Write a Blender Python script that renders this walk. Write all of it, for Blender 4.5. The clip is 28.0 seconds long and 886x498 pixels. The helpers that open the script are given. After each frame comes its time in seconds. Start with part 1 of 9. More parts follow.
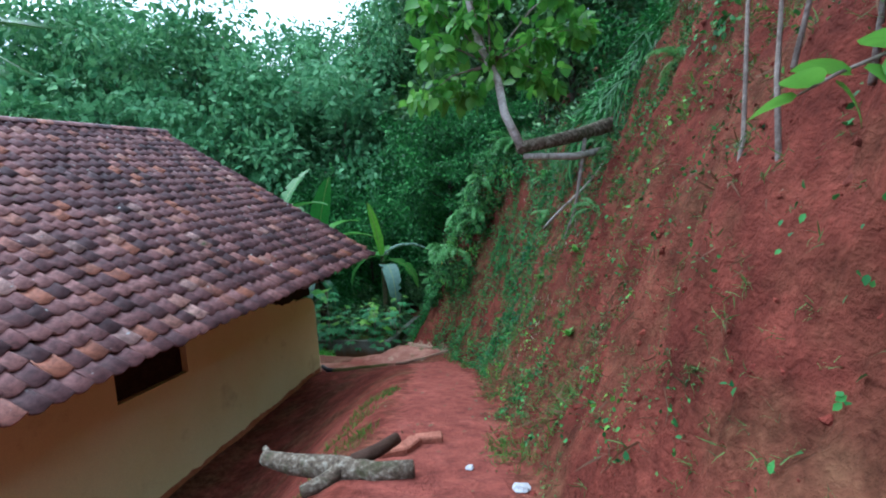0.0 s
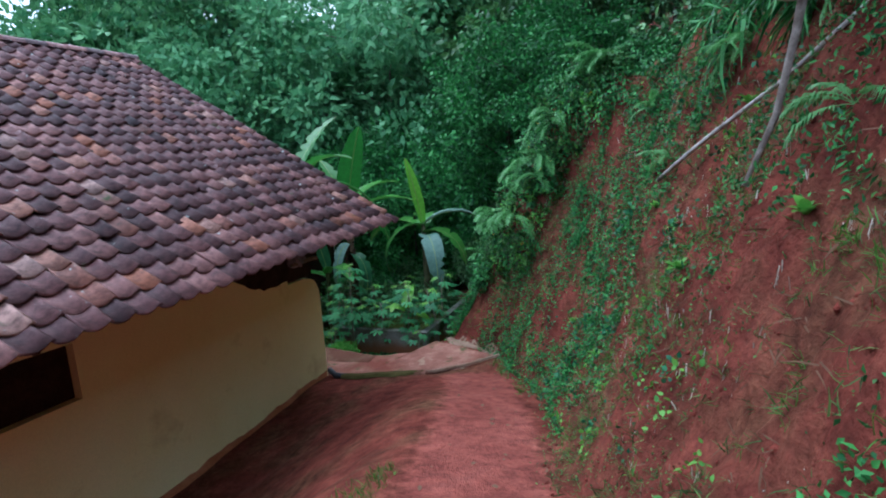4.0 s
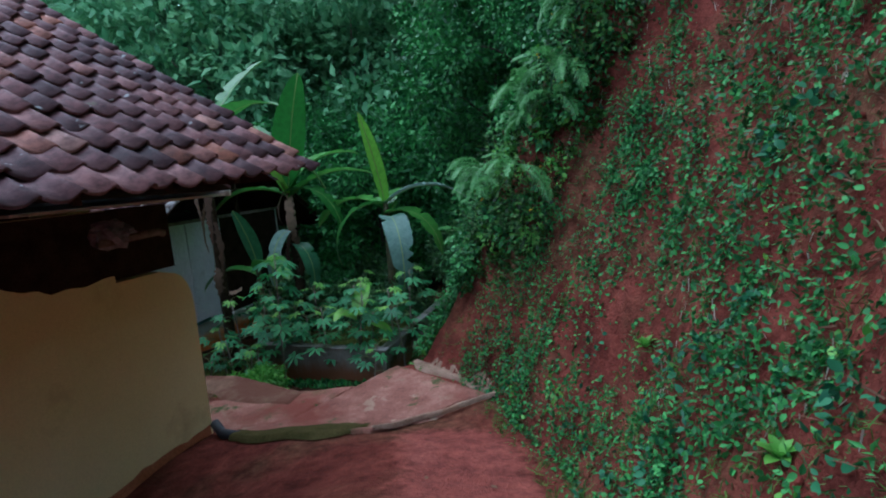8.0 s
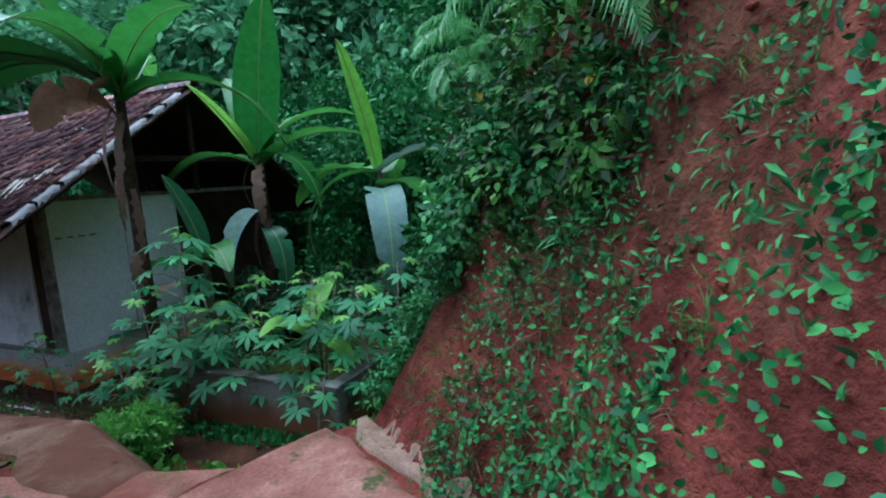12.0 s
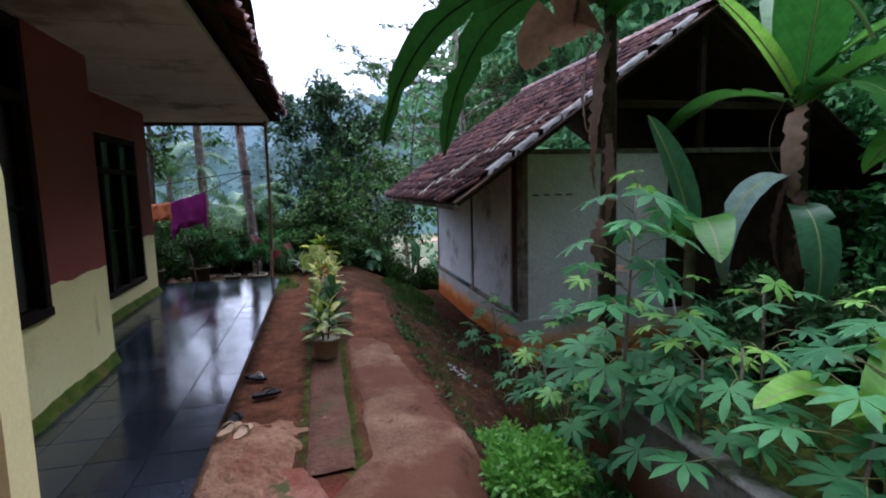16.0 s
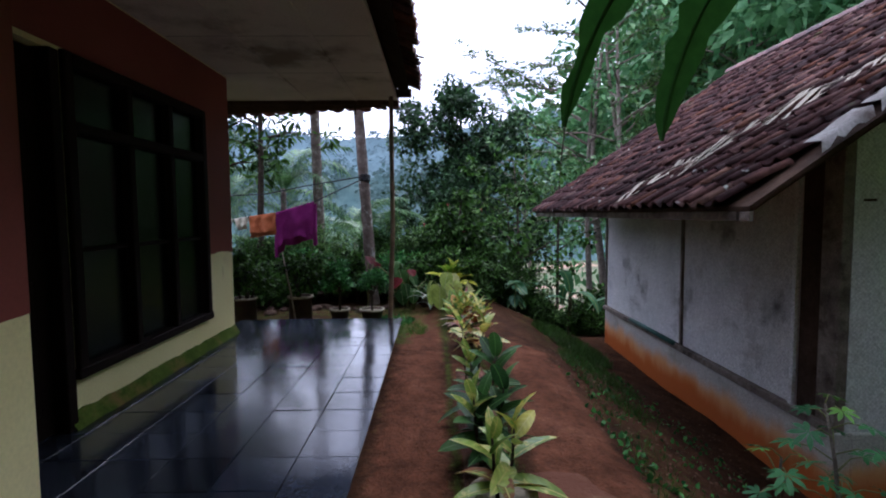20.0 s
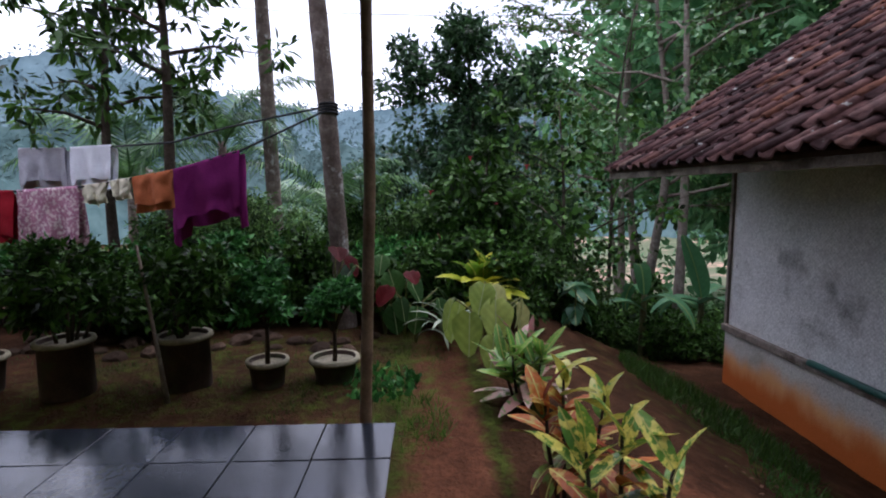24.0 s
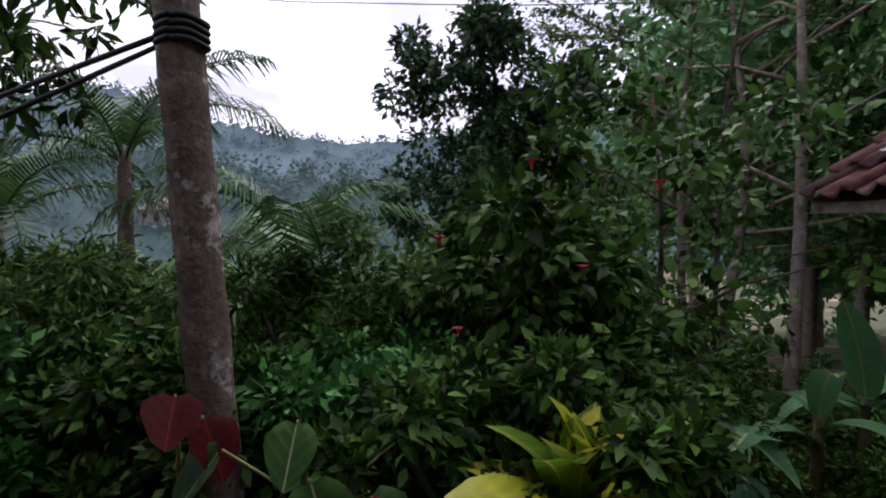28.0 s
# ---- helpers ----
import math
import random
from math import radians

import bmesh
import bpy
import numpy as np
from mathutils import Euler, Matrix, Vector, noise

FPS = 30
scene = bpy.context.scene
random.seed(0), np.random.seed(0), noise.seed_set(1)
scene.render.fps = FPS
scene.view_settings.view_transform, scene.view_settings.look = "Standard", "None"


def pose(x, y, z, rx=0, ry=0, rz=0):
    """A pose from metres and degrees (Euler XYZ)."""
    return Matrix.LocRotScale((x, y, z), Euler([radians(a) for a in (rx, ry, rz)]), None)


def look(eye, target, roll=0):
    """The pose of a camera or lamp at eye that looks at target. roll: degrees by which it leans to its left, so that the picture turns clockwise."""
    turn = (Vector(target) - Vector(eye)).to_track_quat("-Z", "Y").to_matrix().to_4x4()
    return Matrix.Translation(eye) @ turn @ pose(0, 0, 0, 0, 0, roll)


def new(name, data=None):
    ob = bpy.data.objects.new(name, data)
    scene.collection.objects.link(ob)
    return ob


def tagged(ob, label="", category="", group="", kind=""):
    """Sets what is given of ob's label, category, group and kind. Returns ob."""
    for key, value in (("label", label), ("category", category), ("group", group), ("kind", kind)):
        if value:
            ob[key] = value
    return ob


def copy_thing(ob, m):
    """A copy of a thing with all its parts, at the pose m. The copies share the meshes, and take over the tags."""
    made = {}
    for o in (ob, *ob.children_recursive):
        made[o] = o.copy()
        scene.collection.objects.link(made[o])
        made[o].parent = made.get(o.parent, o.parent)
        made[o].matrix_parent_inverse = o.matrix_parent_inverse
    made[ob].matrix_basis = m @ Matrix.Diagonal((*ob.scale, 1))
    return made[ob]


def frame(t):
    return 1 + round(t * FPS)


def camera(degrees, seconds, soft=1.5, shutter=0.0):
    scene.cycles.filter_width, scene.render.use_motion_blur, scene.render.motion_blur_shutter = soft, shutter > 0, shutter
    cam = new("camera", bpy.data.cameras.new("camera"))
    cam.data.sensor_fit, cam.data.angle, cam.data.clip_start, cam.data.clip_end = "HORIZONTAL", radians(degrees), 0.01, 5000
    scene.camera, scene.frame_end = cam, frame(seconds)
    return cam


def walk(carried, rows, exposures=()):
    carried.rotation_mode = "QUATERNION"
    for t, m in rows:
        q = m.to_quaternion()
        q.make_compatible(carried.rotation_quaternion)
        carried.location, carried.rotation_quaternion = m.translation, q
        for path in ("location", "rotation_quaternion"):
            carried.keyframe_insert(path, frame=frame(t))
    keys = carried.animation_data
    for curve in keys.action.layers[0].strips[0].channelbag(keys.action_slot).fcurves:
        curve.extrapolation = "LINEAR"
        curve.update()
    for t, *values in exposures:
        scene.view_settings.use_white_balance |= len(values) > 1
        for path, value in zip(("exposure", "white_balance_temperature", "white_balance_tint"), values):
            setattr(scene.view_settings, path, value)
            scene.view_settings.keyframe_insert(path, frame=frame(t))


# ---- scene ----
cam = camera(81.3, 28.0, soft=2.0)
METRES, EYE, TILT, LEAN, TURN = 22.5, 4.14, -6.0, 4.0, 14.0
ROWS = [
    (0.0, 0.0, 0.0, 0.0, -0.0, 0.0, -0.0),
    (0.5, 0.0022, 0.0178, -0.0003, 0.94, -0.4, -0.38),
    (1.0, 0.0024, 0.0377, -0.0023, 1.81, -0.75, -0.26),
    (1.5, 0.0036, 0.0578, -0.003, 2.6, -0.83, -0.24),
    (2.0, 0.0024, 0.0769, -0.0031, 3.32, -1.01, -0.25),
    (2.5, 0.0055, 0.0957, -0.0022, 4.26, -1.37, -0.22),
    (3.0, 0.0058, 0.1135, -0.0017, 5.25, -2.29, -0.15),
    (3.5, 0.0065, 0.1318, -0.0018, 6.3, -2.92, -0.31),
    (5.5, 0.0023, 0.2061, -0.0128, 6.64, -3.9, -1.18),
    (6.0, 0.0013, 0.2251, -0.0146, 6.59, -3.49, -0.98),
    (6.5, 0.0006, 0.2451, -0.0159, 6.16, -3.25, -0.7),
    (7.0, -0.0013, 0.2628, -0.0179, 5.76, -2.94, -0.58),
    (7.5, -0.0001, 0.2834, -0.0228, 5.53, -2.85, -0.56),
    (8.0, -0.0007, 0.3021, -0.0253, 4.38, -3.4, -0.1),
    (8.5, -0.0008, 0.3214, -0.0272, 3.54, -3.7, 0.36),
    (9.0, 0.0016, 0.3403, -0.0316, 3.28, -3.84, 0.22),
    (9.5, 0.0014, 0.3577, -0.034, 2.66, -3.91, 0.26),
    (10.0, 0.0018, 0.3736, -0.0333, 2.49, -3.95, 0.62),
    (10.5, 0.0054, 0.3917, -0.0364, 2.78, -3.92, 0.6),
    (11.0, 0.007, 0.4086, -0.0401, 3.94, -3.11, 0.23),
    (11.5, 0.0105, 0.4264, -0.0429, 6.27, -2.5, -0.51),
    (13.5, 0.0006, 0.4907, -0.0544, 24.73, -4.66, -3.01),
    (14.0, -0.0049, 0.5064, -0.0534, 31.53, -4.89, -3.63),
    (14.5, -0.012, 0.5187, -0.0522, 39.35, -5.59, -4.14),
    (15.0, -0.0216, 0.5274, -0.0515, 48.19, -6.5, -4.61),
    (15.5, -0.0319, 0.5374, -0.0544, 55.84, -7.07, -5.3),
    (16.0, -0.0458, 0.5429, -0.0571, 62.22, -7.72, -5.79),
    (16.5, -0.0604, 0.55, -0.0592, 67.72, -8.08, -6.17),
    (17.0, -0.0753, 0.553, -0.0619, 70.35, -8.36, -6.32),
    (17.5, -0.0902, 0.5575, -0.0637, 72.52, -8.01, -6.32),
    (18.0, -0.1044, 0.5561, -0.0663, 74.19, -7.95, -6.62),
    (18.5, -0.1213, 0.5573, -0.0707, 75.3, -7.84, -6.77),
    (19.0, -0.1396, 0.5566, -0.0737, 75.45, -7.64, -6.41),
    (19.5, -0.1555, 0.5595, -0.0744, 75.12, -7.07, -6.19),
    (20.0, -0.1724, 0.564, -0.0743, 74.99, -6.21, -6.37),
    (20.5, -0.1881, 0.5684, -0.075, 75.97, -5.84, -6.91),
    (21.0, -0.204, 0.5767, -0.0765, 77.77, -5.99, -7.38),
    (21.5, -0.2228, 0.5788, -0.0793, 79.18, -6.68, -7.34),
    (23.5, -0.3078, 0.5917, -0.0874, 74.91, -8.53, -7.23),
    (24.0, -0.328, 0.5945, -0.0889, 74.21, -8.89, -6.48),
    (24.5, -0.3478, 0.6023, -0.0892, 73.73, -8.66, -6.2),
    (25.0, -0.3662, 0.6073, -0.0905, 73.06, -8.06, -6.06),
    (25.5, -0.385, 0.6127, -0.0909, 72.94, -7.92, -6.09),
    (26.0, -0.4025, 0.619, -0.0908, 73.58, -7.77, -6.04),
    (26.5, -0.4198, 0.6206, -0.0913, 74.71, -7.36, -5.96),
    (27.0, -0.4359, 0.6259, -0.0924, 75.87, -6.99, -6.2),
    (27.5, -0.449, 0.629, -0.0922, 76.18, -6.43, -6.42),
    (28.0, -0.4588, 0.63, -0.0917, 75.96, -5.65, -6.82),
]
walk(cam, [(t, pose(0, 0, EYE, TILT, LEAN, TURN) @ pose(METRES * x, METRES * y, METRES * z, 90 + pitch, roll, yaw)) for t, x, y, z, yaw, pitch, roll in ROWS],
     exposures=[(0.0, 0.96, 5150, 3), (3.0, 1.12, 5200, 6), (5.5, 0.46, 4850, 3), (7.0, 0.50, 4950, 6), (8.0, 0.56, 4980, 7), (10.0, 0.70, 4870, 5), (11.0, 0.76, 4800, 3), (13.5, 1.7, 5200, 10), (14.5, 1.64, 5400, 14), (15.0, 1.47, 5500, 16), (17.0, 1.08, 5600, 21), (19.0, 1.0, 5650, 22), (20.2, 0.9, 5700, 22), (21.0, 0.66, 5750, 21), (24.0, 0.78, 6050, 21), (26.0, 0.60, 6250, 26), (27.0, 0.46, 6350, 28), (28.0, 0.16, 6500, 29)])

# ---- light: an overcast evening sky ----
world = bpy.data.worlds.new("world")
scene.world = world
world.use_nodes = True
wn, wl = world.node_tree.nodes, world.node_tree.links
sky = wn.new("ShaderNodeTexSky")
sky.sky_type, sky.sun_disc = "NISHITA", False
sky.sun_elevation, sky.sun_rotation = radians(63), radians(-67)
sky.air_density, sky.dust_density = 1.5, 4.0
wco = wn.new("ShaderNodeTexCoord")
wmap = wn.new("ShaderNodeMapping")
wmap.inputs["Scale"].default_value = (1.0, 1.0, 3.2)
wl.new(wco.outputs["Generated"], wmap.inputs["Vector"])
cloud = wn.new("ShaderNodeTexNoise")
cloud.inputs["Scale"].default_value, cloud.inputs["Detail"].default_value = 2.6, 5.0
wl.new(wmap.outputs["Vector"], cloud.inputs["Vector"])
cramp = wn.new("ShaderNodeValToRGB")
cramp.color_ramp.elements[0].position, cramp.color_ramp.elements[0].color = 0.40, (4.2, 4.6, 5.7, 1)
cramp.color_ramp.elements[1].position, cramp.color_ramp.elements[1].color = 0.58, (8.6, 8.9, 9.5, 1)
wl.new(cloud.outputs["Fac"], cramp.inputs["Fac"])
wmix = wn.new("ShaderNodeMix")
wmix.data_type = "RGBA"
wmix.inputs[0].default_value = 0.85
wl.new(sky.outputs["Color"], wmix.inputs[6])
wl.new(cramp.outputs["Color"], wmix.inputs[7])
# thin cloud: brighter overhead than at the horizon
wsep = wn.new("ShaderNodeSeparateXYZ")
wl.new(wco.outputs["Generated"], wsep.inputs["Vector"])
wup = wn.new("ShaderNodeMapRange")
wup.inputs["From Min"].default_value, wup.inputs["From Max"].default_value = 0.0, 1.0
wup.inputs["To Min"].default_value, wup.inputs["To Max"].default_value = 1.34, 1.55
wl.new(wsep.outputs["Z"], wup.inputs["Value"])
wgain = wn.new("ShaderNodeVectorMath")
wgain.operation = "SCALE"
wl.new(wmix.outputs[2], wgain.inputs["Vector"])
wl.new(wup.outputs["Result"], wgain.inputs["Scale"])
bg = wn["Background"]
bg.inputs["Strength"].default_value = 0.13
wl.new(wgain.outputs["Vector"], bg.inputs["Color"])

sun = new("sun", bpy.data.lights.new("sun", "SUN"))
sun.data.energy, sun.data.angle, sun.data.color = 1.5, radians(70), (1.0, 0.98, 0.95)
sun.matrix_world = look((-33, 22, 60), (-5, 10, 0))

# ---- materials ----
def links_of(m):
    return m.node_tree.nodes, m.node_tree.links


def ramp_node(nd, stops):
    r = nd.new("ShaderNodeValToRGB")
    els = r.color_ramp.elements
    while len(els) < len(stops):
        els.new(0.5)
    for e, (p, c) in zip(els, stops):
        e.position, e.color = p, (*c, 1)
    return r


def noise_node(nd, lk, vec, scale, detail=6.0, rough=0.6):
    n = nd.new("ShaderNodeTexNoise")
    n.inputs["Scale"].default_value, n.inputs["Detail"].default_value, n.inputs["Roughness"].default_value = scale, detail, rough
    lk.new(vec, n.inputs["Vector"])
    return n


def mix_node(nd, lk, fac, a, b, blend="MIX"):
    m = nd.new("ShaderNodeMix")
    m.data_type, m.blend_type = "RGBA", blend
    for k, v in ((0, fac), (6, a), (7, b)):
        if hasattr(v, "links"):
            lk.new(v, m.inputs[k])
        else:
            m.inputs[k].default_value = v if k == 0 else (*v, 1)
    return m.outputs[2]


def surface(name, stops, scale=3.0, rough=0.85, spec=0.3, bump=0.3, fine=60.0, stain=None, stain_scale=1.0, stain_at=(0.52, 0.68),
            vary="", vary_amt=0.25, metal=0.0, rough2=None, relief=0.02, grain=1.0):
    """A painted, earthy or mineral surface: a coloured noise, a finer grain, stains of one more colour, and relief."""
    m = bpy.data.materials.new(name)
    m.use_nodes = True
    nd, lk = links_of(m)
    b = nd["Principled BSDF"]
    geo = nd.new("ShaderNodeNewGeometry")
    pos = geo.outputs["Position"]
    n1 = noise_node(nd, lk, pos, scale)
    col = ramp_node(nd, stops)
    lk.new(n1.outputs["Fac"], col.inputs["Fac"])
    out = col.outputs["Color"]
    n2 = noise_node(nd, lk, pos, fine, 4.0)
    g = ramp_node(nd, [(0.3, (1 - 0.28 * grain,) * 3), (0.7, (1 + 0.2 * grain,) * 3)])
    lk.new(n2.outputs["Fac"], g.inputs["Fac"])
    out = mix_node(nd, lk, 1.0, out, g.outputs["Color"], "MULTIPLY")
    if vary:
        src = nd.new("ShaderNodeObjectInfo").outputs["Random"] if vary == "object" else geo.outputs["Random Per Island"]
        hsv = nd.new("ShaderNodeHueSaturation")
        mr = nd.new("ShaderNodeMapRange")
        mr.inputs["To Min"].default_value, mr.inputs["To Max"].default_value = 1 - vary_amt, 1 + vary_amt
        lk.new(src, mr.inputs["Value"])
        lk.new(mr.outputs["Result"], hsv.inputs["Value"])
        lk.new(out, hsv.inputs["Color"])
        out = hsv.outputs["Color"]
    if stain:
        n3 = noise_node(nd, lk, pos, stain_scale, 8.0, 0.65)
        sr = ramp_node(nd, [(stain_at[0], (0, 0, 0)), (stain_at[1], (1, 1, 1))])
        lk.new(n3.outputs["Fac"], sr.inputs["Fac"])
        out = mix_node(nd, lk, sr.outputs["Color"], out, stain)
    lk.new(out, b.inputs["Base Color"])
    b.inputs["Roughness"].default_value = rough
    if rough2 is not None:
        rr = nd.new("ShaderNodeMapRange")
        rr.inputs["From Min"].default_value, rr.inputs["From Max"].default_value = 0.35, 0.65
        rr.inputs["To Min"].default_value, rr.inputs["To Max"].default_value = rough, rough2
        n4 = noise_node(nd, lk, pos, 2.3, 5.0)
        lk.new(n4.outputs["Fac"], rr.inputs["Value"])
        lk.new(rr.outputs["Result"], b.inputs["Roughness"])
    b.inputs["Specular IOR Level"].default_value, b.inputs["Metallic"].default_value = spec, metal
    if bump:
        bp = nd.new("ShaderNodeBump")
        bp.inputs["Strength"].default_value, bp.inputs["Distance"].default_value = bump, relief
        add = nd.new("ShaderNodeMath")
        lk.new(n1.outputs["Fac"], add.inputs[0])
        lk.new(n2.outputs["Fac"], add.inputs[1])
        lk.new(add.outputs["Value"], bp.inputs["Height"])
        lk.new(bp.outputs["Normal"], b.inputs["Normal"])
    return m


def tile_clay(name, vary, k=1.0, rough=0.5, spec=0.5):
    """Old wet clay roof tiles: each of its own tone, with grey lichen and dark rain stains."""
    m = bpy.data.materials.new(name)
    m.use_nodes = True
    nd, lk = links_of(m)
    b = nd["Principled BSDF"]
    geo = nd.new("ShaderNodeNewGeometry")
    pos = geo.outputs["Position"]
    src = nd.new("ShaderNodeObjectInfo").outputs["Random"] if vary == "object" else geo.outputs["Random Per Island"]
    tone = ramp_node(nd, [(p, tuple(k * v for v in q)) for p, q in [(0.0, (0.085, 0.040, 0.042)), (0.3, (0.17, 0.078, 0.078)), (0.6, (0.25, 0.112, 0.105)), (0.85, (0.36, 0.175, 0.155)), (0.93, (0.44, 0.17, 0.10)), (1.0, (0.52, 0.33, 0.28))]])
    lk.new(src, tone.inputs["Fac"])
    n1 = noise_node(nd, lk, pos, 14.0, 6.0, 0.65)
    g = ramp_node(nd, [(0.3, (0.45, 0.42, 0.44)), (0.62, (1.25, 1.22, 1.2))])
    lk.new(n1.outputs["Fac"], g.inputs["Fac"])
    out = mix_node(nd, lk, 1.0, tone.outputs["Color"], g.outputs["Color"], "MULTIPLY")
    n2 = noise_node(nd, lk, pos, 1.1, 7.0, 0.6)
    d = ramp_node(nd, [(0.5, (1, 1, 1)), (0.68, (0.42, 0.42, 0.46))])
    lk.new(n2.outputs["Fac"], d.inputs["Fac"])
    out = mix_node(nd, lk, 1.0, out, d.outputs["Color"], "MULTIPLY")
    n3 = noise_node(nd, lk, pos, 9.0, 3.0, 0.5)
    li = ramp_node(nd, [(0.70, (0, 0, 0)), (0.75, (1, 1, 1))])
    lk.new(n3.outputs["Fac"], li.inputs["Fac"])
    out = mix_node(nd, lk, li.outputs["Color"], out, (0.42, 0.43, 0.40))
    n4 = noise_node(nd, lk, pos, 2.7, 4.0, 0.5)
    mo = ramp_node(nd, [(0.70, (0, 0, 0)), (0.77, (1, 1, 1))])
    lk.new(n4.outputs["Fac"], mo.inputs["Fac"])
    out = mix_node(nd, lk, mo.outputs["Color"], out, (0.07, 0.085, 0.03))
    lk.new(out, b.inputs["Base Color"])
    b.inputs["Roughness"].default_value, b.inputs["Specular IOR Level"].default_value = rough, spec
    bp = nd.new("ShaderNodeBump")
    bp.inputs["Strength"].default_value, bp.inputs["Distance"].default_value = 0.5, 0.01
    n5 = noise_node(nd, lk, pos, 55.0, 5.0)
    lk.new(n5.outputs["Fac"], bp.inputs["Height"])
    lk.new(bp.outputs["Normal"], b.inputs["Normal"])
    return m


def foliage(name, dark, light, rough=0.45, trans=0.3, vary="island", spec=0.35, patch=None, patch_scale=6.0, patch_at=(0.5, 0.6)):
    """Leaves: two greens chosen leaf by leaf, a soft vein noise, and light passing through."""
    m = bpy.data.materials.new(name)
    m.use_nodes = True
    nd, lk = links_of(m)
    b = nd["Principled BSDF"]
    geo = nd.new("ShaderNodeNewGeometry")
    src = nd.new("ShaderNodeObjectInfo").outputs["Random"] if vary == "object" else geo.outputs["Random Per Island"]
    col = ramp_node(nd, [(0.0, dark), (0.6, tuple((a + c) / 2 for a, c in zip(dark, light))), (1.0, light)])
    lk.new(src, col.inputs["Fac"])
    n = noise_node(nd, lk, geo.outputs["Position"], 9.0, 4.0)
    g = ramp_node(nd, [(0.3, (0.7, 0.75, 0.7)), (0.7, (1.2, 1.15, 1.1))])
    lk.new(n.outputs["Fac"], g.inputs["Fac"])
    out = mix_node(nd, lk, 1.0, col.outputs["Color"], g.outputs["Color"], "MULTIPLY")
    if patch:
        n3 = noise_node(nd, lk, geo.outputs["Position"], patch_scale, 5.0)
        sr = ramp_node(nd, [(patch_at[0], (0, 0, 0)), (patch_at[1], (1, 1, 1))])
        lk.new(n3.outputs["Fac"], sr.inputs["Fac"])
        out = mix_node(nd, lk, sr.outputs["Color"], out, patch)
    lk.new(out, b.inputs["Base Color"])
    b.inputs["Roughness"].default_value, b.inputs["Specular IOR Level"].default_value = rough, spec
    tr = nd.new("ShaderNodeBsdfTranslucent")
    lk.new(out, tr.inputs["Color"])
    mx = nd.new("ShaderNodeMixShader")
    mx.inputs["Fac"].default_value = trans
    lk.new(b.outputs["BSDF"], mx.inputs[1])
    lk.new(tr.outputs["BSDF"], mx.inputs[2])
    lk.new(mx.outputs["Shader"], nd["Material Output"].inputs["Surface"])
    return m


def plain(name, colour, rough=0.6, spec=0.4, metal=0.0):
    return surface(name, [(0.3, tuple(c * 0.85 for c in colour)), (0.7, colour)], 8.0, rough, spec, 0.1, 90.0, metal=metal)


def veined(m, rib, freq, half=0.010, slant=0.9, amount=0.16):
    """Side veins and a pale midrib on a leaf that lies along its own y axis."""
    nd, lk = links_of(m)
    b = nd["Principled BSDF"]
    old = b.inputs["Base Color"].links[0].from_socket
    sp = nd.new("ShaderNodeSeparateXYZ")
    lk.new(nd.new("ShaderNodeTexCoord").outputs["Object"], sp.inputs["Vector"])

    def math_node(op, a, c):
        n = nd.new("ShaderNodeMath")
        n.operation = op
        for k, v in ((0, a), (1, c)):
            if hasattr(v, "links"):
                lk.new(v, n.inputs[k])
            elif v is not None:
                n.inputs[k].default_value = v
        return n.outputs["Value"]

    ax = math_node("ABSOLUTE", sp.outputs["X"], None)
    run = math_node("SUBTRACT", sp.outputs["Y"], math_node("MULTIPLY", ax, slant))
    wave = math_node("SINE", math_node("MULTIPLY", run, freq), None)
    sharp = math_node("POWER", math_node("MULTIPLY_ADD", wave, 0.5), 2.0)
    tone = nd.new("ShaderNodeMapRange")
    tone.inputs["From Min"].default_value, tone.inputs["From Max"].default_value = -1.0, 1.0
    tone.inputs["To Min"].default_value, tone.inputs["To Max"].default_value = 1 - amount, 1 + amount
    lk.new(wave, tone.inputs["Value"])
    hsv = nd.new("ShaderNodeHueSaturation")
    lk.new(tone.outputs["Result"], hsv.inputs["Value"])
    lk.new(old, hsv.inputs["Color"])
    mid = nd.new("ShaderNodeMapRange")
    mid.inputs["From Min"].default_value, mid.inputs["From Max"].default_value = half * 0.5, half
    mid.inputs["To Min"].default_value, mid.inputs["To Max"].default_value = 1.0, 0.0
    lk.new(ax, mid.inputs["Value"])
    out = mix_node(nd, lk, mid.outputs["Result"], hsv.outputs["Color"], rib)
    lk.new(out, b.inputs["Base Color"])
    for n in nd:
        if n.type == "BSDF_TRANSLUCENT":
            lk.new(out, n.inputs["Color"])
    bp = nd.new("ShaderNodeBump")
    bp.inputs["Strength"].default_value, bp.inputs["Distance"].default_value = 0.2, 0.006
    lk.new(sharp, bp.inputs["Height"])
    lk.new(bp.outputs["Normal"], b.inputs["Normal"])


M = {}


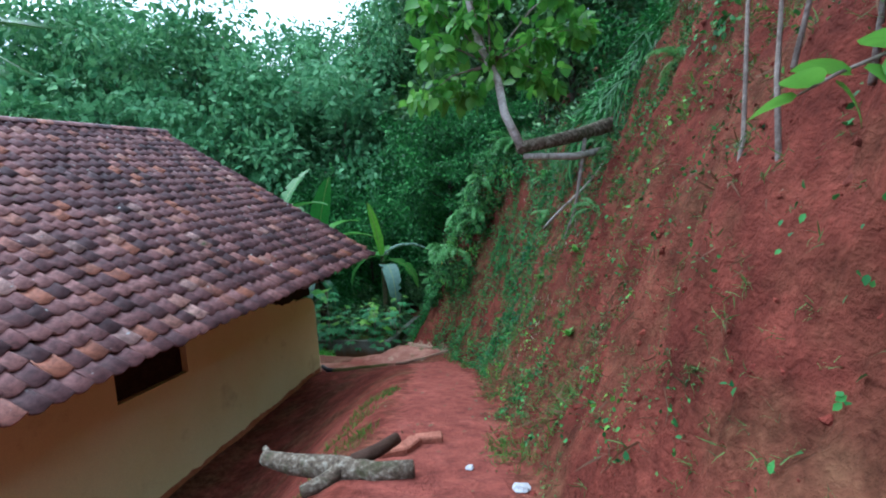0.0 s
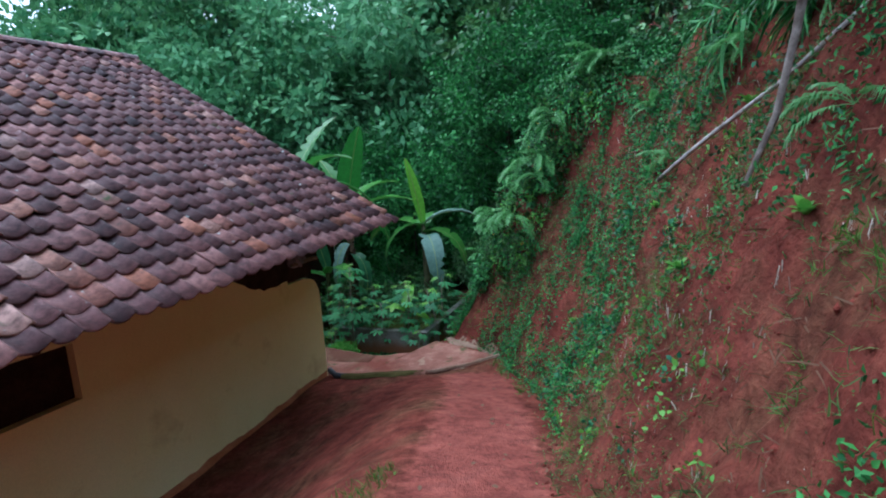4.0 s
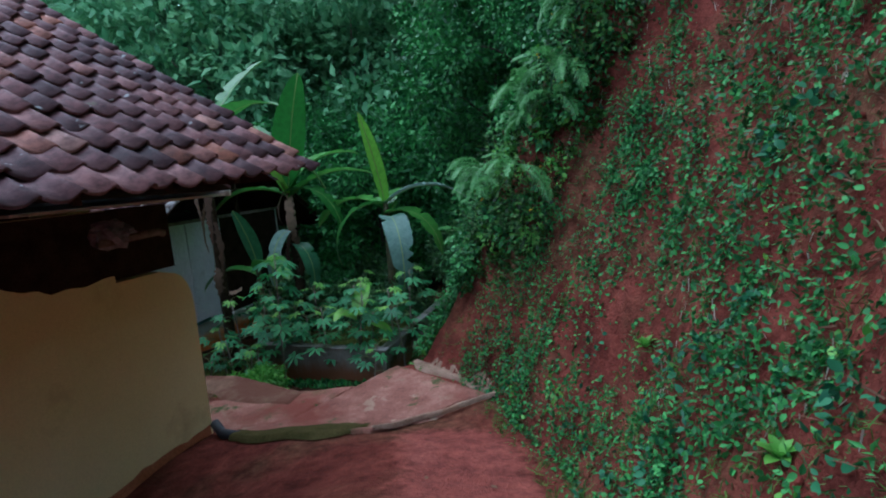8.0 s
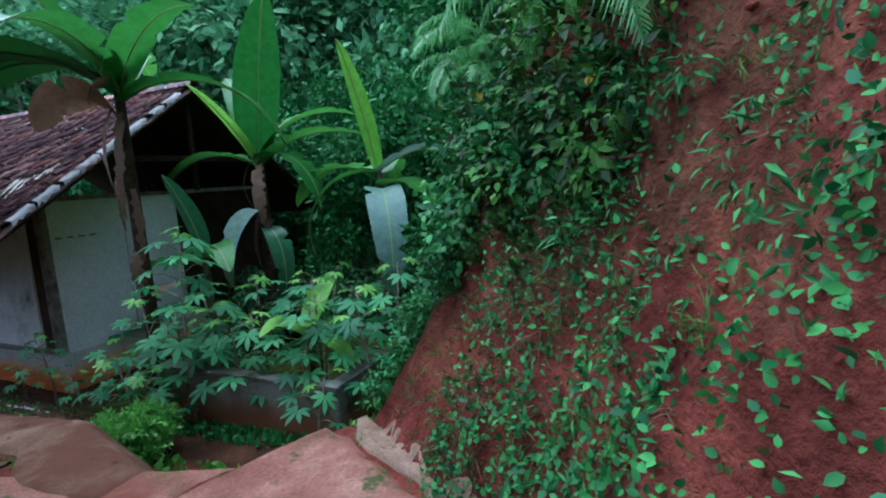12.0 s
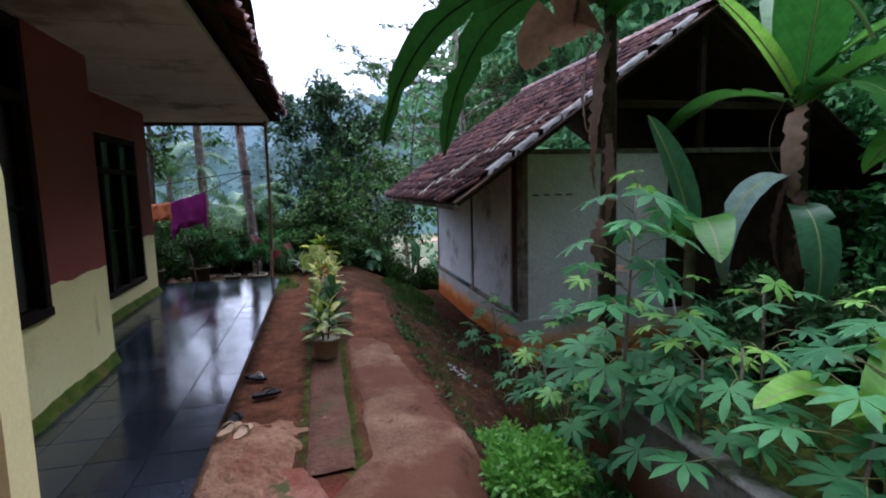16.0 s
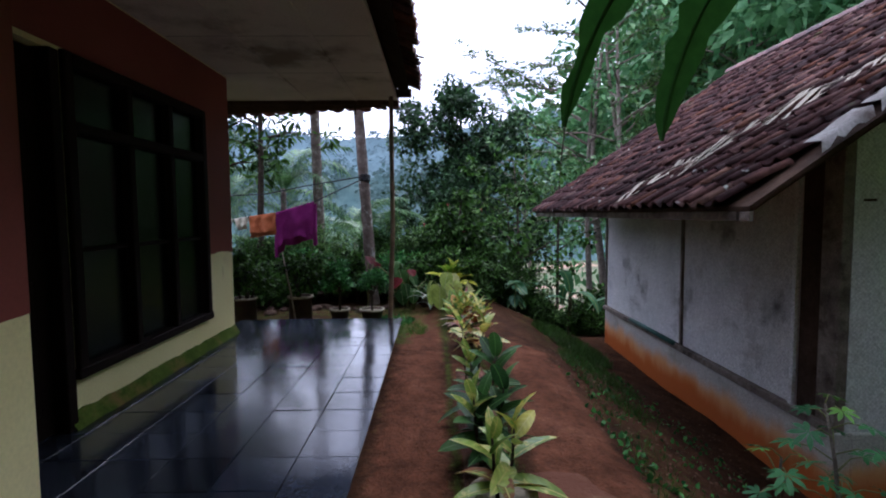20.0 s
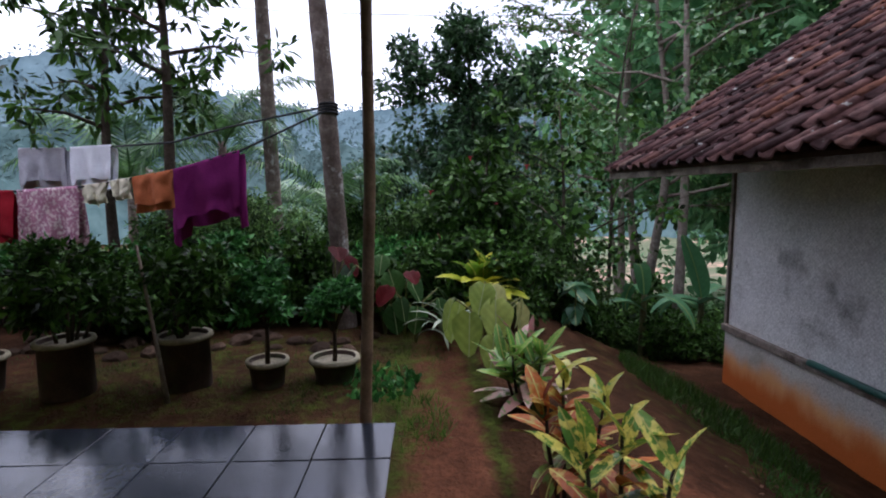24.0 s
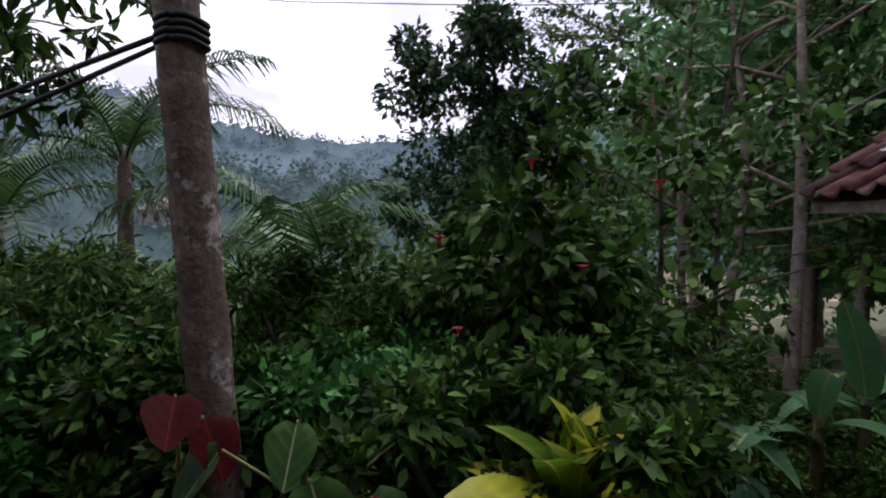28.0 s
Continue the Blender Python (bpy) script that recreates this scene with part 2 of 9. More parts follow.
def ground_earth(name):
    """Red clay, dark mossy yard earth and paler trodden earth, blended by how the ground is used."""
    m = bpy.data.materials.new(name)
    m.use_nodes = True
    nd, lk = links_of(m)
    b = nd["Principled BSDF"]
    pos = nd.new("ShaderNodeNewGeometry").outputs["Position"]
    big = noise_node(nd, lk, pos, 2.4, 8.0, 0.62)
    mid = noise_node(nd, lk, pos, 8.5, 7.0, 0.65)
    fine = noise_node(nd, lk, pos, 38.0, 5.0, 0.6)

    def tone(src, stops):
        r = ramp_node(nd, stops)
        lk.new(src.outputs["Fac"], r.inputs["Fac"])
        return r.outputs["Color"]

    red = tone(big, [(0.25, (0.056, 0.015, 0.011)), (0.5, (0.135, 0.035, 0.024)), (0.75, (0.23, 0.066, 0.044))])
    wide = noise_node(nd, lk, pos, 1.15, 6.0, 0.6)
    cover = nd.new("ShaderNodeMapRange")
    cover.inputs["From Min"].default_value, cover.inputs["From Max"].default_value, cover.inputs["To Max"].default_value = 0.47, 0.66, 0.75
    lk.new(wide.outputs["Fac"], cover.inputs["Value"])
    red = mix_node(nd, lk, cover.outputs["Result"], red, tone(mid, [(0.3, (0.060, 0.030, 0.014)), (0.7, (0.150, 0.080, 0.042))]))
    yard = tone(big, [(0.25, (0.022, 0.011, 0.007)), (0.5, (0.055, 0.026, 0.014)), (0.8, (0.11, 0.052, 0.028))])
    path = tone(big, [(0.25, (0.056, 0.022, 0.012)), (0.55, (0.115, 0.047, 0.026)), (0.8, (0.185, 0.084, 0.050))])
    trod = tone(big, [(0.25, (0.15, 0.040, 0.030)), (0.55, (0.23, 0.068, 0.050)), (0.8, (0.31, 0.105, 0.078))])
    # moss tone, also used as painted shade on the ground inside the tank
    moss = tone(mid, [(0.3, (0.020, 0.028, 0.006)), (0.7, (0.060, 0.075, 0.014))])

    def mask(attr, lo, hi, noise_src, amount):
        at = nd.new("ShaderNodeAttribute")
        at.attribute_name = attr
        w = nd.new("ShaderNodeMath")
        w.operation = "MULTIPLY_ADD"
        lk.new(noise_src.outputs["Fac"], w.inputs[0])
        w.inputs[1].default_value = amount
        lk.new(at.outputs["Fac"], w.inputs[2])
        r = nd.new("ShaderNodeMapRange")
        r.inputs["From Min"].default_value, r.inputs["From Max"].default_value = lo + amount * 0.5, hi + amount * 0.5
        lk.new(w.outputs["Value"], r.inputs["Value"])
        return r.outputs["Result"]

    out = mix_node(nd, lk, mask("yard", 0.35, 0.65, mid, 0.8), red, yard)
    out = mix_node(nd, lk, mask("worn", 0.35, 0.65, mid, 0.8), out, path)
    out = mix_node(nd, lk, mask("trod", 0.35, 0.65, mid, 0.8), out, trod)
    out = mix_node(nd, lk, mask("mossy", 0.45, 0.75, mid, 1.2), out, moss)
    g = tone(fine, [(0.3, (0.78, 0.78, 0.78)), (0.7, (1.18, 1.18, 1.18))])
    out = mix_node(nd, lk, 1.0, out, g, "MULTIPLY")
    out = mix_node(nd, lk, 1.0, out, tone(mid, [(0.32, (0.66, 0.66, 0.68)), (0.62, (1.16, 1.14, 1.12))]), "MULTIPLY")
    lk.new(out, b.inputs["Base Color"])
    b.inputs["Roughness"].default_value, b.inputs["Specular IOR Level"].default_value = 0.9, 0.04
    bp = nd.new("ShaderNodeBump")
    bp.inputs["Strength"].default_value, bp.inputs["Distance"].default_value = 0.7, 0.05
    add = nd.new("ShaderNodeMath")
    lk.new(mid.outputs["Fac"], add.inputs[0])
    lk.new(fine.outputs["Fac"], add.inputs[1])
    lk.new(add.outputs["Value"], bp.inputs["Height"])
    lk.new(bp.outputs["Normal"], b.inputs["Normal"])
    return m


M["ground"] = ground_earth("ground_earth")
M["soil"] = surface("red_soil", [(0.25, (0.085, 0.020, 0.015)), (0.5, (0.17, 0.038, 0.027)), (0.75, (0.26, 0.066, 0.044))], 2.6, 0.9, 0.06, 1.0, 17.0, relief=0.06,
                    stain=(0.085, 0.035, 0.024), stain_scale=0.9, stain_at=(0.5, 0.7))
M["slab"] = surface("muddy_concrete", [(0.25, (0.13, 0.050, 0.035)), (0.5, (0.21, 0.09, 0.064)), (0.8, (0.33, 0.18, 0.13))], 3.4, 0.8, 0.06, 0.5, 45.0,
                    stain=(0.09, 0.075, 0.03), stain_scale=1.6, stain_at=(0.54, 0.70))
M["mud_cement"] = surface("muddy_cement", [(0.3, (0.16, 0.075, 0.045)), (0.7, (0.30, 0.175, 0.11))], 4.0, 0.9, 0.06, 0.8, 40.0, stain=(0.16, 0.06, 0.035), stain_scale=1.8)
M["path_slab"] = surface("worn_path_cement", [(0.25, (0.105, 0.055, 0.035)), (0.5, (0.165, 0.095, 0.060)), (0.8, (0.25, 0.155, 0.10))], 3.0, 0.9, 0.05, 0.6, 45.0, stain=(0.105, 0.046, 0.029), stain_scale=1.3, stain_at=(0.44, 0.56), relief=0.03)
M["cement"] = surface("pale_cement", [(0.3, (0.17, 0.10, 0.066)), (0.7, (0.32, 0.22, 0.155))], 5.0, 0.9, 0.06, 0.8, 50.0, stain=(0.20, 0.09, 0.05), stain_scale=2.5)
M["old_concrete"] = surface("mossy_concrete", [(0.3, (0.12, 0.12, 0.10)), (0.7, (0.27, 0.26, 0.23))], 4.0, 0.9, 0.06, 0.6, 50.0, stain=(0.06, 0.085, 0.03), stain_scale=2.0)
M["yellow"] = surface("yellow_paint", [(0.3, (0.80, 0.70, 0.33)), (0.7, (0.86, 0.78, 0.42))], 0.9, 0.75, 0.3, 0.05, 70.0, grain=0.25, stain=(0.48, 0.36, 0.14), stain_scale=0.8, stain_at=(0.58, 0.8))
M["maroon"] = surface("maroon_paint", [(0.3, (0.22, 0.052, 0.038)), (0.7, (0.28, 0.07, 0.052))], 1.0, 0.65, 0.3, 0.05, 70.0, grain=0.25)
# near-black boards, most of them standing in for unlit gaps and insides
M["near_black"] = surface("near_black_board", [(0.3, (0.022, 0.014, 0.010)), (0.7, (0.05, 0.032, 0.022))], 5.0, 0.9, 0.06, 0.3, 60.0)
M["moss"] = surface("moss_skirt", [(0.3, (0.05, 0.085, 0.012)), (0.7, (0.12, 0.17, 0.03))], 6.0, 0.95, 0.06, 0.7, 60.0, stain=(0.2, 0.13, 0.05), stain_scale=3.0)
M["soffit"] = surface("soffit_board", [(0.3, (0.56, 0.50, 0.44)), (0.7, (0.70, 0.65, 0.58))], 1.1, 0.85, 0.2, 0.05, 60.0, grain=0.4, stain=(0.34, 0.30, 0.24), stain_scale=1.3, stain_at=(0.58, 0.75))
M["seam"] = surface("ceiling_seam", [(0.3, (0.20, 0.18, 0.15)), (0.7, (0.32, 0.29, 0.25))], 6.0, 0.95, 0.05, 0.2)
M["tile"] = tile_clay("clay_tile", "object", 0.70, 0.6, 0.35)
M["tile_far"] = tile_clay("clay_tile_joined", "island", 0.70, 0.6, 0.35)
M["shed_tile"] = tile_clay("shed_tile", "object", 0.36, 0.8, 0.15)
M["shed_tile_far"] = tile_clay("shed_tile_joined", "island", 0.36, 0.8, 0.15)
M["wood_dark"] = surface("dark_wood", [(0.3, (0.035, 0.02, 0.014)), (0.7, (0.085, 0.05, 0.035))], 7.0, 0.75, 0.06, 0.4, 80.0)
M["wood_frame"] = surface("stained_window_wood", [(0.3, (0.010, 0.006, 0.005)), (0.7, (0.018, 0.010, 0.008))], 6.0, 0.65, 0.06, 0.2, 80.0)
M["wood_grey"] = surface("weathered_wood", [(0.3, (0.15, 0.12, 0.10)), (0.7, (0.33, 0.28, 0.24))], 8.0, 0.9, 0.2, 0.5, 70.0, stain=(0.06, 0.045, 0.035), stain_scale=3.0)
M["bilik"] = surface("whitewashed_bamboo_weave", [(0.3, (0.66, 0.655, 0.65)), (0.7, (0.80, 0.795, 0.79))], 2.2, 0.9, 0.06, 0.4, 55.0, stain=(0.30, 0.27, 0.25), stain_scale=0.9, stain_at=(0.56, 0.80))
M["white_board"] = surface("whitewashed_board", [(0.3, (0.74, 0.74, 0.75)), (0.7, (0.84, 0.84, 0.85))], 2.2, 0.85, 0.25, 0.3, 55.0, stain=(0.34, 0.30, 0.26), stain_scale=1.4, stain_at=(0.6, 0.8))
M["plinth"] = surface("limewashed_plinth", [(0.3, (0.50, 0.48, 0.45)), (0.7, (0.64, 0.62, 0.58))], 2.0, 0.9, 0.06, 0.3, 60.0, stain=(0.36, 0.33, 0.27), stain_scale=1.6)


def overlay(m, colour, scale, lo, hi, rise=None, stretch=(1, 1, 1)):
    """Lays one more stain over a material: patches of a noise, or mud splashed up to about rise = (full, none) metres."""
    nd, lk = links_of(m)
    b = nd["Principled BSDF"]
    old = b.inputs["Base Color"].links[0].from_socket
    pos = nd.new("ShaderNodeNewGeometry").outputs["Position"]
    mp = nd.new("ShaderNodeMapping")
    mp.inputs["Scale"].default_value = stretch
    lk.new(pos, mp.inputs["Vector"])
    n = noise_node(nd, lk, mp.outputs["Vector"], scale, 6.0, 0.6)
    val = n.outputs["Fac"]
    if rise:
        sp = nd.new("ShaderNodeSeparateXYZ")
        lk.new(pos, sp.inputs["Vector"])
        mr = nd.new("ShaderNodeMapRange")
        mr.inputs["From Min"].default_value, mr.inputs["From Max"].default_value = rise
        mr.inputs["To Min"].default_value, mr.inputs["To Max"].default_value = 1.0, 0.0
        mr.clamp = False
        lk.new(sp.outputs["Z"], mr.inputs["Value"])
        ad = nd.new("ShaderNodeMath")
        ad.operation = "ADD"
        lk.new(mr.outputs["Result"], ad.inputs[0])
        lk.new(val, ad.inputs[1])
        val = ad.outputs["Value"]
    f = nd.new("ShaderNodeMapRange")
    f.interpolation_type = "SMOOTHSTEP"
    f.inputs["From Min"].default_value, f.inputs["From Max"].default_value = lo, hi
    lk.new(val, f.inputs["Value"])
    lk.new(mix_node(nd, lk, f.outputs["Result"], old, colour), b.inputs["Base Color"])


overlay(M["plinth"], (0.74, 0.38, 0.17), 2.2, 0.60, 1.15, (-0.74, -0.34), (1, 1, 0.35))
overlay(M["plinth"], (0.56, 0.145, 0.035), 3.0, 0.85, 1.45, (-0.74, -0.34), (1, 1, 0.35))
def weave(m, scale, depth):
    """The over-and-under of a bamboo weave: small squares, each a little proud or sunk and of its own tone."""
    nd, lk = links_of(m)
    b = nd["Principled BSDF"]
    old = b.inputs["Base Color"].links[0].from_socket
    pos = nd.new("ShaderNodeNewGeometry").outputs["Position"]
    mp = nd.new("ShaderNodeMapping")
    mp.inputs["Location"].default_value = (0.013, 0.013, 0.013)
    lk.new(pos, mp.inputs["Vector"])
    ch = nd.new("ShaderNodeTexChecker")
    ch.inputs["Scale"].default_value = scale
    ch.inputs["Color1"].default_value, ch.inputs["Color2"].default_value = (1.03, 1.03, 1.03, 1), (0.93, 0.93, 0.935, 1)
    lk.new(mp.outputs["Vector"], ch.inputs["Vector"])
    lk.new(mix_node(nd, lk, 1.0, old, ch.outputs["Color"], "MULTIPLY"), b.inputs["Base Color"])
    bp = nd.new("ShaderNodeBump")
    bp.inputs["Strength"].default_value, bp.inputs["Distance"].default_value = 0.35, depth
    lk.new(ch.outputs["Fac"], bp.inputs["Height"])
    n = b.inputs["Normal"].links
    if n:
        lk.new(n[0].from_socket, bp.inputs["Normal"])
    lk.new(bp.outputs["Normal"], b.inputs["Normal"])


weave(M["bilik"], 55.0, 0.003)
weave(M["white_board"], 55.0, 0.003)
overlay(M["bilik"], (0.045, 0.038, 0.034), 1.15, 0.53, 0.74)
overlay(M["white_board"], (0.10, 0.08, 0.07), 9.0, 0.70, 0.74, stretch=(1, 1, 0.6))
overlay(M["path_slab"], (0.052, 0.028, 0.016), 4.5, 0.62, 0.72)
overlay(M["slab"], (0.33, 0.235, 0.16), 2.6, 0.55, 0.62)
overlay(M["slab"], (0.15, 0.045, 0.03), 1.3, 0.50, 0.66)
overlay(M["slab"], (0.06, 0.065, 0.022), 3.3, 0.60, 0.68)
overlay(M["bilik"], (0.06, 0.05, 0.045), 11.0, 0.715, 0.74, stretch=(1, 1, 0.5))
overlay(M["soffit"], (0.10, 0.085, 0.065), 2.1, 0.63, 0.74)
overlay(M["soffit"], (0.26, 0.21, 0.16), 0.9, 0.52, 0.70)
overlay(M["yellow"], (0.42, 0.30, 0.12), 5.0, 0.66, 0.80, stretch=(1, 1, 0.3))
overlay(M["old_concrete"], (0.05, 0.055, 0.025), 2.0, 0.48, 0.62)
overlay(M["old_concrete"], (0.20, 0.085, 0.04), 2.4, 0.7, 1.3, (-0.45, 0.10), (1, 1, 0.5))
M["ftile"] = surface("glazed_floor_tile", [(0.3, (0.010, 0.013, 0.020)), (0.7, (0.030, 0.036, 0.050))], 2.0, 0.05, 0.5, 0.03, 40.0, vary="object", vary_amt=0.5, rough2=0.19)
M["yard_path"] = surface("damp_yard_earth", [(0.25, (0.055, 0.025, 0.016)), (0.5, (0.10, 0.047, 0.030)), (0.8, (0.16, 0.085, 0.058))], 3.0, 0.7, 0.06, 0.8, 30.0, stain=(0.06, 0.055, 0.022), stain_scale=2.2, stain_at=(0.52, 0.66), relief=0.03)
M["joint"] = surface("dark_joint", [(0.3, (0.006, 0.006, 0.006)), (0.7, (0.018, 0.016, 0.014))], 6.0, 1.0, 0.0, 0.3)
M["porch_edge"] = surface("porch_edge", [(0.3, (0.09, 0.06, 0.05)), (0.7, (0.18, 0.11, 0.085))], 4.0, 0.9, 0.2, 0.4, stain=(0.05, 0.06, 0.02), stain_scale=2.0)
M["bamboo"] = surface("dry_bamboo", [(0.3, (0.12, 0.075, 0.045)), (0.7, (0.21, 0.14, 0.085))], 9.0, 0.6, 0.35, 0.2, 60.0)
M["bark"] = surface("pale_bark", [(0.3, (0.16, 0.13, 0.11)), (0.55, (0.24, 0.20, 0.17)), (0.8, (0.42, 0.38, 0.34))], 9.0, 0.9, 0.06, 0.6, 40.0, stain=(0.10, 0.075, 0.06), stain_scale=4.0)
M["bark_dark"] = surface("dark_bark", [(0.3, (0.035, 0.028, 0.022)), (0.7, (0.09, 0.07, 0.055))], 9.0, 0.9, 0.06, 0.6, 40.0)
M["bark_white"] = surface("white_bark", [(0.3, (0.30, 0.27, 0.23)), (0.7, (0.55, 0.51, 0.46))], 8.0, 0.85, 0.2, 0.5, 40.0, stain=(0.10, 0.08, 0.06), stain_scale=3.5)
M["leaf"] = foliage("tree_leaf", (0.022, 0.075, 0.026), (0.145, 0.30, 0.095), rough=0.42, trans=0.14, spec=0.3)
# haze over the forest painted into lighter, flatter leaf tones
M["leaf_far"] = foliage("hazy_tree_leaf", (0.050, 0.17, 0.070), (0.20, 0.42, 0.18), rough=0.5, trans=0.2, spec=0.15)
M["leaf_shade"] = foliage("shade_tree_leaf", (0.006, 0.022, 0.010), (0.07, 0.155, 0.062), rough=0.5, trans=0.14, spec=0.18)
# near-black end of the leaf range stands in for shade in the gaps
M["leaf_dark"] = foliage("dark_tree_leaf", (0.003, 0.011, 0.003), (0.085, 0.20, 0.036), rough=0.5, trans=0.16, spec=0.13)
M["leaf_bush"] = foliage("bush_leaf", (0.010, 0.062, 0.017), (0.085, 0.30, 0.07), rough=0.5, trans=0.16, spec=0.18)
M["leaf_bright"] = foliage("bright_leaf", (0.07, 0.24, 0.03), (0.20, 0.45, 0.07), trans=0.4)
M["leaf_fern"] = foliage("fern_leaf", (0.07, 0.22, 0.05), (0.17, 0.40, 0.13))
M["leaf_weed_blue"] = foliage("bluish_weed_leaf", (0.012, 0.07, 0.032), (0.045, 0.17, 0.07), rough=0.5, trans=0.16, spec=0.18)
M["leaf_cassava"] = foliage("cassava_leaf", (0.022, 0.125, 0.042), (0.085, 0.30, 0.10), rough=0.6, vary="object")
M["leaf_banana"] = foliage("banana_leaf", (0.035, 0.15, 0.025), (0.10, 0.31, 0.045), rough=0.35, trans=0.35, vary="object")
# darker copy of the banana leaf, for blades seen against the bright sky
M["leaf_banana_old"] = foliage("backlit_banana_leaf", (0.014, 0.066, 0.010), (0.034, 0.125, 0.018), rough=0.5, trans=0.14, vary="object", spec=0.2)
M["leaf_banana_grey"] = foliage("pale_banana_leaf", (0.10, 0.19, 0.15), (0.20, 0.31, 0.26), rough=0.45, trans=0.2, vary="object")
M["leaf_dead"] = foliage("dead_leaf", (0.075, 0.042, 0.028), (0.30, 0.19, 0.13), rough=0.8, trans=0.2, vary="object")
M["grass"] = foliage("grass_blade", (0.03, 0.09, 0.01), (0.10, 0.24, 0.03), rough=0.6)
M["glass"] = plain("dark_glass", (0.004, 0.0045, 0.005), 0.05, 0.35)
M["mud"] = surface("mud_splash", [(0.3, (0.38, 0.13, 0.05)), (0.7, (0.52, 0.22, 0.10))], 3.0, 0.9, 0.15, 0.3, 50.0)
M["zinc"] = surface("torn_roof_felt", [(0.3, (0.20, 0.185, 0.18)), (0.7, (0.38, 0.365, 0.35))], 5.0, 0.8, 0.3, 0.3, 50.0, stain=(0.12, 0.09, 0.08), stain_scale=4.0)
M["pipe_green"] = plain("green_plastic", (0.02, 0.10, 0.08), 0.4)
M["leaf_dry_banana"] = foliage("dry_banana_leaf", (0.30, 0.26, 0.21), (0.55, 0.50, 0.43), rough=0.8, trans=0.2)

# ---- helpers of this scene ----


def sstep(a, b, v):
    u = np.clip((v - a) / (b - a), 0, 1)
    return u * u * (3 - 2 * u)


def mesh_of(name, verts, faces, mat, smooth=False):
    me = bpy.data.meshes.new(name)
    me.from_pydata([tuple(v) for v in verts], [], [tuple(f) for f in faces])
    me.materials.append(mat)
    if smooth:
        me.polygons.foreach_set("use_smooth", [True] * len(me.polygons))
    me.update()
    return me


def tri_mesh(name, v, f, mat, smooth=False):
    """A mesh out of numpy arrays: v (n, 3), f (m, 3 or 4)."""
    me = bpy.data.meshes.new(name)
    n, k = f.shape
    me.vertices.add(len(v))
    me.vertices.foreach_set("co", np.ascontiguousarray(v, dtype=np.float32).ravel())
    me.loops.add(n * k)
    me.loops.foreach_set("vertex_index", np.ascontiguousarray(f, dtype=np.int32).ravel())
    me.polygons.add(n)
    me.polygons.foreach_set("loop_start", np.arange(n, dtype=np.int32) * k)
    if smooth:
        me.polygons.foreach_set("use_smooth", np.ones(n, dtype=bool))
    me.materials.append(mat)
    me.update(calc_edges=True)
    return me


def thing(name, label, category, group="", kind="", at=(0, 0, 0), rz=0.0):
    ob = new(name)
    ob.matrix_world = pose(*at, 0, 0, rz)
    ob.empty_display_size = 0.1
    return tagged(ob, label, category, group, kind)


def part(name, data, mat, parent, label="", m=None):
    """Links a bmesh or a mesh as one mesh object under a thing or a part."""
    if isinstance(data, bmesh.types.BMesh):
        me = bpy.data.meshes.new(name)
        data.to_mesh(me)
        data.free()
        me.materials.append(mat)
    else:
        me = data
    ob = new(name, me)
    ob.parent = parent
    if m is not None:
        ob.matrix_basis = m
    if label:
        tagged(ob, label)
    return ob


def bm_box(x0, x1, y0, y1, z0, z1, bevel=0.0, bm=None):
    bm = bm or bmesh.new()
    m = Matrix.Translation(((x0 + x1) / 2, (y0 + y1) / 2, (z0 + z1) / 2)) @ Matrix.Diagonal((x1 - x0, y1 - y0, z1 - z0, 1))
    r = bmesh.ops.create_cube(bm, size=1, matrix=m)
    if bevel:
        es = list({e for v in r["verts"] for e in v.link_edges})
        bmesh.ops.bevel(bm, geom=es, offset=bevel, segments=1, affect="EDGES")
    return bm


def tube(points, radii, sides=8, cap=True):
    """Vertices and faces of a tapered tube along points."""
    pts = [Vector(p) for p in points]
    vs, fs = [], []
    ref = Vector((0.31, 0.22, 0.93)).normalized()
    for i, p in enumerate(pts):
        d = (pts[min(i + 1, len(pts) - 1)] - pts[max(i - 1, 0)]).normalized()
        a = d.cross(ref)
        if a.length < 0.2:
            a = d.cross(Vector((1, 0, 0)))
        a.normalize()
        b = d.cross(a)
        for k in range(sides):
            t = 2 * math.pi * k / sides
            vs.append(p + (a * math.cos(t) + b * math.sin(t)) * radii[i])
    for i in range(len(pts) - 1):
        for k in range(sides):
            k2 = (k + 1) % sides
            fs.append((i * sides + k, i * sides + k2, (i + 1) * sides + k2, (i + 1) * sides + k))
    if cap:
        fs.append(tuple(range(sides - 1, -1, -1)))
        fs.append(tuple((len(pts) - 1) * sides + k for k in range(sides)))
    return vs, fs


def tubes_mesh(name, lines, mat, sides=7):
    vs, fs = [], []
    for pts, rad in lines:
        v, f = tube(pts, rad, sides)
        n = len(vs)
        vs += v
        fs += [tuple(i + n for i in q) for q in f]
    return mesh_of(name, vs, fs, mat, True)


# ---- the ground ----
SIDE_EDGE = -5.86


def foot_x(y):
    """The foot of the cut bank east of the path."""
    return np.interp(y, [-30, -8, 0, 5, 8, 10, 11.4, 12.5, 14, 18, 25, 60], [5, 2.4, 0.45, -0.72, -1.45, -2.1, -2.95, -4.2, -4.7, -5.6, -8, -12])


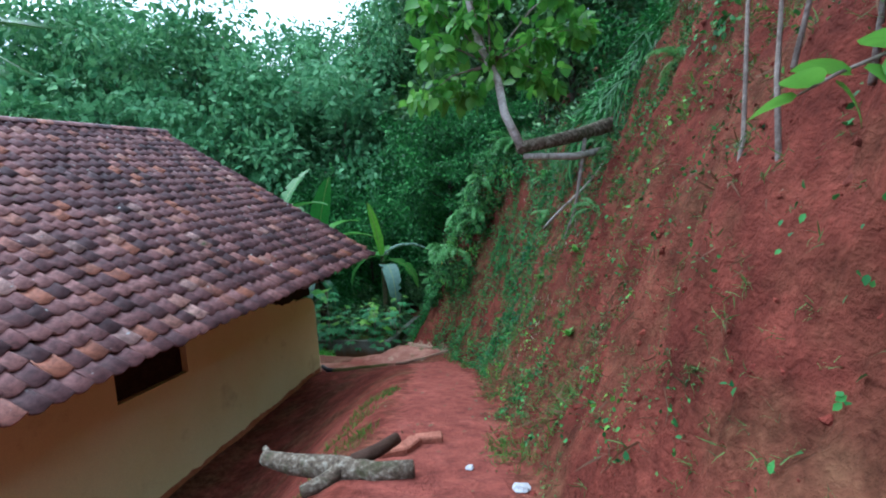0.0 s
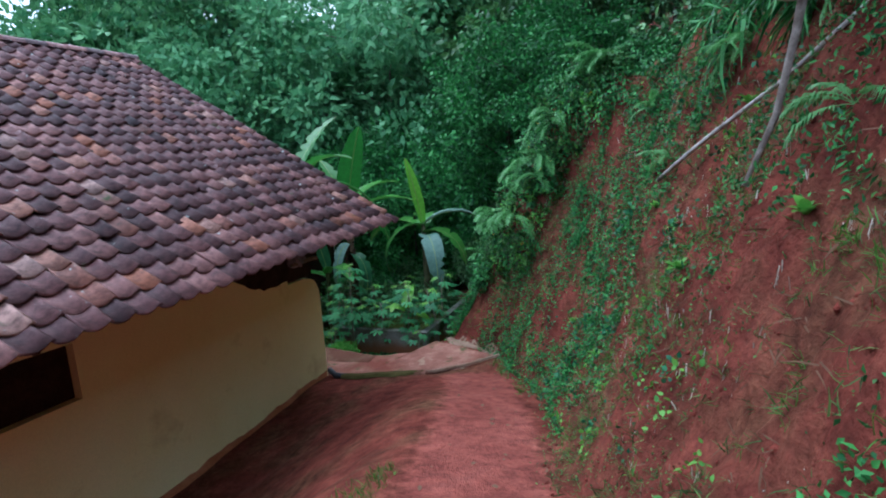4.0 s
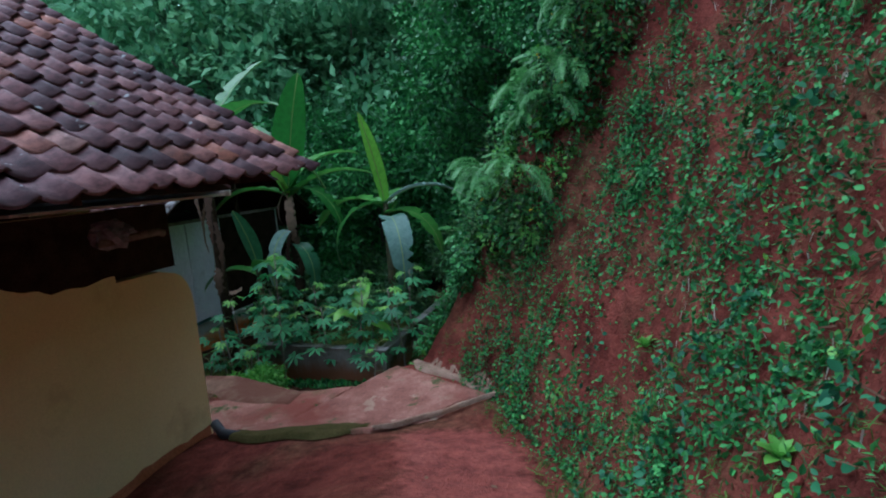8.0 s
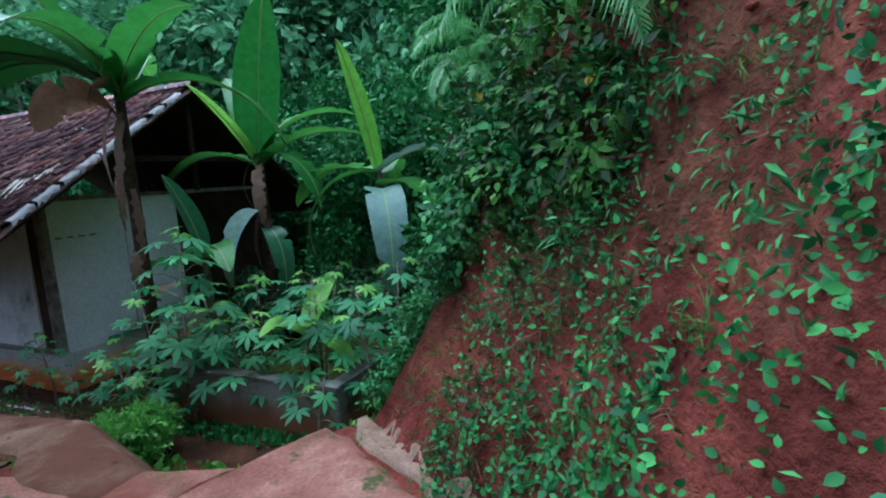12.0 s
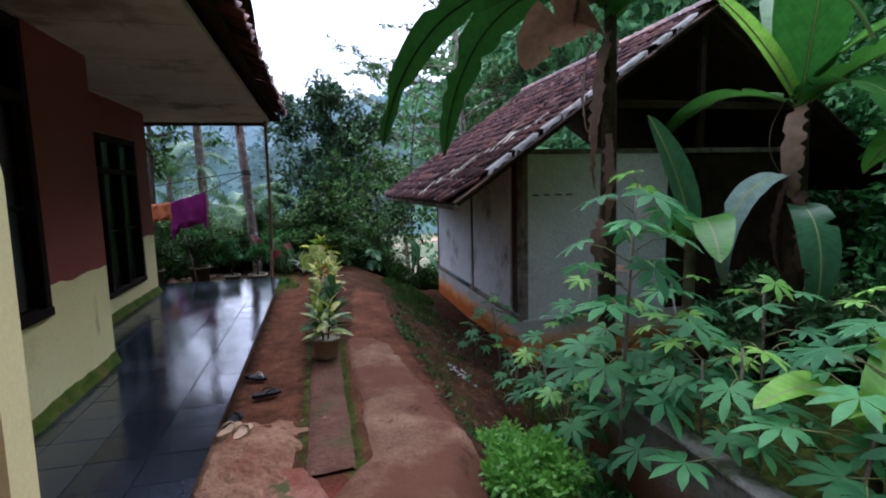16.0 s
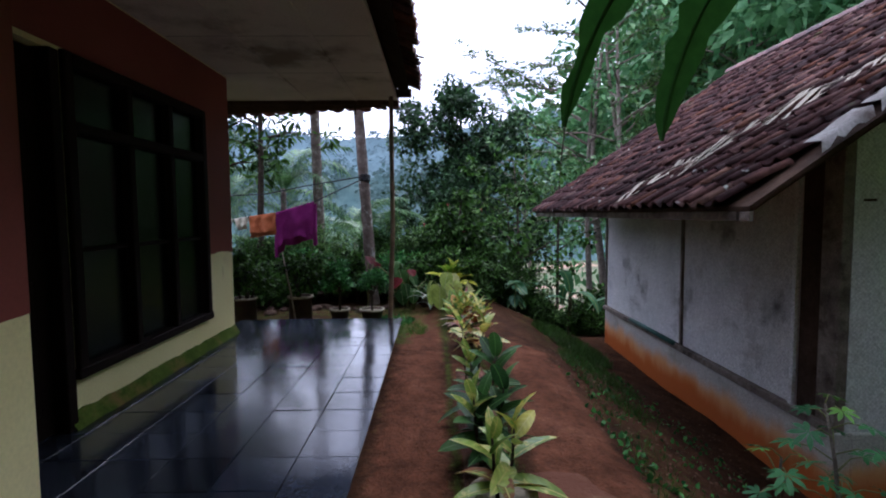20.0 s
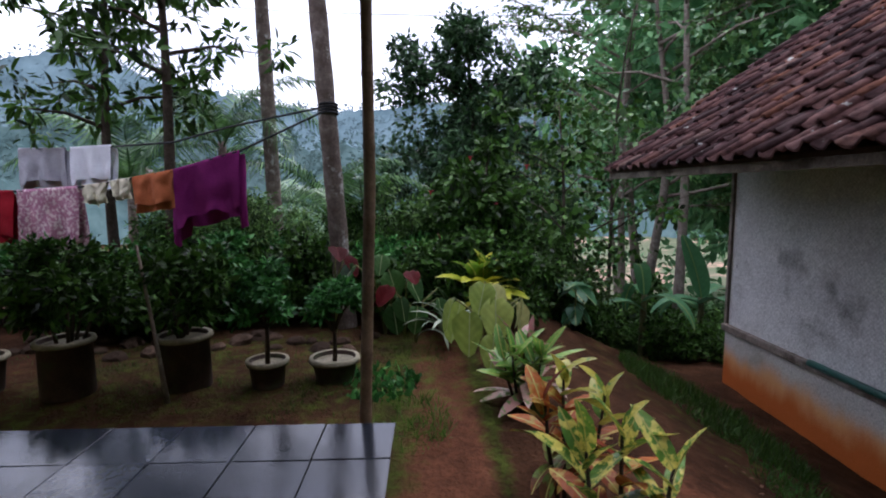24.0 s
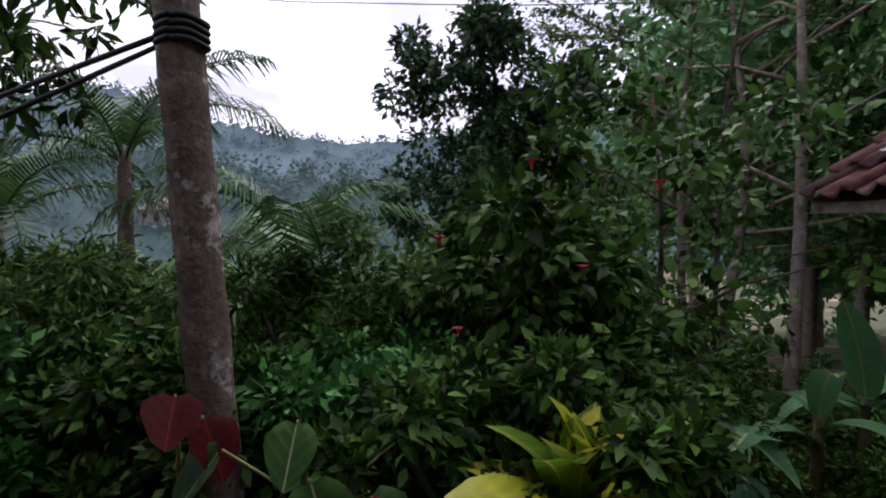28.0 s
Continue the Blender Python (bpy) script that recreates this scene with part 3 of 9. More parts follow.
def ground_z(x, y):
    """Height of the ground without its small unevenness."""
    x, y = np.asarray(x, float), np.asarray(y, float)
    fx = foot_x(y)
    zp = np.interp(y, [-30, -8, 0, 2.5, 4.85, 6.5, 8, 9.8, 11, 12.5, 14, 18, 25, 80], [5.5, 3.6, 2.8, 2.48, 1.95, 1.55, 1.18, 0.66, 0.48, 0.45, 0.25, 0.2, 1.5, 15])
    zw = 0.1 + 0.05 * (y - 5.7)
    down = zp + (np.minimum(zw, zp) - zp) * sstep(0.0, 1.0, (fx - 1.25 - x) / 3.0) ** 0.8
    yard = np.interp(x, [-400, -200, -60, -25, -19, -17, -13, -9, -7, -4.8, -3, 0], [-14, -13, -9, -3.6, -1.0, -0.12, 0.0, 0.0, 0.1, 0.28, 0.47, 0.5])
    yd = np.interp(x, [-17, -15.5, -14, -12.5, -8, -7, -5.6, -4.9, -4.3], [11.75, 11.8, 11.9, 12.0, 12.1, 12.15, 11.6, 11.75, 12.55])
    low = np.interp(x, [-200, -60, -25, -18, -16, -9, -7, -4], [-13, -9, -3.8, -1.2, -0.85, -0.85, -0.45, -0.3])
    wid = np.interp(x, [-13, -9, -7], [2.1, 1.8, 0.5])
    fall = np.clip((y - yd) / wid, 0, 1)
    yard = yard + (np.minimum(low, yard) - yard) * (0.6 * fall + 0.4 * sstep(0, 1, fall))
    yard = yard + np.maximum(y - 22, 0) * 0.28 * sstep(-45, -12, x)
    base = down + (yard - down) * np.where(x < SIDE_EDGE, 1.0, sstep(10.0, 11.0, y))
    d = x - fx
    top = 4.6
    rise = np.where(d < 0, 0, np.minimum(d * 2.0, top) + np.maximum(d - top / 2.0, 0) * 0.42)
    rise = rise - 0.25 * sstep(0.0, 0.5, d) * (d > 0)
    return base + np.maximum(rise, 0)


def uneven(x, y):
    d = x - float(foot_x(y))
    cliff = min(max(d * 1.4, 0.0), 1.0)
    p = Vector((x, y, 0))
    near = 1.0 if -25 < x < 12 and -12 < y < 26 else 3.0
    yard = 0.4 if (y > 9.5 and d < 0) else 1.0
    v = noise.fractal(p * 0.55, 0.9, 2.1, 4) * (0.06 * yard + 0.30 * cliff) * near
    v += noise.fractal(p * 3.1 + Vector((5, 2, 7)), 0.8, 2.1, 3) * (0.014 + 0.15 * cliff)
    v += abs(noise.noise(p * 6.3)) * 0.10 * cliff
    v -= max(0.0, noise.noise(Vector((x * 1.6, y * 4.0, 3.0))) - 0.15) * 0.22 * cliff
    v += noise.noise(Vector((x * 2.4, y * 1.9, 9.0))) * 0.13 * cliff + noise.fractal(p * 12.0, 0.8, 2.1, 2) * 0.028 * cliff
    return v


def height(x, y):
    return float(ground_z(x, y)) + uneven(x, y)


def axis(lo, hi, a, b, step, grow=1.22):
    mid = list(np.arange(a, b, step))
    out, s = [], step
    v = b
    while v < hi:
        out.append(v)
        s *= grow
        v += s
    left, s, v = [], step, a
    while v > lo:
        s *= grow
        v -= s
        left.append(v)
    return np.array(left[::-1] + mid + out + [hi])


gx, gy = axis(-1500, 1500, -5.6, 4.5, 0.07), axis(-1500, 1500, -2, 15, 0.10)
gx = np.array(sorted([v for v in gx if v < -20.5] + list(np.arange(-20.4, -5.65, 0.13)) + [v for v in gx if v >= -5.61]))
GX, GY = np.meshgrid(gx, gy)
GZ = ground_z(GX, GY)
UN = np.array([[uneven(a, b) for a in gx] for b in gy])
verts = np.stack([GX, GY, GZ + UN], -1).reshape(-1, 3)
nx, ny = len(gx), len(gy)
ii = (np.arange(ny - 1)[:, None] * nx + np.arange(nx - 1)[None, :]).ravel()
faces = np.stack([ii, ii + 1, ii + 1 + nx, ii + nx], -1)
gme = tri_mesh("ground", verts, faces, M["ground"], True)
vx, vy = verts[:, 0], verts[:, 1]
fx = foot_x(vy)
track = np.interp(vy, [-4, 0.8, 3, 5.5, 7.6, 9.6, 10.6], [0.3, -0.25, -0.9, -1.55, -2.1, -2.75, -3.2])
band = lambda d, half, soft: 1 - sstep(half - soft, half + soft, np.abs(d))
yard_a = np.maximum(1 - sstep(-7.4, -6.0, vx), (1 - sstep(-0.7, -0.1, vx - fx)) * sstep(12.2, 12.9, vy))
trod_a = band(vx - track, 0.55, 0.4) * (1 - sstep(10.4, 10.9, vy)) * 0.85
worn_a = np.maximum.reduce([band(vy - 10.93, 0.24, 0.16) * (1 - sstep(-7.2, -6.4, vx)) * sstep(-17.0, -15.5, vx) * 0.85,
                            band(vy - np.interp(vx, [-12, -10, -8.5, -5.6], [12.05, 11.93, 11.88, 11.82]), np.interp(vx, [-10.5, -8.0], [0.25, 0.38]), 0.12) * sstep(-13.8, -11.5, vx) * (1 - sstep(-5.6, -4.6, vx)),
                            band(vy - 11.36, 0.13, 0.08) * sstep(-12.5, -11.5, vx) * (1 - sstep(-7.0, -6.6, vx)) * 0.9])
# the last band is no moss: it paints shade on the ground round the tank
moss_shade_a = np.maximum.reduce([1.1 * band(vy - 11.52, 0.05, 0.07) * (vx < -6.6), 0.9 * band(vy - 11.2, 0.03, 0.06) * (vx < -7.0), 0.5 * band(vy - 12.42, 0.2, 0.15) * (vx < -6.8) * (vx > -11), band(vy - 10.66, 0.04, 0.08) * (vx < -7.5) * 0.8, 0.55 * band(vy - 9.6, 2.0, 0.9) * band(vx + 14.3, 1.5, 0.8), 0.72 * band(vy - 10.65, 0.22, 0.2) * (vx < -12.6) * (vx > -15.5),
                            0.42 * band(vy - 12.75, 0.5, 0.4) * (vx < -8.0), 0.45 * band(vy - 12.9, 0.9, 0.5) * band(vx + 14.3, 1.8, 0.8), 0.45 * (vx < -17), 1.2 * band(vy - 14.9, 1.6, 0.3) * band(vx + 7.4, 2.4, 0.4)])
for key, val in (("yard", yard_a), ("worn", worn_a), ("trod", trod_a), ("mossy", moss_shade_a)):
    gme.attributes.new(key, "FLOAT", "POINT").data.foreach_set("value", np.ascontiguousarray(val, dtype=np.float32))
tagged(new("ground", gme), "red clay ground with a steep cut bank", "ground", kind="structure")


def strip(name, line, mat, label, lift=0.02, rag=0.06, step=0.12, thick=0.0, level=None, kind="structure"):
    """A worn band lying on the ground; line: rows of (x, y, half width)."""
    pts = np.array(line, float)
    seg = np.r_[0, np.cumsum(np.hypot(*np.diff(pts[:, :2], axis=0).T))]
    n = max(3, int(seg[-1] / step))
    s = np.linspace(0, seg[-1], n)
    px, py, hw = (np.interp(s, seg, pts[:, k]) for k in range(3))
    tx, ty = np.gradient(px), np.gradient(py)
    ln = np.hypot(tx, ty)
    ux, uy = -ty / ln, tx / ln
    cross = 9
    vs, fs = [], []
    for i in range(n):
        for k in range(cross):
            u = (k / (cross - 1)) * 2 - 1
            e = rag * noise.noise(Vector((px[i] * 3, py[i] * 3, 11.0 + (u > 0) * 9))) if abs(u) > 0.4 else 0
            w = u * (hw[i] + e)
            x, y = px[i] + ux[i] * w, py[i] + uy[i] * w
            edge = -0.05 if k in (0, cross - 1) else 0.0
            z = (height(x, y) if level is None else level + 0.012 * noise.noise(Vector((x * 4, y * 4, 1)))) + lift + edge
            vs.append((x, y, z))
    for i in range(n - 1):
        for k in range(cross - 1):
            a = i * cross + k
            fs.append((a, a + cross, a + cross + 1, a + 1))
    ob = new(name, mesh_of(name, vs, fs, mat, True))
    return tagged(ob, label, "path", kind=kind)

# ---- the house ----
PORCH_Z, FRONT_Y, RECESS_Y, SIDE_X, WEST_X, PORCH_Y = 0.27, 9.65, 9.1, -5.78, -12.05, 10.62
PORCH_X = -12.68
EAVE_X, RIDGE_X, WEST_EAVE_X, VERGE_Y, BACK_Y = -4.35, -9.4, -14.45, 10.62, -2.0
EAVE_Z, RIDGE_Z, LEANING = 2.93, 6.02, 0.042

house = thing("house", "single-storey house with yellow and maroon walls under a clay tile roof", "house")


def wall_with_openings(u0, u1, z0, z1, openings, thick, place):
    """A wall in (u, z) with openings (u0, u1, z0, z1) cut right through; place maps (u, w, z) to the world, w across the wall."""
    us = sorted({u0, u1, *[o[0] for o in openings], *[o[1] for o in openings]})
    zs = sorted({z0, z1, *[o[2] for o in openings], *[o[3] for o in openings]})
    bm = bmesh.new()
    for a, b in zip(us, us[1:]):
        for c, d in zip(zs, zs[1:]):
            if any(o[0] <= a and b <= o[1] and o[2] <= c and d <= o[3] for o in openings):
                continue
            q = [bm.verts.new(place(u, w, z)) for w in (0, thick) for u, z in ((a, c), (b, c), (b, d), (a, d))]
            for f in ((0, 1, 2, 3), (7, 6, 5, 4), (0, 4, 5, 1), (1, 5, 6, 2), (2, 6, 7, 3), (3, 7, 4, 0)):
                bm.faces.new([q[i] for i in f])
    bmesh.ops.remove_doubles(bm, verts=bm.verts, dist=0.0005)
    seen = {}
    for f in bm.faces:
        seen.setdefault(tuple(round(c, 3) for c in f.calc_center_median()), []).append(f)
    bmesh.ops.delete(bm, geom=[f for fs in seen.values() if len(fs) > 1 for f in fs], context="FACES_ONLY")
    bmesh.ops.recalc_face_normals(bm, faces=bm.faces)
    return bm


def rough_band(name, u0, u1, top, bottom, place, mat, parent, label, amp=0.05, freq=2.2, seed=0.0, n=60):
    """A thin coat of paint whose lower edge was brushed unevenly; stands 3 mm proud of its wall."""
    vs, fs = [], []
    for i in range(n + 1):
        u = u0 + (u1 - u0) * i / n
        b = bottom(u) + amp * noise.noise(Vector((u * freq, seed, 0.5))) + 0.3 * amp * noise.noise(Vector((u * freq * 5, seed, 2.5)))
        vs += [place(u, 0.003, b), place(u, 0.003, top)]
    for i in range(n):
        fs.append((2 * i, 2 * i + 2, 2 * i + 3, 2 * i + 1))
    return part(name, mesh_of(name, vs, fs, mat), mat, parent, label)


east = lambda u, w, z: (SIDE_X - w, u, z)
east_out = lambda u, w, z: (SIDE_X + w, u, z)
front = lambda u, w, z: (u, FRONT_Y - w, z)
front_out = lambda u, w, z: (u, FRONT_Y + w, z)
recess = lambda u, w, z: (u, RECESS_Y - w, z)
recess_out = lambda u, w, z: (u, RECESS_Y + w, z)

part("wall", wall_with_openings(-1.8, 9.65, -0.9, 2.72, [(5.15, 6.42, 1.74, 2.3)], 0.15, east), M["yellow"], house, "yellow side wall with a low vent opening")
# the end wall of the porch, with a rounded upper corner
bm = bmesh.new()
prof = [(9.65, -0.4), (10.42, -0.4), (10.44, 1.72)] + [(10.44 - 0.22 * (1 - math.cos(a)), 1.72 + 0.34 * math.sin(a)) for a in (0.35, 0.7, 1.05, 1.35)] + [(10.1, 2.1), (9.65, 2.1)]
lo = [bm.verts.new((SIDE_X, y, z)) for y, z in prof]
hi = [bm.verts.new((SIDE_X - 0.15, y, z)) for y, z in prof]
bm.faces.new(lo)
bm.faces.new(hi[::-1])
for i in range(len(prof)):
    j = (i + 1) % len(prof)
    bm.faces.new((lo[j], lo[i], hi[i], hi[j]))
part("end_wall", bm, M["yellow"], house, "yellow end wall of the porch with a rounded corner")
# dark band and board painted where an unlit gap opens under the eave
rough_band("dark_band", 7.2, 9.7, 2.715, lambda u: 2.55 - 0.45 * float(sstep(8.2, 9.4, u)), east_out, M["near_black"], house, "dark band standing in for the unlit gap under the eave", 0.12, 1.6, 4.0)
bm = bmesh.new()
bm_box(SIDE_X - 0.13, SIDE_X - 0.02, 9.65, 10.3, 2.12, 2.72, bm=bm)
part("dark_board", bm, M["near_black"], house, "dark board standing in for the unlit gap above the end wall")
# added dark backing in place of the unlit room behind the vent
bm_v = bm_box(SIDE_X - 0.13, SIDE_X - 0.11, 5.15, 6.42, 1.74, 2.3)
part("vent_board", bm_v, M["near_black"], house, "dark backing standing in for the unlit inside of the vent")
part("front_wall", wall_with_openings(-8.8, SIDE_X - 0.15, PORCH_Z - 0.3, 2.75, [(-7.82, -6.45, 0.93, 2.72)], 0.15, front), M["yellow"], house)
rough_band("maroon_band", -8.8, -7.82, 2.74, lambda u: 1.09, front_out, M["maroon"], house, "maroon upper paint", 0.03, 3.0, 1.0, 30)
rough_band("maroon_band", -6.45, -5.94, 2.74, lambda u: 1.09, front_out, M["maroon"], house, "maroon upper paint", 0.03, 3.0, 1.5, 20)
part("return_wall", bm_box(-8.8, -8.65, RECESS_Y, FRONT_Y - 0.15, PORCH_Z - 0.3, 2.75), M["maroon"], house)
part("recess_wall", wall_with_openings(WEST_X, -8.65, PORCH_Z - 0.3, 2.75, [(-9.72, -8.87, PORCH_Z - 0.3, 2.3), (-11.5, -9.8, 0.56, 2.32)], 0.15, recess), M["yellow"], house)
rough_band("maroon_band", WEST_X, -11.5, 2.74, lambda u: 1.09, recess_out, M["maroon"], house, "maroon upper paint", 0.03, 3.0, 2.0, 20)
rough_band("maroon_band", -11.5, -8.87, 2.74, lambda u: 2.33, recess_out, M["maroon"], house, "maroon upper paint", 0.0, 3.0, 2.0, 20)
part("west_wall", bm_box(WEST_X, WEST_X + 0.15, BACK_Y + 0.4, RECESS_Y - 0.15, -0.4, 2.75), M["yellow"], house)
part("back_wall", bm_box(WEST_X + 0.15, SIDE_X - 0.15, BACK_Y + 0.4, BACK_Y + 0.55, -0.4, 2.75), M["yellow"], house)
part("inner_floor", bm_box(WEST_X + 0.15, SIDE_X - 0.15, BACK_Y + 0.55, RECESS_Y - 0.16, -0.1, 0.2), M["joint"], house)
# moss on the foot of the walls
def moss_skirt(u0, u1, wall_y, seed):
    """A low fillet of moss between floor and wall, uneven above and below."""
    vs, fs, n = [], [], int((u1 - u0) / 0.035)
    for i in range(n + 1):
        u = u0 + (u1 - u0) * i / n
        a = 0.7 * noise.noise(Vector((u * 2.2, seed, 0))) + 0.5 * noise.noise(Vector((u * 9, seed, 3)))
        top, out = PORCH_Z + 0.085 + 0.028 * a, 0.045 + 0.022 * noise.noise(Vector((u * 4, seed, 7))) + 0.012 * noise.noise(Vector((u * 17, seed, 9)))
        vs += [(u, wall_y + 0.003, top), (u, wall_y + 0.012, top - 0.012), (u, wall_y + 0.5 * out, PORCH_Z + 0.045 + 0.01 * a), (u, wall_y + out, PORCH_Z + 0.008), (u, wall_y + out + 0.006, PORCH_Z - 0.004)]
    for i in range(n):
        for k in range(4):
            a = 5 * i + k
            fs.append((a, a + 1, a + 6, a + 5))
    part("moss_skirt", mesh_of("moss_skirt", vs, fs, M["moss"], True), M["moss"], house, "green moss along the wall foot")


moss_skirt(-8.8, SIDE_X - 0.15, FRONT_Y, 1.0)
moss_skirt(WEST_X, -9.72, RECESS_Y, 5.0)


def window(parent, place, u0, u1, z0, z1, cols, transom, label):
    """A wooden casement window: frame, mullions, sashes and dark panes, set in the wall."""
    w = part("window", mesh_of("window", [place(u0, 0.06, z0), place(u1, 0.06, z0), place(u1, 0.06, z0 - 0.03), place(u0, 0.06, z0 - 0.03)], [(0, 1, 2, 3)], M["wood_frame"]), M["wood_frame"], parent, label)

    def bar(name, a, b, c, d, w0=-0.03, w1=0.07):
        bm = bmesh.new()
        q = [bm.verts.new(place(u, ww, z)) for ww in (w0, w1) for u, z in ((a, c), (b, c), (b, d), (a, d))]
        for f in ((0, 1, 2, 3), (7, 6, 5, 4), (0, 4, 5, 1), (1, 5, 6, 2), (2, 6, 7, 3), (3, 7, 4, 0)):
            bm.faces.new([q[i] for i in f])
        bmesh.ops.recalc_face_normals(bm, faces=bm.faces)
        bmesh.ops.bevel(bm, geom=list(bm.edges), offset=0.006, segments=1, affect="EDGES")
        part(name, bm, M["wood_frame"], w)

    t = 0.07
    bar("frame_post", u0, u0 + t, z0, z1)
    bar("frame_post", u1 - t, u1, z0, z1)
    bar("frame_head", u0 + t, u1 - t, z1 - t, z1)
    bar("frame_sill", u0 - 0.01, u1 + 0.01, z0 - 0.03, z0 + 0.03, -0.035, 0.07)
    bar("transom", u0 + t, u1 - t, transom - 0.03, transom + 0.03)
    wd = (u1 - u0 - 2 * t) / cols
    for k in range(cols):
        a = u0 + t + k * wd
        if k:
            bar("mullion", a - 0.03, a + 0.03, z0 + 0.03, transom - 0.03)
            bar("mullion", a - 0.03, a + 0.03, transom + 0.03, z1 - t)
        for c, d in ((z0 + 0.03, transom - 0.03), (transom + 0.03, z1 - t)):
            part("pane", mesh_of("pane", [place(u, 0.03, z) for u, z in ((a + 0.02, c), (a + wd - 0.02, c), (a + wd - 0.02, d), (a + 0.02, d))], [(0, 1, 2, 3)], M["glass"]), M["glass"], w)
        mid = (z0 + transom) / 2
        bar("glazing_bar", a + 0.04, a + wd - 0.04, mid - 0.012, mid + 0.012, 0.0, 0.028)
    return w


window(house, front, -7.82, -6.45, 0.93, 2.72, 2, 2.25, "dark wooden window with black panes")
window(house, recess, -11.5, -9.8, 0.56, 2.32, 3, 1.92, "dark wooden window with three black casements")
door = part("door", bm_box(-9.70, -8.89, RECESS_Y - 0.09, RECESS_Y - 0.05, PORCH_Z, 2.29, 0.005), M["wood_frame"], house, "dark stained wooden door, shut")
for z0, z1 in ((0.4, 1.1), (1.22, 2.18)):
    part("door_panel", bm_box(-9.6, -8.99, RECESS_Y - 0.05, RECESS_Y - 0.038, z0, z1, 0.01), M["wood_frame"], door)
for a in (-9.76, -8.90):
    part("door_post", bm_box(a, a + 0.07, RECESS_Y - 0.1, RECESS_Y + 0.03, PORCH_Z, 2.3, 0.005), M["wood_frame"], house)

# soffit and gable
SOFFIT_X = -13.06
part("soffit", bm_box(SOFFIT_X, SIDE_X + 0.4, RECESS_Y - 0.4, PORCH_Y + 0.02, 2.75, 2.77), M["soffit"], house, "grey soffit boards with damp stains")
for k in range(6):
    x = -6.9 - k * 1.0
    part("soffit_seam", bm_box(x, x + 0.007, RECESS_Y + 0.02, PORCH_Y, 2.7485, 2.75), M["seam"], house, "faint seam between the ceiling boards")
for y in (9.62, 10.18):
    part("soffit_batten", bm_box(SOFFIT_X + 0.02, SIDE_X, y, y + 0.03, 2.738, 2.75), M["soffit"], house)
part("fascia", bm_box(SOFFIT_X, SIDE_X + 0.45, PORCH_Y + 0.02, PORCH_Y + 0.045, 2.745, 2.80, 0.004), M["soffit"], house, "thin pale edge board of the porch ceiling")
part("fascia", bm_box(SOFFIT_X - 0.03, SOFFIT_X, RECESS_Y - 1.0, PORCH_Y + 0.02, 2.70, 2.82, 0.004), M["wood_dark"], house, "dark wooden fascia board")
part("peg", tubes_mesh("peg", [([(-13.03, 10.18, 2.72), (-13.04, 10.18, 2.56)], [0.018, 0.012])], M["wood_dark"], 7), M["wood_dark"], house, "short dark peg under the porch ceiling")
part("batten_end", tubes_mesh("batten_end", [([(-11.9, 10.5, 2.99), (-12.05, 11.0, 2.93)], [0.012, 0.010])], M["bamboo"], 6), M["bamboo"], house, "thin batten sticking out of the roof edge")
# the narrow tiled skirt along the porch front
vs = [(x, y, z - dz) for dz in (0.015, 0.0) for x, y, z in ((-12.98, 10.82, 2.795), (-5.45, 10.82, 2.795), (-5.45, 10.46, 3.0), (-12.98, 10.46, 3.0))]
part("skirt_boarding", mesh_of("skirt_boarding", vs, [(0, 1, 2, 3), (7, 6, 5, 4), (0, 4, 5, 1), (1, 5, 6, 2), (2, 6, 7, 3), (3, 7, 4, 0)], M["near_black"]), M["near_black"], house, "dark boards under the roof edge")
part("skirt_end", bm_box(-13.0, -12.975, 10.48, 10.84, 2.76, 2.86, 0.004), M["wood_dark"], house, "dark board closing the roof edge")


def roof_z(x, y):
    t = (EAVE_X - x) / (EAVE_X - RIDGE_X) if x > RIDGE_X else (x - WEST_EAVE_X) / (RIDGE_X - WEST_EAVE_X)
    return EAVE_Z + (RIDGE_Z - EAVE_Z) * t + LEANING * (y - 10.4)


bm = bmesh.new()
gv = [bm.verts.new((x, 10.45, z)) for x, z in ((EAVE_X - 0.25, 2.86), (RIDGE_X, RIDGE_Z - 0.12), (WEST_EAVE_X + 0.25, 2.86))]
bm.faces.new(gv)
r = bmesh.ops.extrude_face_region(bm, geom=bm.faces[:])
bmesh.ops.translate(bm, verts=[v for v in r["geom"] if isinstance(v, bmesh.types.BMVert)], vec=(0, -0.06, 0))
bmesh.ops.recalc_face_normals(bm, faces=bm.faces)
part("gable", bm, M["wood_dark"], house, "dark boarded gable")
# rafters and battens under the eave
for y in np.arange(-1.5, 10.5, 0.62):
    vs, fs = [], []
    for x in (EAVE_X - 0.06, EAVE_X - 2.0):
        z = roof_z(x, y) - 0.075
        vs += [(x, y, z), (x, y + 0.05, z), (x, y + 0.05, z + 0.06), (x, y, z + 0.06)]
    fs = [(0, 1, 2, 3), (7, 6, 5, 4), (0, 4, 5, 1), (1, 5, 6, 2), (2, 6, 7, 3), (3, 7, 4, 0)]
    part("rafter", mesh_of("rafter", vs, fs, M["wood_dark"]), M["wood_dark"], house)
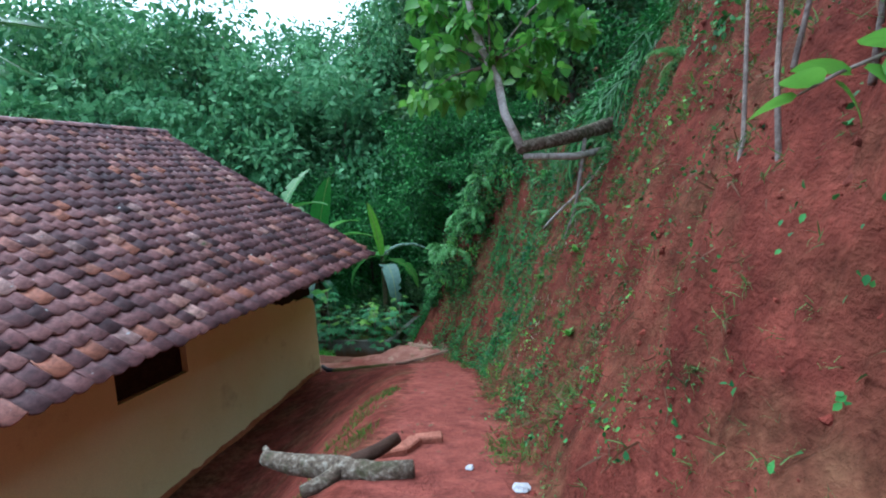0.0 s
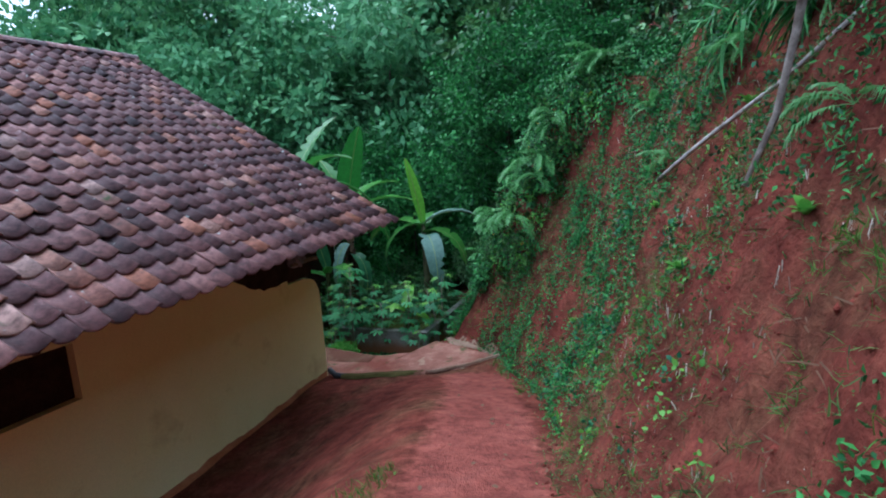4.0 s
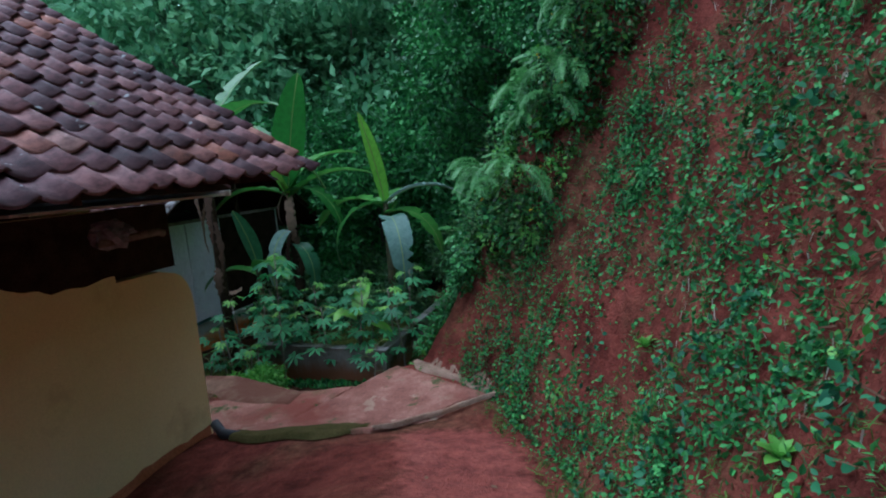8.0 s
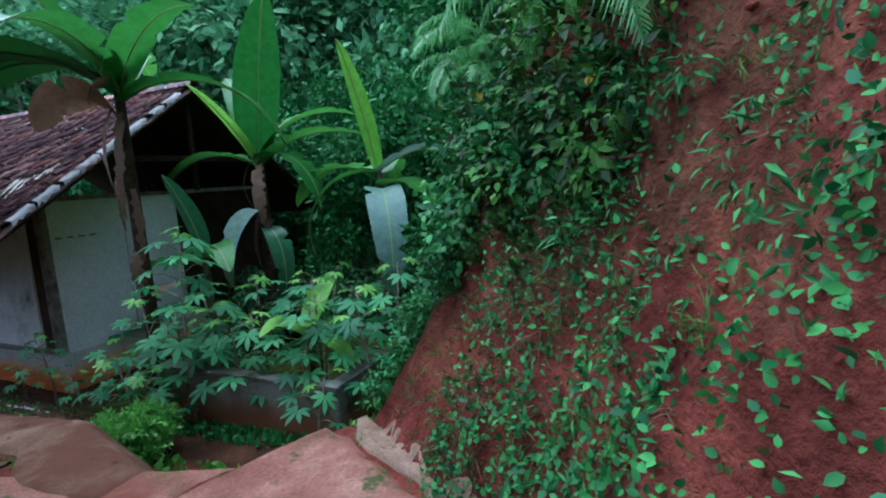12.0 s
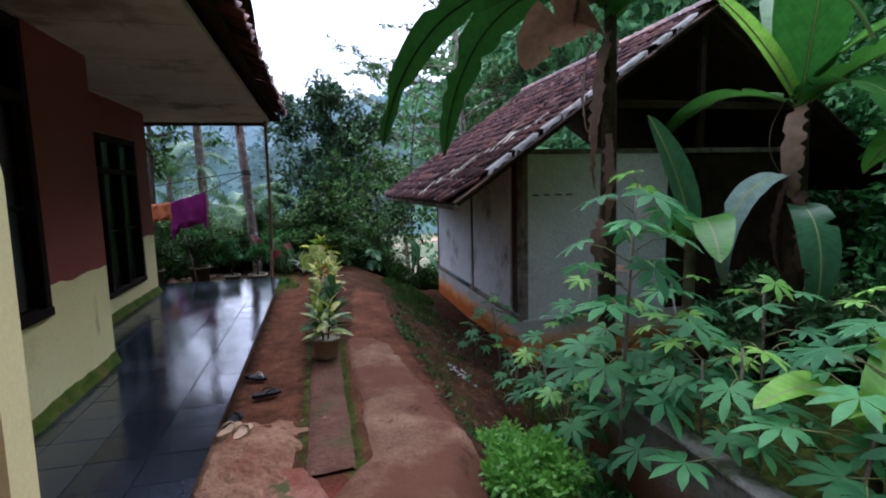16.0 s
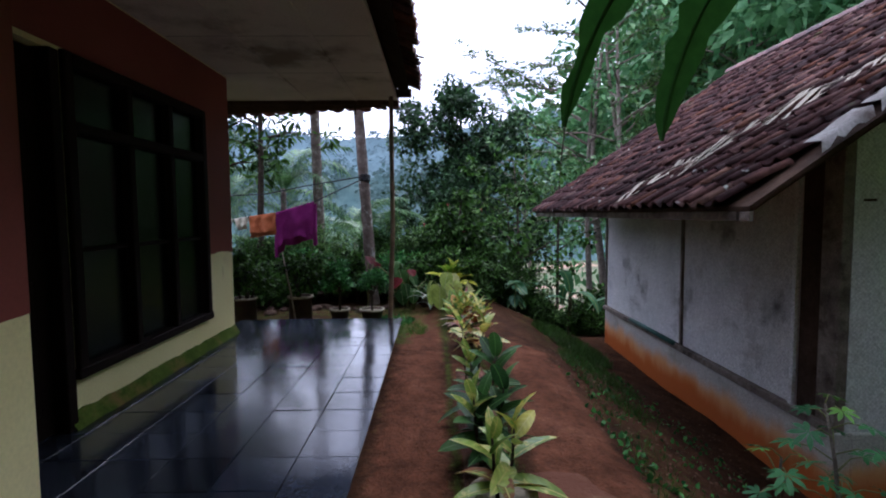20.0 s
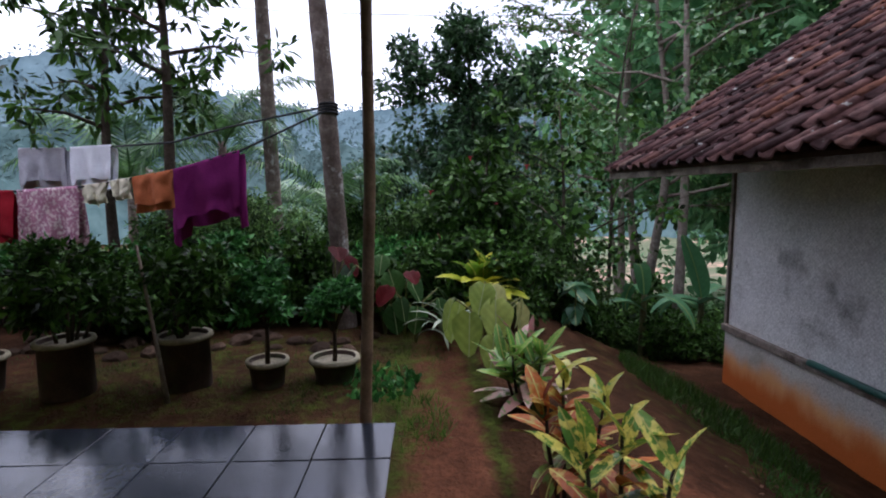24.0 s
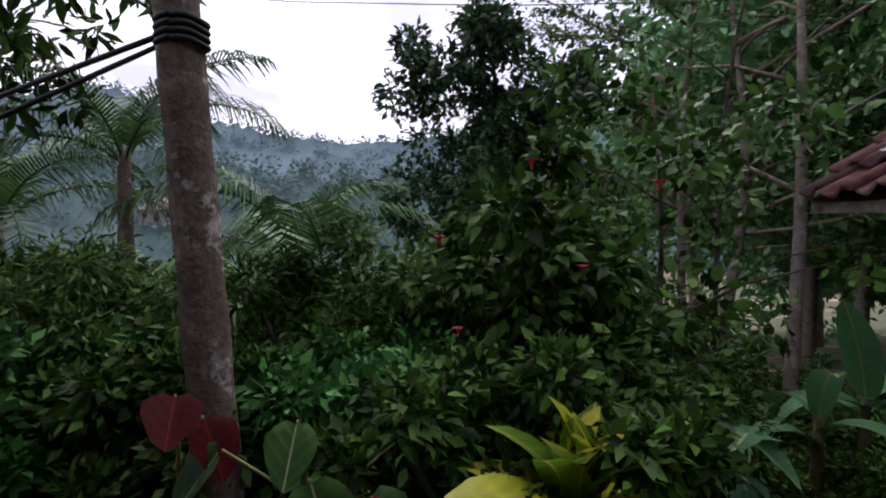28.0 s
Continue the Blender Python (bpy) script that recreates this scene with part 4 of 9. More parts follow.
for a, b in ((EAVE_X, RIDGE_X), (WEST_EAVE_X, RIDGE_X)):
    vs = [(x, y, roof_z(x, y) - dz) for dz in (0.012, 0.0) for x, y in ((a + (0.05 if a < b else -0.05), BACK_Y), (b, BACK_Y), (b, VERGE_Y - 0.03), (a + (0.05 if a < b else -0.05), VERGE_Y - 0.03))]
    part("roof_boarding", mesh_of("roof_boarding", vs, [(0, 1, 2, 3), (7, 6, 5, 4), (0, 4, 5, 1), (1, 5, 6, 2), (2, 6, 7, 3), (3, 7, 4, 0)], M["wood_dark"]), M["wood_dark"], house)


def pantile(w=0.2, ln=0.29):
    """One curved roof tile: a wave across, a thick lower lip; x across, y up the slope."""
    n = 8
    vs, fs = [], []
    for y, lift in ((0.0, 0.034), (ln, 0.0)):
        for th in (0.0, -0.020):
            for k in range(n):
                u = k / (n - 1)
                z = 0.034 * math.exp(-((u - 0.84) / 0.15) ** 2) - 0.016 * math.exp(-((u - 0.4) / 0.3) ** 2) + 0.012 * math.exp(-((u + 0.02) / 0.1) ** 2)
                vs.append(((u - 0.5) * (w + 0.012), y - (0.014 * math.sin(u * math.pi) if y == 0 else 0), z + lift + th))
    for k in range(n - 1):
        fs.append((k, k + 1, 2 * n + k + 1, 2 * n + k))
        fs.append((k + 1, k, n + k, n + k + 1))
    fs.append((0, 2 * n, 3 * n, n))
    fs.append((n - 1, 2 * n - 1, 4 * n - 1, 3 * n - 1))
    return np.array(vs), fs


def tiled_slope(roof, eave_a, eave_b, up, rows, near, mats, width=0.2, step=0.25, seed=3):
    """Tiles from eave_a to eave_b and up the slope (a unit vector); near(p) picks those that are objects of their own."""
    r = random.Random(seed)
    a, b, up = Vector(eave_a), Vector(eave_b), Vector(up).normalized()
    along = (b - a).normalized()
    cols = int((b - a).length / width)
    nrm = along.cross(up).normalized()
    if nrm.z < 0:
        nrm = -nrm
    right = up.cross(nrm)
    tv, tf = pantile(width)
    me = mesh_of("tile", tv, tf, mats[0], True)
    av, af = [], []
    base = np.array(tv)
    for i in range(rows):
        for j in range(cols):
            p = a + along * ((j + 0.5) * width + r.uniform(-0.01, 0.01)) + up * (i * step - 0.06 + r.uniform(-0.022, 0.022)) + nrm * (0.035 + r.uniform(-0.005, 0.012))
            rot = Matrix((right, up, nrm)).transposed() @ Euler((r.uniform(-0.045, 0.045), r.uniform(-0.05, 0.05), r.uniform(-0.06, 0.06))).to_matrix()
            if near(p):
                part("tile", me, mats[0], roof, m=Matrix.Translation(p) @ rot.to_4x4())
            else:
                n = len(av) * len(base)
                av.append(base @ np.array(rot).T + np.array(p))
                af += [tuple(k + n for k in f) for f in tf]
    if av:
        ob = part("tiles", mesh_of("tiles", np.concatenate(av), af, mats[1], True), mats[1], roof)
        tagged(ob, kind="stuff")


def ridge_caps(roof, p0, p1, mat, n, r=0.11):
    p0, p1 = Vector(p0), Vector(p1)
    d = (p1 - p0) / n
    vs, fs = [], []
    for e, rad in ((0.0, r + 0.012), (1.08, r)):
        for k in range(7):
            t = math.pi * k / 6
            vs.append((rad * math.cos(t), e * d.length, rad * math.sin(t) * 0.8 - 0.02))
    for k in range(6):
        fs.append((k, k + 1, k + 8, k + 7))
    me = mesh_of("ridge_tile", vs, fs, mat, True)
    q = d.normalized().to_track_quat("Y", "Z").to_matrix().to_4x4()
    for i in range(n):
        part("ridge_tile", me, mat, roof, m=Matrix.Translation(p0 + d * i) @ q)


# ---- the porch ----
porch = thing("porch", "raised porch floor of dark glazed tiles, wet and shiny", "porch", kind="structure")
part("porch_base", bm_box(PORCH_X, SIDE_X - 0.16, RECESS_Y - 0.0, PORCH_Y, -0.35, PORCH_Z - 0.012, 0.01), M["porch_edge"], porch, "dark stained concrete edge")
part("grout", bm_box(PORCH_X + 0.005, SIDE_X - 0.17, RECESS_Y + 0.005, PORCH_Y - 0.005, PORCH_Z - 0.012, PORCH_Z - 0.006), M["joint"], porch, "dark joints between the tiles")
post = thing("porch_post", "brown bamboo post holding up the porch roof corner", "post", at=(-12.86, 10.555, 0.0))
ring = []
for k in range(10):
    z = k * 0.31
    for dz, rad in ((0, 0.028), (0.012, 0.0315), (0.024, 0.028), (0.155, 0.0272)):
        ring.append(((0.008 * math.sin((z + dz) * 1.3), 0.04 * min(z + dz, 1.4), z + dz - 0.1), rad * (1 - 0.012 * k)))
ring = [q for q in ring if q[0][2] < 2.74] + [((0.0, 0.05, 2.745), 0.025)]
part("pole", tubes_mesh("pole", [([q[0] for q in ring], [q[1] for q in ring])], M["bamboo"], 12), M["bamboo"], post)

# ---- the shed ----
SX0, SX1, SY, SZ = -15.9, -10.7, 14.1, -0.24
shed = thing("shed", "small shed of whitewashed woven bamboo under a clay tile roof", "shed")
S_EAVE_Y, S_EAVE_Z, S_APEX_Y, S_APEX_Z, S_RX0, S_RX1 = 12.95, 1.46, 16.5, 3.9, -16.45, -10.0
part("plinth", bm_box(SX0, SX1 + 0.02, SY - 0.03, SY + 0.1, -1.3, SZ, 0.01), M["plinth"], shed, "white plinth splashed with orange mud")
part("plinth", bm_box(SX1 - 0.1, SX1 + 0.02, SY + 0.1, 18.6, -1.3, SZ, 0.01), M["plinth"], shed, "white plinth splashed with orange mud")
part("plinth", bm_box(SX0, SX0 + 0.12, SY + 0.1, 18.6, -1.3, SZ, 0.01), M["plinth"], shed)
xs = [SX0, -13.15, -11.12]
for a, b in zip(xs, xs[1:]):
    part("wall_panel", bm_box(a + 0.012, b - 0.012, SY, SY + 0.03, SZ, 2.05), M["bilik"], shed, "whitewashed woven bamboo panel, dirty above")
for x in (SX0 - 0.03, -13.17):
    part("wall_batten", bm_box(x, x + 0.045, SY - 0.03, SY + 0.0, SZ, 1.9, 0.004), M["wood_grey"], shed)
part("sill_rail", bm_box(SX0 - 0.02, SX1, SY - 0.065, SY - 0.001, SZ - 0.02, SZ + 0.05, 0.006), M["wood_grey"], shed, "weathered timber rail along the wall foot")
part("corner_trim", bm_box(SX1 - 0.5, SX1 - 0.455, SY - 0.035, SY, SZ, 2.0, 0.004), M["white_board"], shed, "narrow whitewashed batten beside the corner post")
part("corner_post", bm_box(SX1 - 0.42, SX1 - 0.2, SY - 0.02, SY + 0.06, SZ, 2.1, 0.006), M["wood_dark"], shed, "dark mouldy corner board")
part("corner_post", bm_box(SX1 - 0.2, SX1, SY - 0.025, SY + 0.06, SZ, 2.1, 0.006), M["wood_grey"], shed, "split weathered corner post")
part("end_panel", bm_box(SX1 - 0.03, SX1, SY + 0.06, 15.3, SZ, 2.06), M["white_board"], shed, "pale boarded panel on the end wall")
part("end_panel", bm_box(SX1 - 0.03, SX1, 15.33, 16.35, SZ, 2.06), M["white_board"], shed, "pale boarded panel on the end wall")
# dark panel painted in where the end wall opens into shade
part("end_panel", bm_box(SX1 - 0.04, SX1 - 0.01, 16.37, 18.5, SZ, 2.06), M["near_black"], shed, "dark boards standing in for the unlit opening in the end wall")
part("head_rail", bm_box(SX1 - 0.02, SX1 + 0.03, SY, 18.6, 2.06, 2.13, 0.005), M["wood_grey"], shed, "white rail along the top of the end wall")
part("far_wall", bm_box(SX0, SX1, 18.5, 18.55, SZ, 2.06), M["bilik"], shed)
part("west_wall", bm_box(SX0, SX0 + 0.03, SY + 0.03, 18.5, SZ, 2.06), M["bilik"], shed)
part("loft_floor", bm_box(SX0, SX1 - 0.03, SY + 0.05, 18.5, 2.06, 2.1), M["near_black"], shed)
for a, sgn in ((S_EAVE_Y, 1), (2 * S_APEX_Y - S_EAVE_Y, -1)):
    vs = [(x, y, z - dz) for dz in (0.03, 0.0) for x, y, z in ((S_RX0, a, S_EAVE_Z), (S_RX1, a, S_EAVE_Z), (S_RX1, S_APEX_Y, S_APEX_Z), (S_RX0, S_APEX_Y, S_APEX_Z))]
    part("roof_boarding", mesh_of("roof_boarding", vs, [(0, 1, 2, 3), (7, 6, 5, 4), (0, 4, 5, 1), (1, 5, 6, 2), (2, 6, 7, 3), (3, 7, 4, 0)], M["wood_dark"]), M["wood_dark"], shed)
part("eave_board", bm_box(S_RX0, S_RX1, S_EAVE_Y - 0.0, S_EAVE_Y + 0.03, S_EAVE_Z - 0.09, S_EAVE_Z - 0.03, 0.004), M["wood_grey"], shed, "weathered eave board")

vs, fs, n = [], [], 120
for i in range(n + 1):
    u = -1.8 + 12.2 * i / n
    t = 0.2 + 0.05 * (u - 5.7) + 0.10 * noise.noise(Vector((u * 1.1, 27, 0))) + 0.04 * noise.noise(Vector((u * 6, 3, 0)))
    vs += [(SIDE_X + 0.004, u, -0.9), (SIDE_X + 0.004, u, t)]
for i in range(n):
    fs.append((2 * i, 2 * i + 2, 2 * i + 3, 2 * i + 1))
part("mud_splash", mesh_of("mud_splash", vs, fs, M["mud"]), M["mud"], house, "orange mud splashed on the foot of the wall")
# torn pale sheets hanging over the edge of the shed roof
rk = random.Random(17)
rdir = Vector((0, S_APEX_Y - S_EAVE_Y, S_APEX_Z - S_EAVE_Z))
rlen = rdir.length
rdir.normalize()
s0 = 0.5
while s0 < rlen * 0.85:
    ln = rk.uniform(0.2, 0.5)
    vs, fs = [], []
    m = 7
    for i in range(m + 1):
        p = Vector((S_RX1, S_EAVE_Y, S_EAVE_Z)) + rdir * (s0 + ln * i / m)
        w = rk.uniform(0.02, 0.08)
        vs += [p + Vector((-0.12 - 0.03 * rk.random(), 0, 0.105)), p + Vector((0.02, -0.01, 0.095)), p + Vector((0.035 + 0.02 * rk.random(), -0.02, 0.09 - w))]
    for i in range(m):
        fs += [(3 * i, 3 * i + 1, 3 * i + 4, 3 * i + 3), (3 * i + 1, 3 * i + 2, 3 * i + 5, 3 * i + 4)]
    part("torn_sheet", mesh_of("torn_sheet", vs, fs, M["zinc"], True), M["zinc"], shed, "torn pale sheet hanging over the roof edge")
    s0 += ln + rk.uniform(0.02, 0.2)
# a dry banana leaf fallen across the roof, its tatters hanging down the slope
dry = thing("fallen_banana_leaf", "dry pale tattered banana leaf lying on the shed roof", "leaf", at=(-12.15, 13.05, 1.46 + 0.10 * 0.69))
rd1 = random.Random(5)
slope = (S_APEX_Z - S_EAVE_Z) / (S_APEX_Y - S_EAVE_Y)
rib = []
for i in range(37):
    t = i / 36
    x, y = 1.45 * t + 0.08 * math.sin(t * 7), 1.35 * t ** 0.85 + 0.05 * math.sin(t * 9)
    rib.append(Vector((x, y, y * slope + 0.10 + 0.02 * math.sin(t * 20))))
part("midrib", tubes_mesh("midrib", [(rib, [0.006 + 0.014 * i / 36 for i in range(37)])], M["wood_grey"], 6), M["wood_grey"], dry)
for sgn in (-1, 1):
    for i in range(36):
        if rd1.random() < (0.15 if sgn < 0 else 0.35):
            continue
        a, b = rib[i], rib[i + 1]
        w = (0.27 if sgn < 0 else 0.12) * rd1.uniform(0.55, 1.25) * (0.35 + math.sin(math.pi * min(1, i / 36 * 0.9 + 0.1)))
        sk = rd1.uniform(-0.03, 0.06)
        vs = []
        for q in range(4):
            u = q / 3
            d = Vector((sk * u - sgn * 0.03 * u, sgn * w * u, sgn * w * u * slope + 0.02 * math.sin(u * 3.0 + i)))
            mid = (a + b) / 2
            vs += [mid + (a - mid) * (1 - 0.5 * u) + d, mid + (b - mid) * (1 - 0.5 * u) + d]
        part("tatter", mesh_of("tatter", vs, [(2 * q, 2 * q + 1, 2 * q + 3, 2 * q + 2) for q in range(3)], M["leaf_dry_banana"], True), M["leaf_dry_banana"], dry)
# dark strips set back below the verge stand in for its shaded underside
for sgn in (1, -1):
    a = Vector((S_RX1 - 0.13, S_EAVE_Y if sgn > 0 else 2 * S_APEX_Y - S_EAVE_Y, S_EAVE_Z))
    b = Vector((S_RX1 - 0.13, S_APEX_Y, S_APEX_Z))
    q = [a + Vector((dx, 0, dz)) for dx in (0, 0.03) for dz in (-0.03, -0.09)] + [b + Vector((dx, 0, dz)) for dx in (0, 0.03) for dz in (-0.03, -0.09)]
    part("barge_board", mesh_of("barge_board", q, [(0, 1, 5, 4), (3, 2, 6, 7), (1, 3, 7, 5), (2, 0, 4, 6), (0, 2, 3, 1), (4, 5, 7, 6)], M["wood_dark"]), M["wood_dark"], shed, "dark strip standing in for the shaded underside of the verge")
# gable timbers coloured near black to paint the unlit loft behind them
part("collar_beam", bm_box(S_RX1 - 0.3, S_RX1 - 0.22, 14.6, 18.4, 2.62, 2.72, 0.005), M["near_black"], shed)
part("king_post", bm_box(S_RX1 - 0.3, S_RX1 - 0.22, S_APEX_Y - 0.04, S_APEX_Y + 0.04, 2.1, S_APEX_Z - 0.1, 0.005), M["near_black"], shed)
for k in range(4):
    y = SY + 0.12 + k * 0.17
    part("slot", bm_box(SX1 + 0.001, SX1 + 0.004, y, y + 0.1, 1.495, 1.515), M["wood_dark"], shed, "dark slot in the panel")
part("drain_pipe", tubes_mesh("drain_pipe", [([(SX1 + 0.06, 14.75, -0.2), (SX1 + 0.06, 15.6, -0.16)], [0.035, 0.035])], M["pipe_green"], 10), M["pipe_green"], shed, "green plastic pipe along the plinth")
part("drain_pipe", tubes_mesh("drain_pipe", [([(-14.6, SY - 0.075, SZ + 0.06), (-13.2, SY - 0.075, SZ + 0.055)], [0.03, 0.03])], M["pipe_green"], 10), M["pipe_green"], shed, "green plastic pipe along the plinth")
M["leaf_banana_new"] = foliage("young_banana_leaf", (0.16, 0.40, 0.04), (0.24, 0.50, 0.07), rough=0.4, trans=0.45, vary="object")
M["leaf_banana_wax"] = foliage("waxy_banana_leaf", (0.05, 0.16, 0.07), (0.09, 0.24, 0.12), rough=0.35, trans=0.25, vary="object")
M["leaf_cassava_young"] = foliage("young_cassava_leaf", (0.14, 0.36, 0.06), (0.26, 0.52, 0.09), rough=0.5, trans=0.4, vary="object")
M["petiole"] = plain("petiole_green", (0.20, 0.22, 0.07), 0.6)
M["grass_dark"] = foliage("dark_grass", (0.02, 0.055, 0.008), (0.06, 0.14, 0.02), rough=0.6)
M["pale_litter"] = plain("pale_litter", (0.34, 0.34, 0.35), 0.8)
M["bed_stone"] = surface("bed_stone", [(0.3, (0.025, 0.016, 0.011)), (0.7, (0.085, 0.055, 0.040))], 6.0, 0.95, 0.08, 0.5, 50.0, vary="object", vary_amt=0.4)
M["leaf_dark_gloss"] = foliage("dark_glossy_leaf", (0.015, 0.05, 0.015), (0.05, 0.14, 0.03), rough=0.5, vary="object", spec=0.18)
M["leaf_croton"] = foliage("croton_leaf", (0.15, 0.045, 0.016), (0.28, 0.16, 0.03), rough=0.5, spec=0.2, vary="object", patch=(0.16, 0.24, 0.04), patch_scale=14.0, patch_at=(0.48, 0.58))
M["leaf_croton_green"] = foliage("yellow_green_croton_leaf", (0.08, 0.20, 0.03), (0.30, 0.38, 0.07), rough=0.35, vary="object", patch=(0.45, 0.45, 0.12), patch_scale=18.0, patch_at=(0.55, 0.62))
M["leaf_pink"] = foliage("pink_striped_leaf", (0.30, 0.10, 0.10), (0.66, 0.48, 0.42), rough=0.35, vary="object", patch=(0.14, 0.22, 0.06), patch_scale=22.0, patch_at=(0.52, 0.58))
M["leaf_lime"] = foliage("lime_leaf", (0.34, 0.42, 0.03), (0.64, 0.60, 0.06), rough=0.35, trans=0.35, vary="object")
M["leaf_strap"] = foliage("striped_strap_leaf", (0.20, 0.27, 0.19), (0.40, 0.46, 0.36), rough=0.4, vary="object")
M["leaf_taro"] = foliage("pale_taro_leaf", (0.24, 0.33, 0.07), (0.38, 0.46, 0.13), rough=0.4, vary="object", trans=0.35)
M["leaf_cream"] = foliage("cream_leaf", (0.34, 0.36, 0.14), (0.48, 0.46, 0.20), rough=0.4, vary="object")
M["leaf_taro_dark"] = foliage("dark_taro_leaf", (0.014, 0.045, 0.012), (0.055, 0.135, 0.035), rough=0.5, vary="object", trans=0.12, spec=0.2)
M["leaf_red"] = foliage("dark_red_leaf", (0.026, 0.003, 0.004), (0.085, 0.006, 0.007), rough=0.6, vary="object", trans=0.08, spec=0.06)
# mist put into the leaf colour: paler and bluer than near trees
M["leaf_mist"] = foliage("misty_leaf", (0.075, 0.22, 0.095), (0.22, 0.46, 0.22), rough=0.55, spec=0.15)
M["leaf_grey"] = foliage("grey_green_leaf", (0.012, 0.040, 0.010), (0.14, 0.26, 0.070), rough=0.5, spec=0.16)
M["bark_palm"] = surface("palm_bark", [(0.3, (0.10, 0.075, 0.06)), (0.55, (0.18, 0.14, 0.12)), (0.8, (0.40, 0.36, 0.33))], 8.0, 0.9, 0.2, 0.6, 40.0, stain=(0.45, 0.44, 0.42), stain_scale=5.0, stain_at=(0.58, 0.64))
M["rope"] = plain("black_rope", (0.02, 0.022, 0.025), 0.7)
M["cloth_purple"] = surface("purple_cloth", [(0.3, (0.20, 0.015, 0.13)), (0.7, (0.27, 0.03, 0.18))], 6.0, 0.9, 0.1, 0.2, 120.0)
M["cloth_orange"] = surface("rust_cloth", [(0.3, (0.42, 0.11, 0.04)), (0.7, (0.52, 0.16, 0.07))], 6.0, 0.9, 0.1, 0.2, 120.0)
M["cloth_cream"] = surface("cream_cloth", [(0.3, (0.60, 0.54, 0.40)), (0.7, (0.72, 0.67, 0.52))], 6.0, 0.9, 0.1, 0.2, 120.0)
M["cloth_floral"] = surface("floral_cloth", [(0.3, (0.42, 0.16, 0.26)), (0.7, (0.55, 0.27, 0.36))], 6.0, 0.9, 0.1, 0.2, 120.0, stain=(0.75, 0.6, 0.62), stain_scale=28.0, stain_at=(0.5, 0.56))
M["cloth_red"] = surface("red_cloth", [(0.3, (0.30, 0.01, 0.02)), (0.7, (0.42, 0.02, 0.035))], 6.0, 0.9, 0.1, 0.2, 120.0)
M["cloth_white"] = surface("white_cloth", [(0.3, (0.66, 0.68, 0.74)), (0.7, (0.78, 0.80, 0.85))], 6.0, 0.9, 0.1, 0.2, 120.0)
M["cloth_grey"] = surface("grey_cloth", [(0.3, (0.34, 0.34, 0.38)), (0.7, (0.45, 0.45, 0.5))], 6.0, 0.9, 0.1, 0.2, 120.0)
M["wet_moss"] = surface("wet_moss", [(0.3, (0.035, 0.032, 0.010)), (0.7, (0.075, 0.060, 0.022))], 5.0, 1.0, 0.02, 0.5, 50.0)

M["leaf_croton_orange"] = foliage("orange_croton_leaf", (0.17, 0.028, 0.010), (0.42, 0.115, 0.014), rough=0.5, spec=0.2, vary="object", patch=(0.36, 0.24, 0.05), patch_scale=16.0, patch_at=(0.52, 0.60))
M["leaf_croton_yellow"] = foliage("yellow_croton_leaf", (0.34, 0.34, 0.05), (0.55, 0.50, 0.10), rough=0.35, vary="object", patch=(0.10, 0.22, 0.03), patch_scale=20.0, patch_at=(0.54, 0.60))
M["leaf_dead_orange"] = foliage("orange_dead_leaf", (0.34, 0.18, 0.12), (0.50, 0.30, 0.21), rough=0.7, trans=0.12, vary="object")
M["leaf_lime_green"] = foliage("green_lime_leaf", (0.10, 0.22, 0.02), (0.24, 0.36, 0.04), rough=0.32, trans=0.3, vary="object")
for key in ("leaf_banana", "leaf_banana_grey", "leaf_banana_new", "leaf_banana_wax"):
    veined(M[key], (0.26, 0.34, 0.12), 150.0, 0.012, 0.35, 0.05)
for key in ("leaf_taro", "leaf_taro_dark", "leaf_cream"):
    veined(M[key], (0.36, 0.42, 0.22), 95.0, 0.005, -0.9, 0.07)
veined(M["leaf_red"], (0.10, 0.012, 0.012), 95.0, 0.004, -0.9, 0.08)
M["leaf_croton_spotted"] = foliage("spotted_croton_leaf", (0.05, 0.15, 0.02), (0.13, 0.26, 0.035), rough=0.35, vary="object", patch=(0.62, 0.55, 0.12), patch_scale=26.0, patch_at=(0.50, 0.56))
M["leaf_cordyline"] = foliage("cordyline_leaf", (0.07, 0.20, 0.03), (0.22, 0.40, 0.08), rough=0.35, vary="object", patch=(0.45, 0.50, 0.20), patch_scale=12.0, patch_at=(0.60, 0.66))
M["leaf_dead_dark"] = foliage("brown_dead_leaf", (0.09, 0.045, 0.025), (0.24, 0.12, 0.06), rough=0.8, trans=0.15, vary="object")
for key in ("leaf_lime", "leaf_lime_green", "leaf_croton_spotted", "leaf_cordyline", "leaf_croton_green", "leaf_croton_yellow", "leaf_croton_orange", "leaf_croton", "leaf_dark_gloss"):
    veined(M[key], (0.42, 0.40, 0.10) if key != "leaf_dark_gloss" else (0.10, 0.20, 0.06), 150.0, 0.004, -1.0, 0.08)

# ---- plants: leaves, trees, shrubs ----
OVAL = (np.array([(0, 0, 0), (0.27, 0.42, 0.07), (0, 1, -0.08), (-0.27, 0.42, 0.07)], float), np.array([(0, 1, 2), (0, 2, 3)]))
LONG = (np.array([(0, 0, 0), (0.15, 0.4, 0.05), (0, 1, -0.16), (-0.15, 0.4, 0.05)], float), np.array([(0, 1, 2), (0, 2, 3)]))
BROAD = (np.array([(0, 0, 0), (0.27, 0.22, 0.05), (0.30, 0.58, 0.03), (0, 1, -0.14), (-0.30, 0.58, 0.03), (-0.27, 0.22, 0.05), (0, 0.5, -0.03)], float),
         np.array([(0, 1, 6), (1, 2, 6), (2, 3, 6), (3, 4, 6), (4, 5, 6), (5, 0, 6)]))
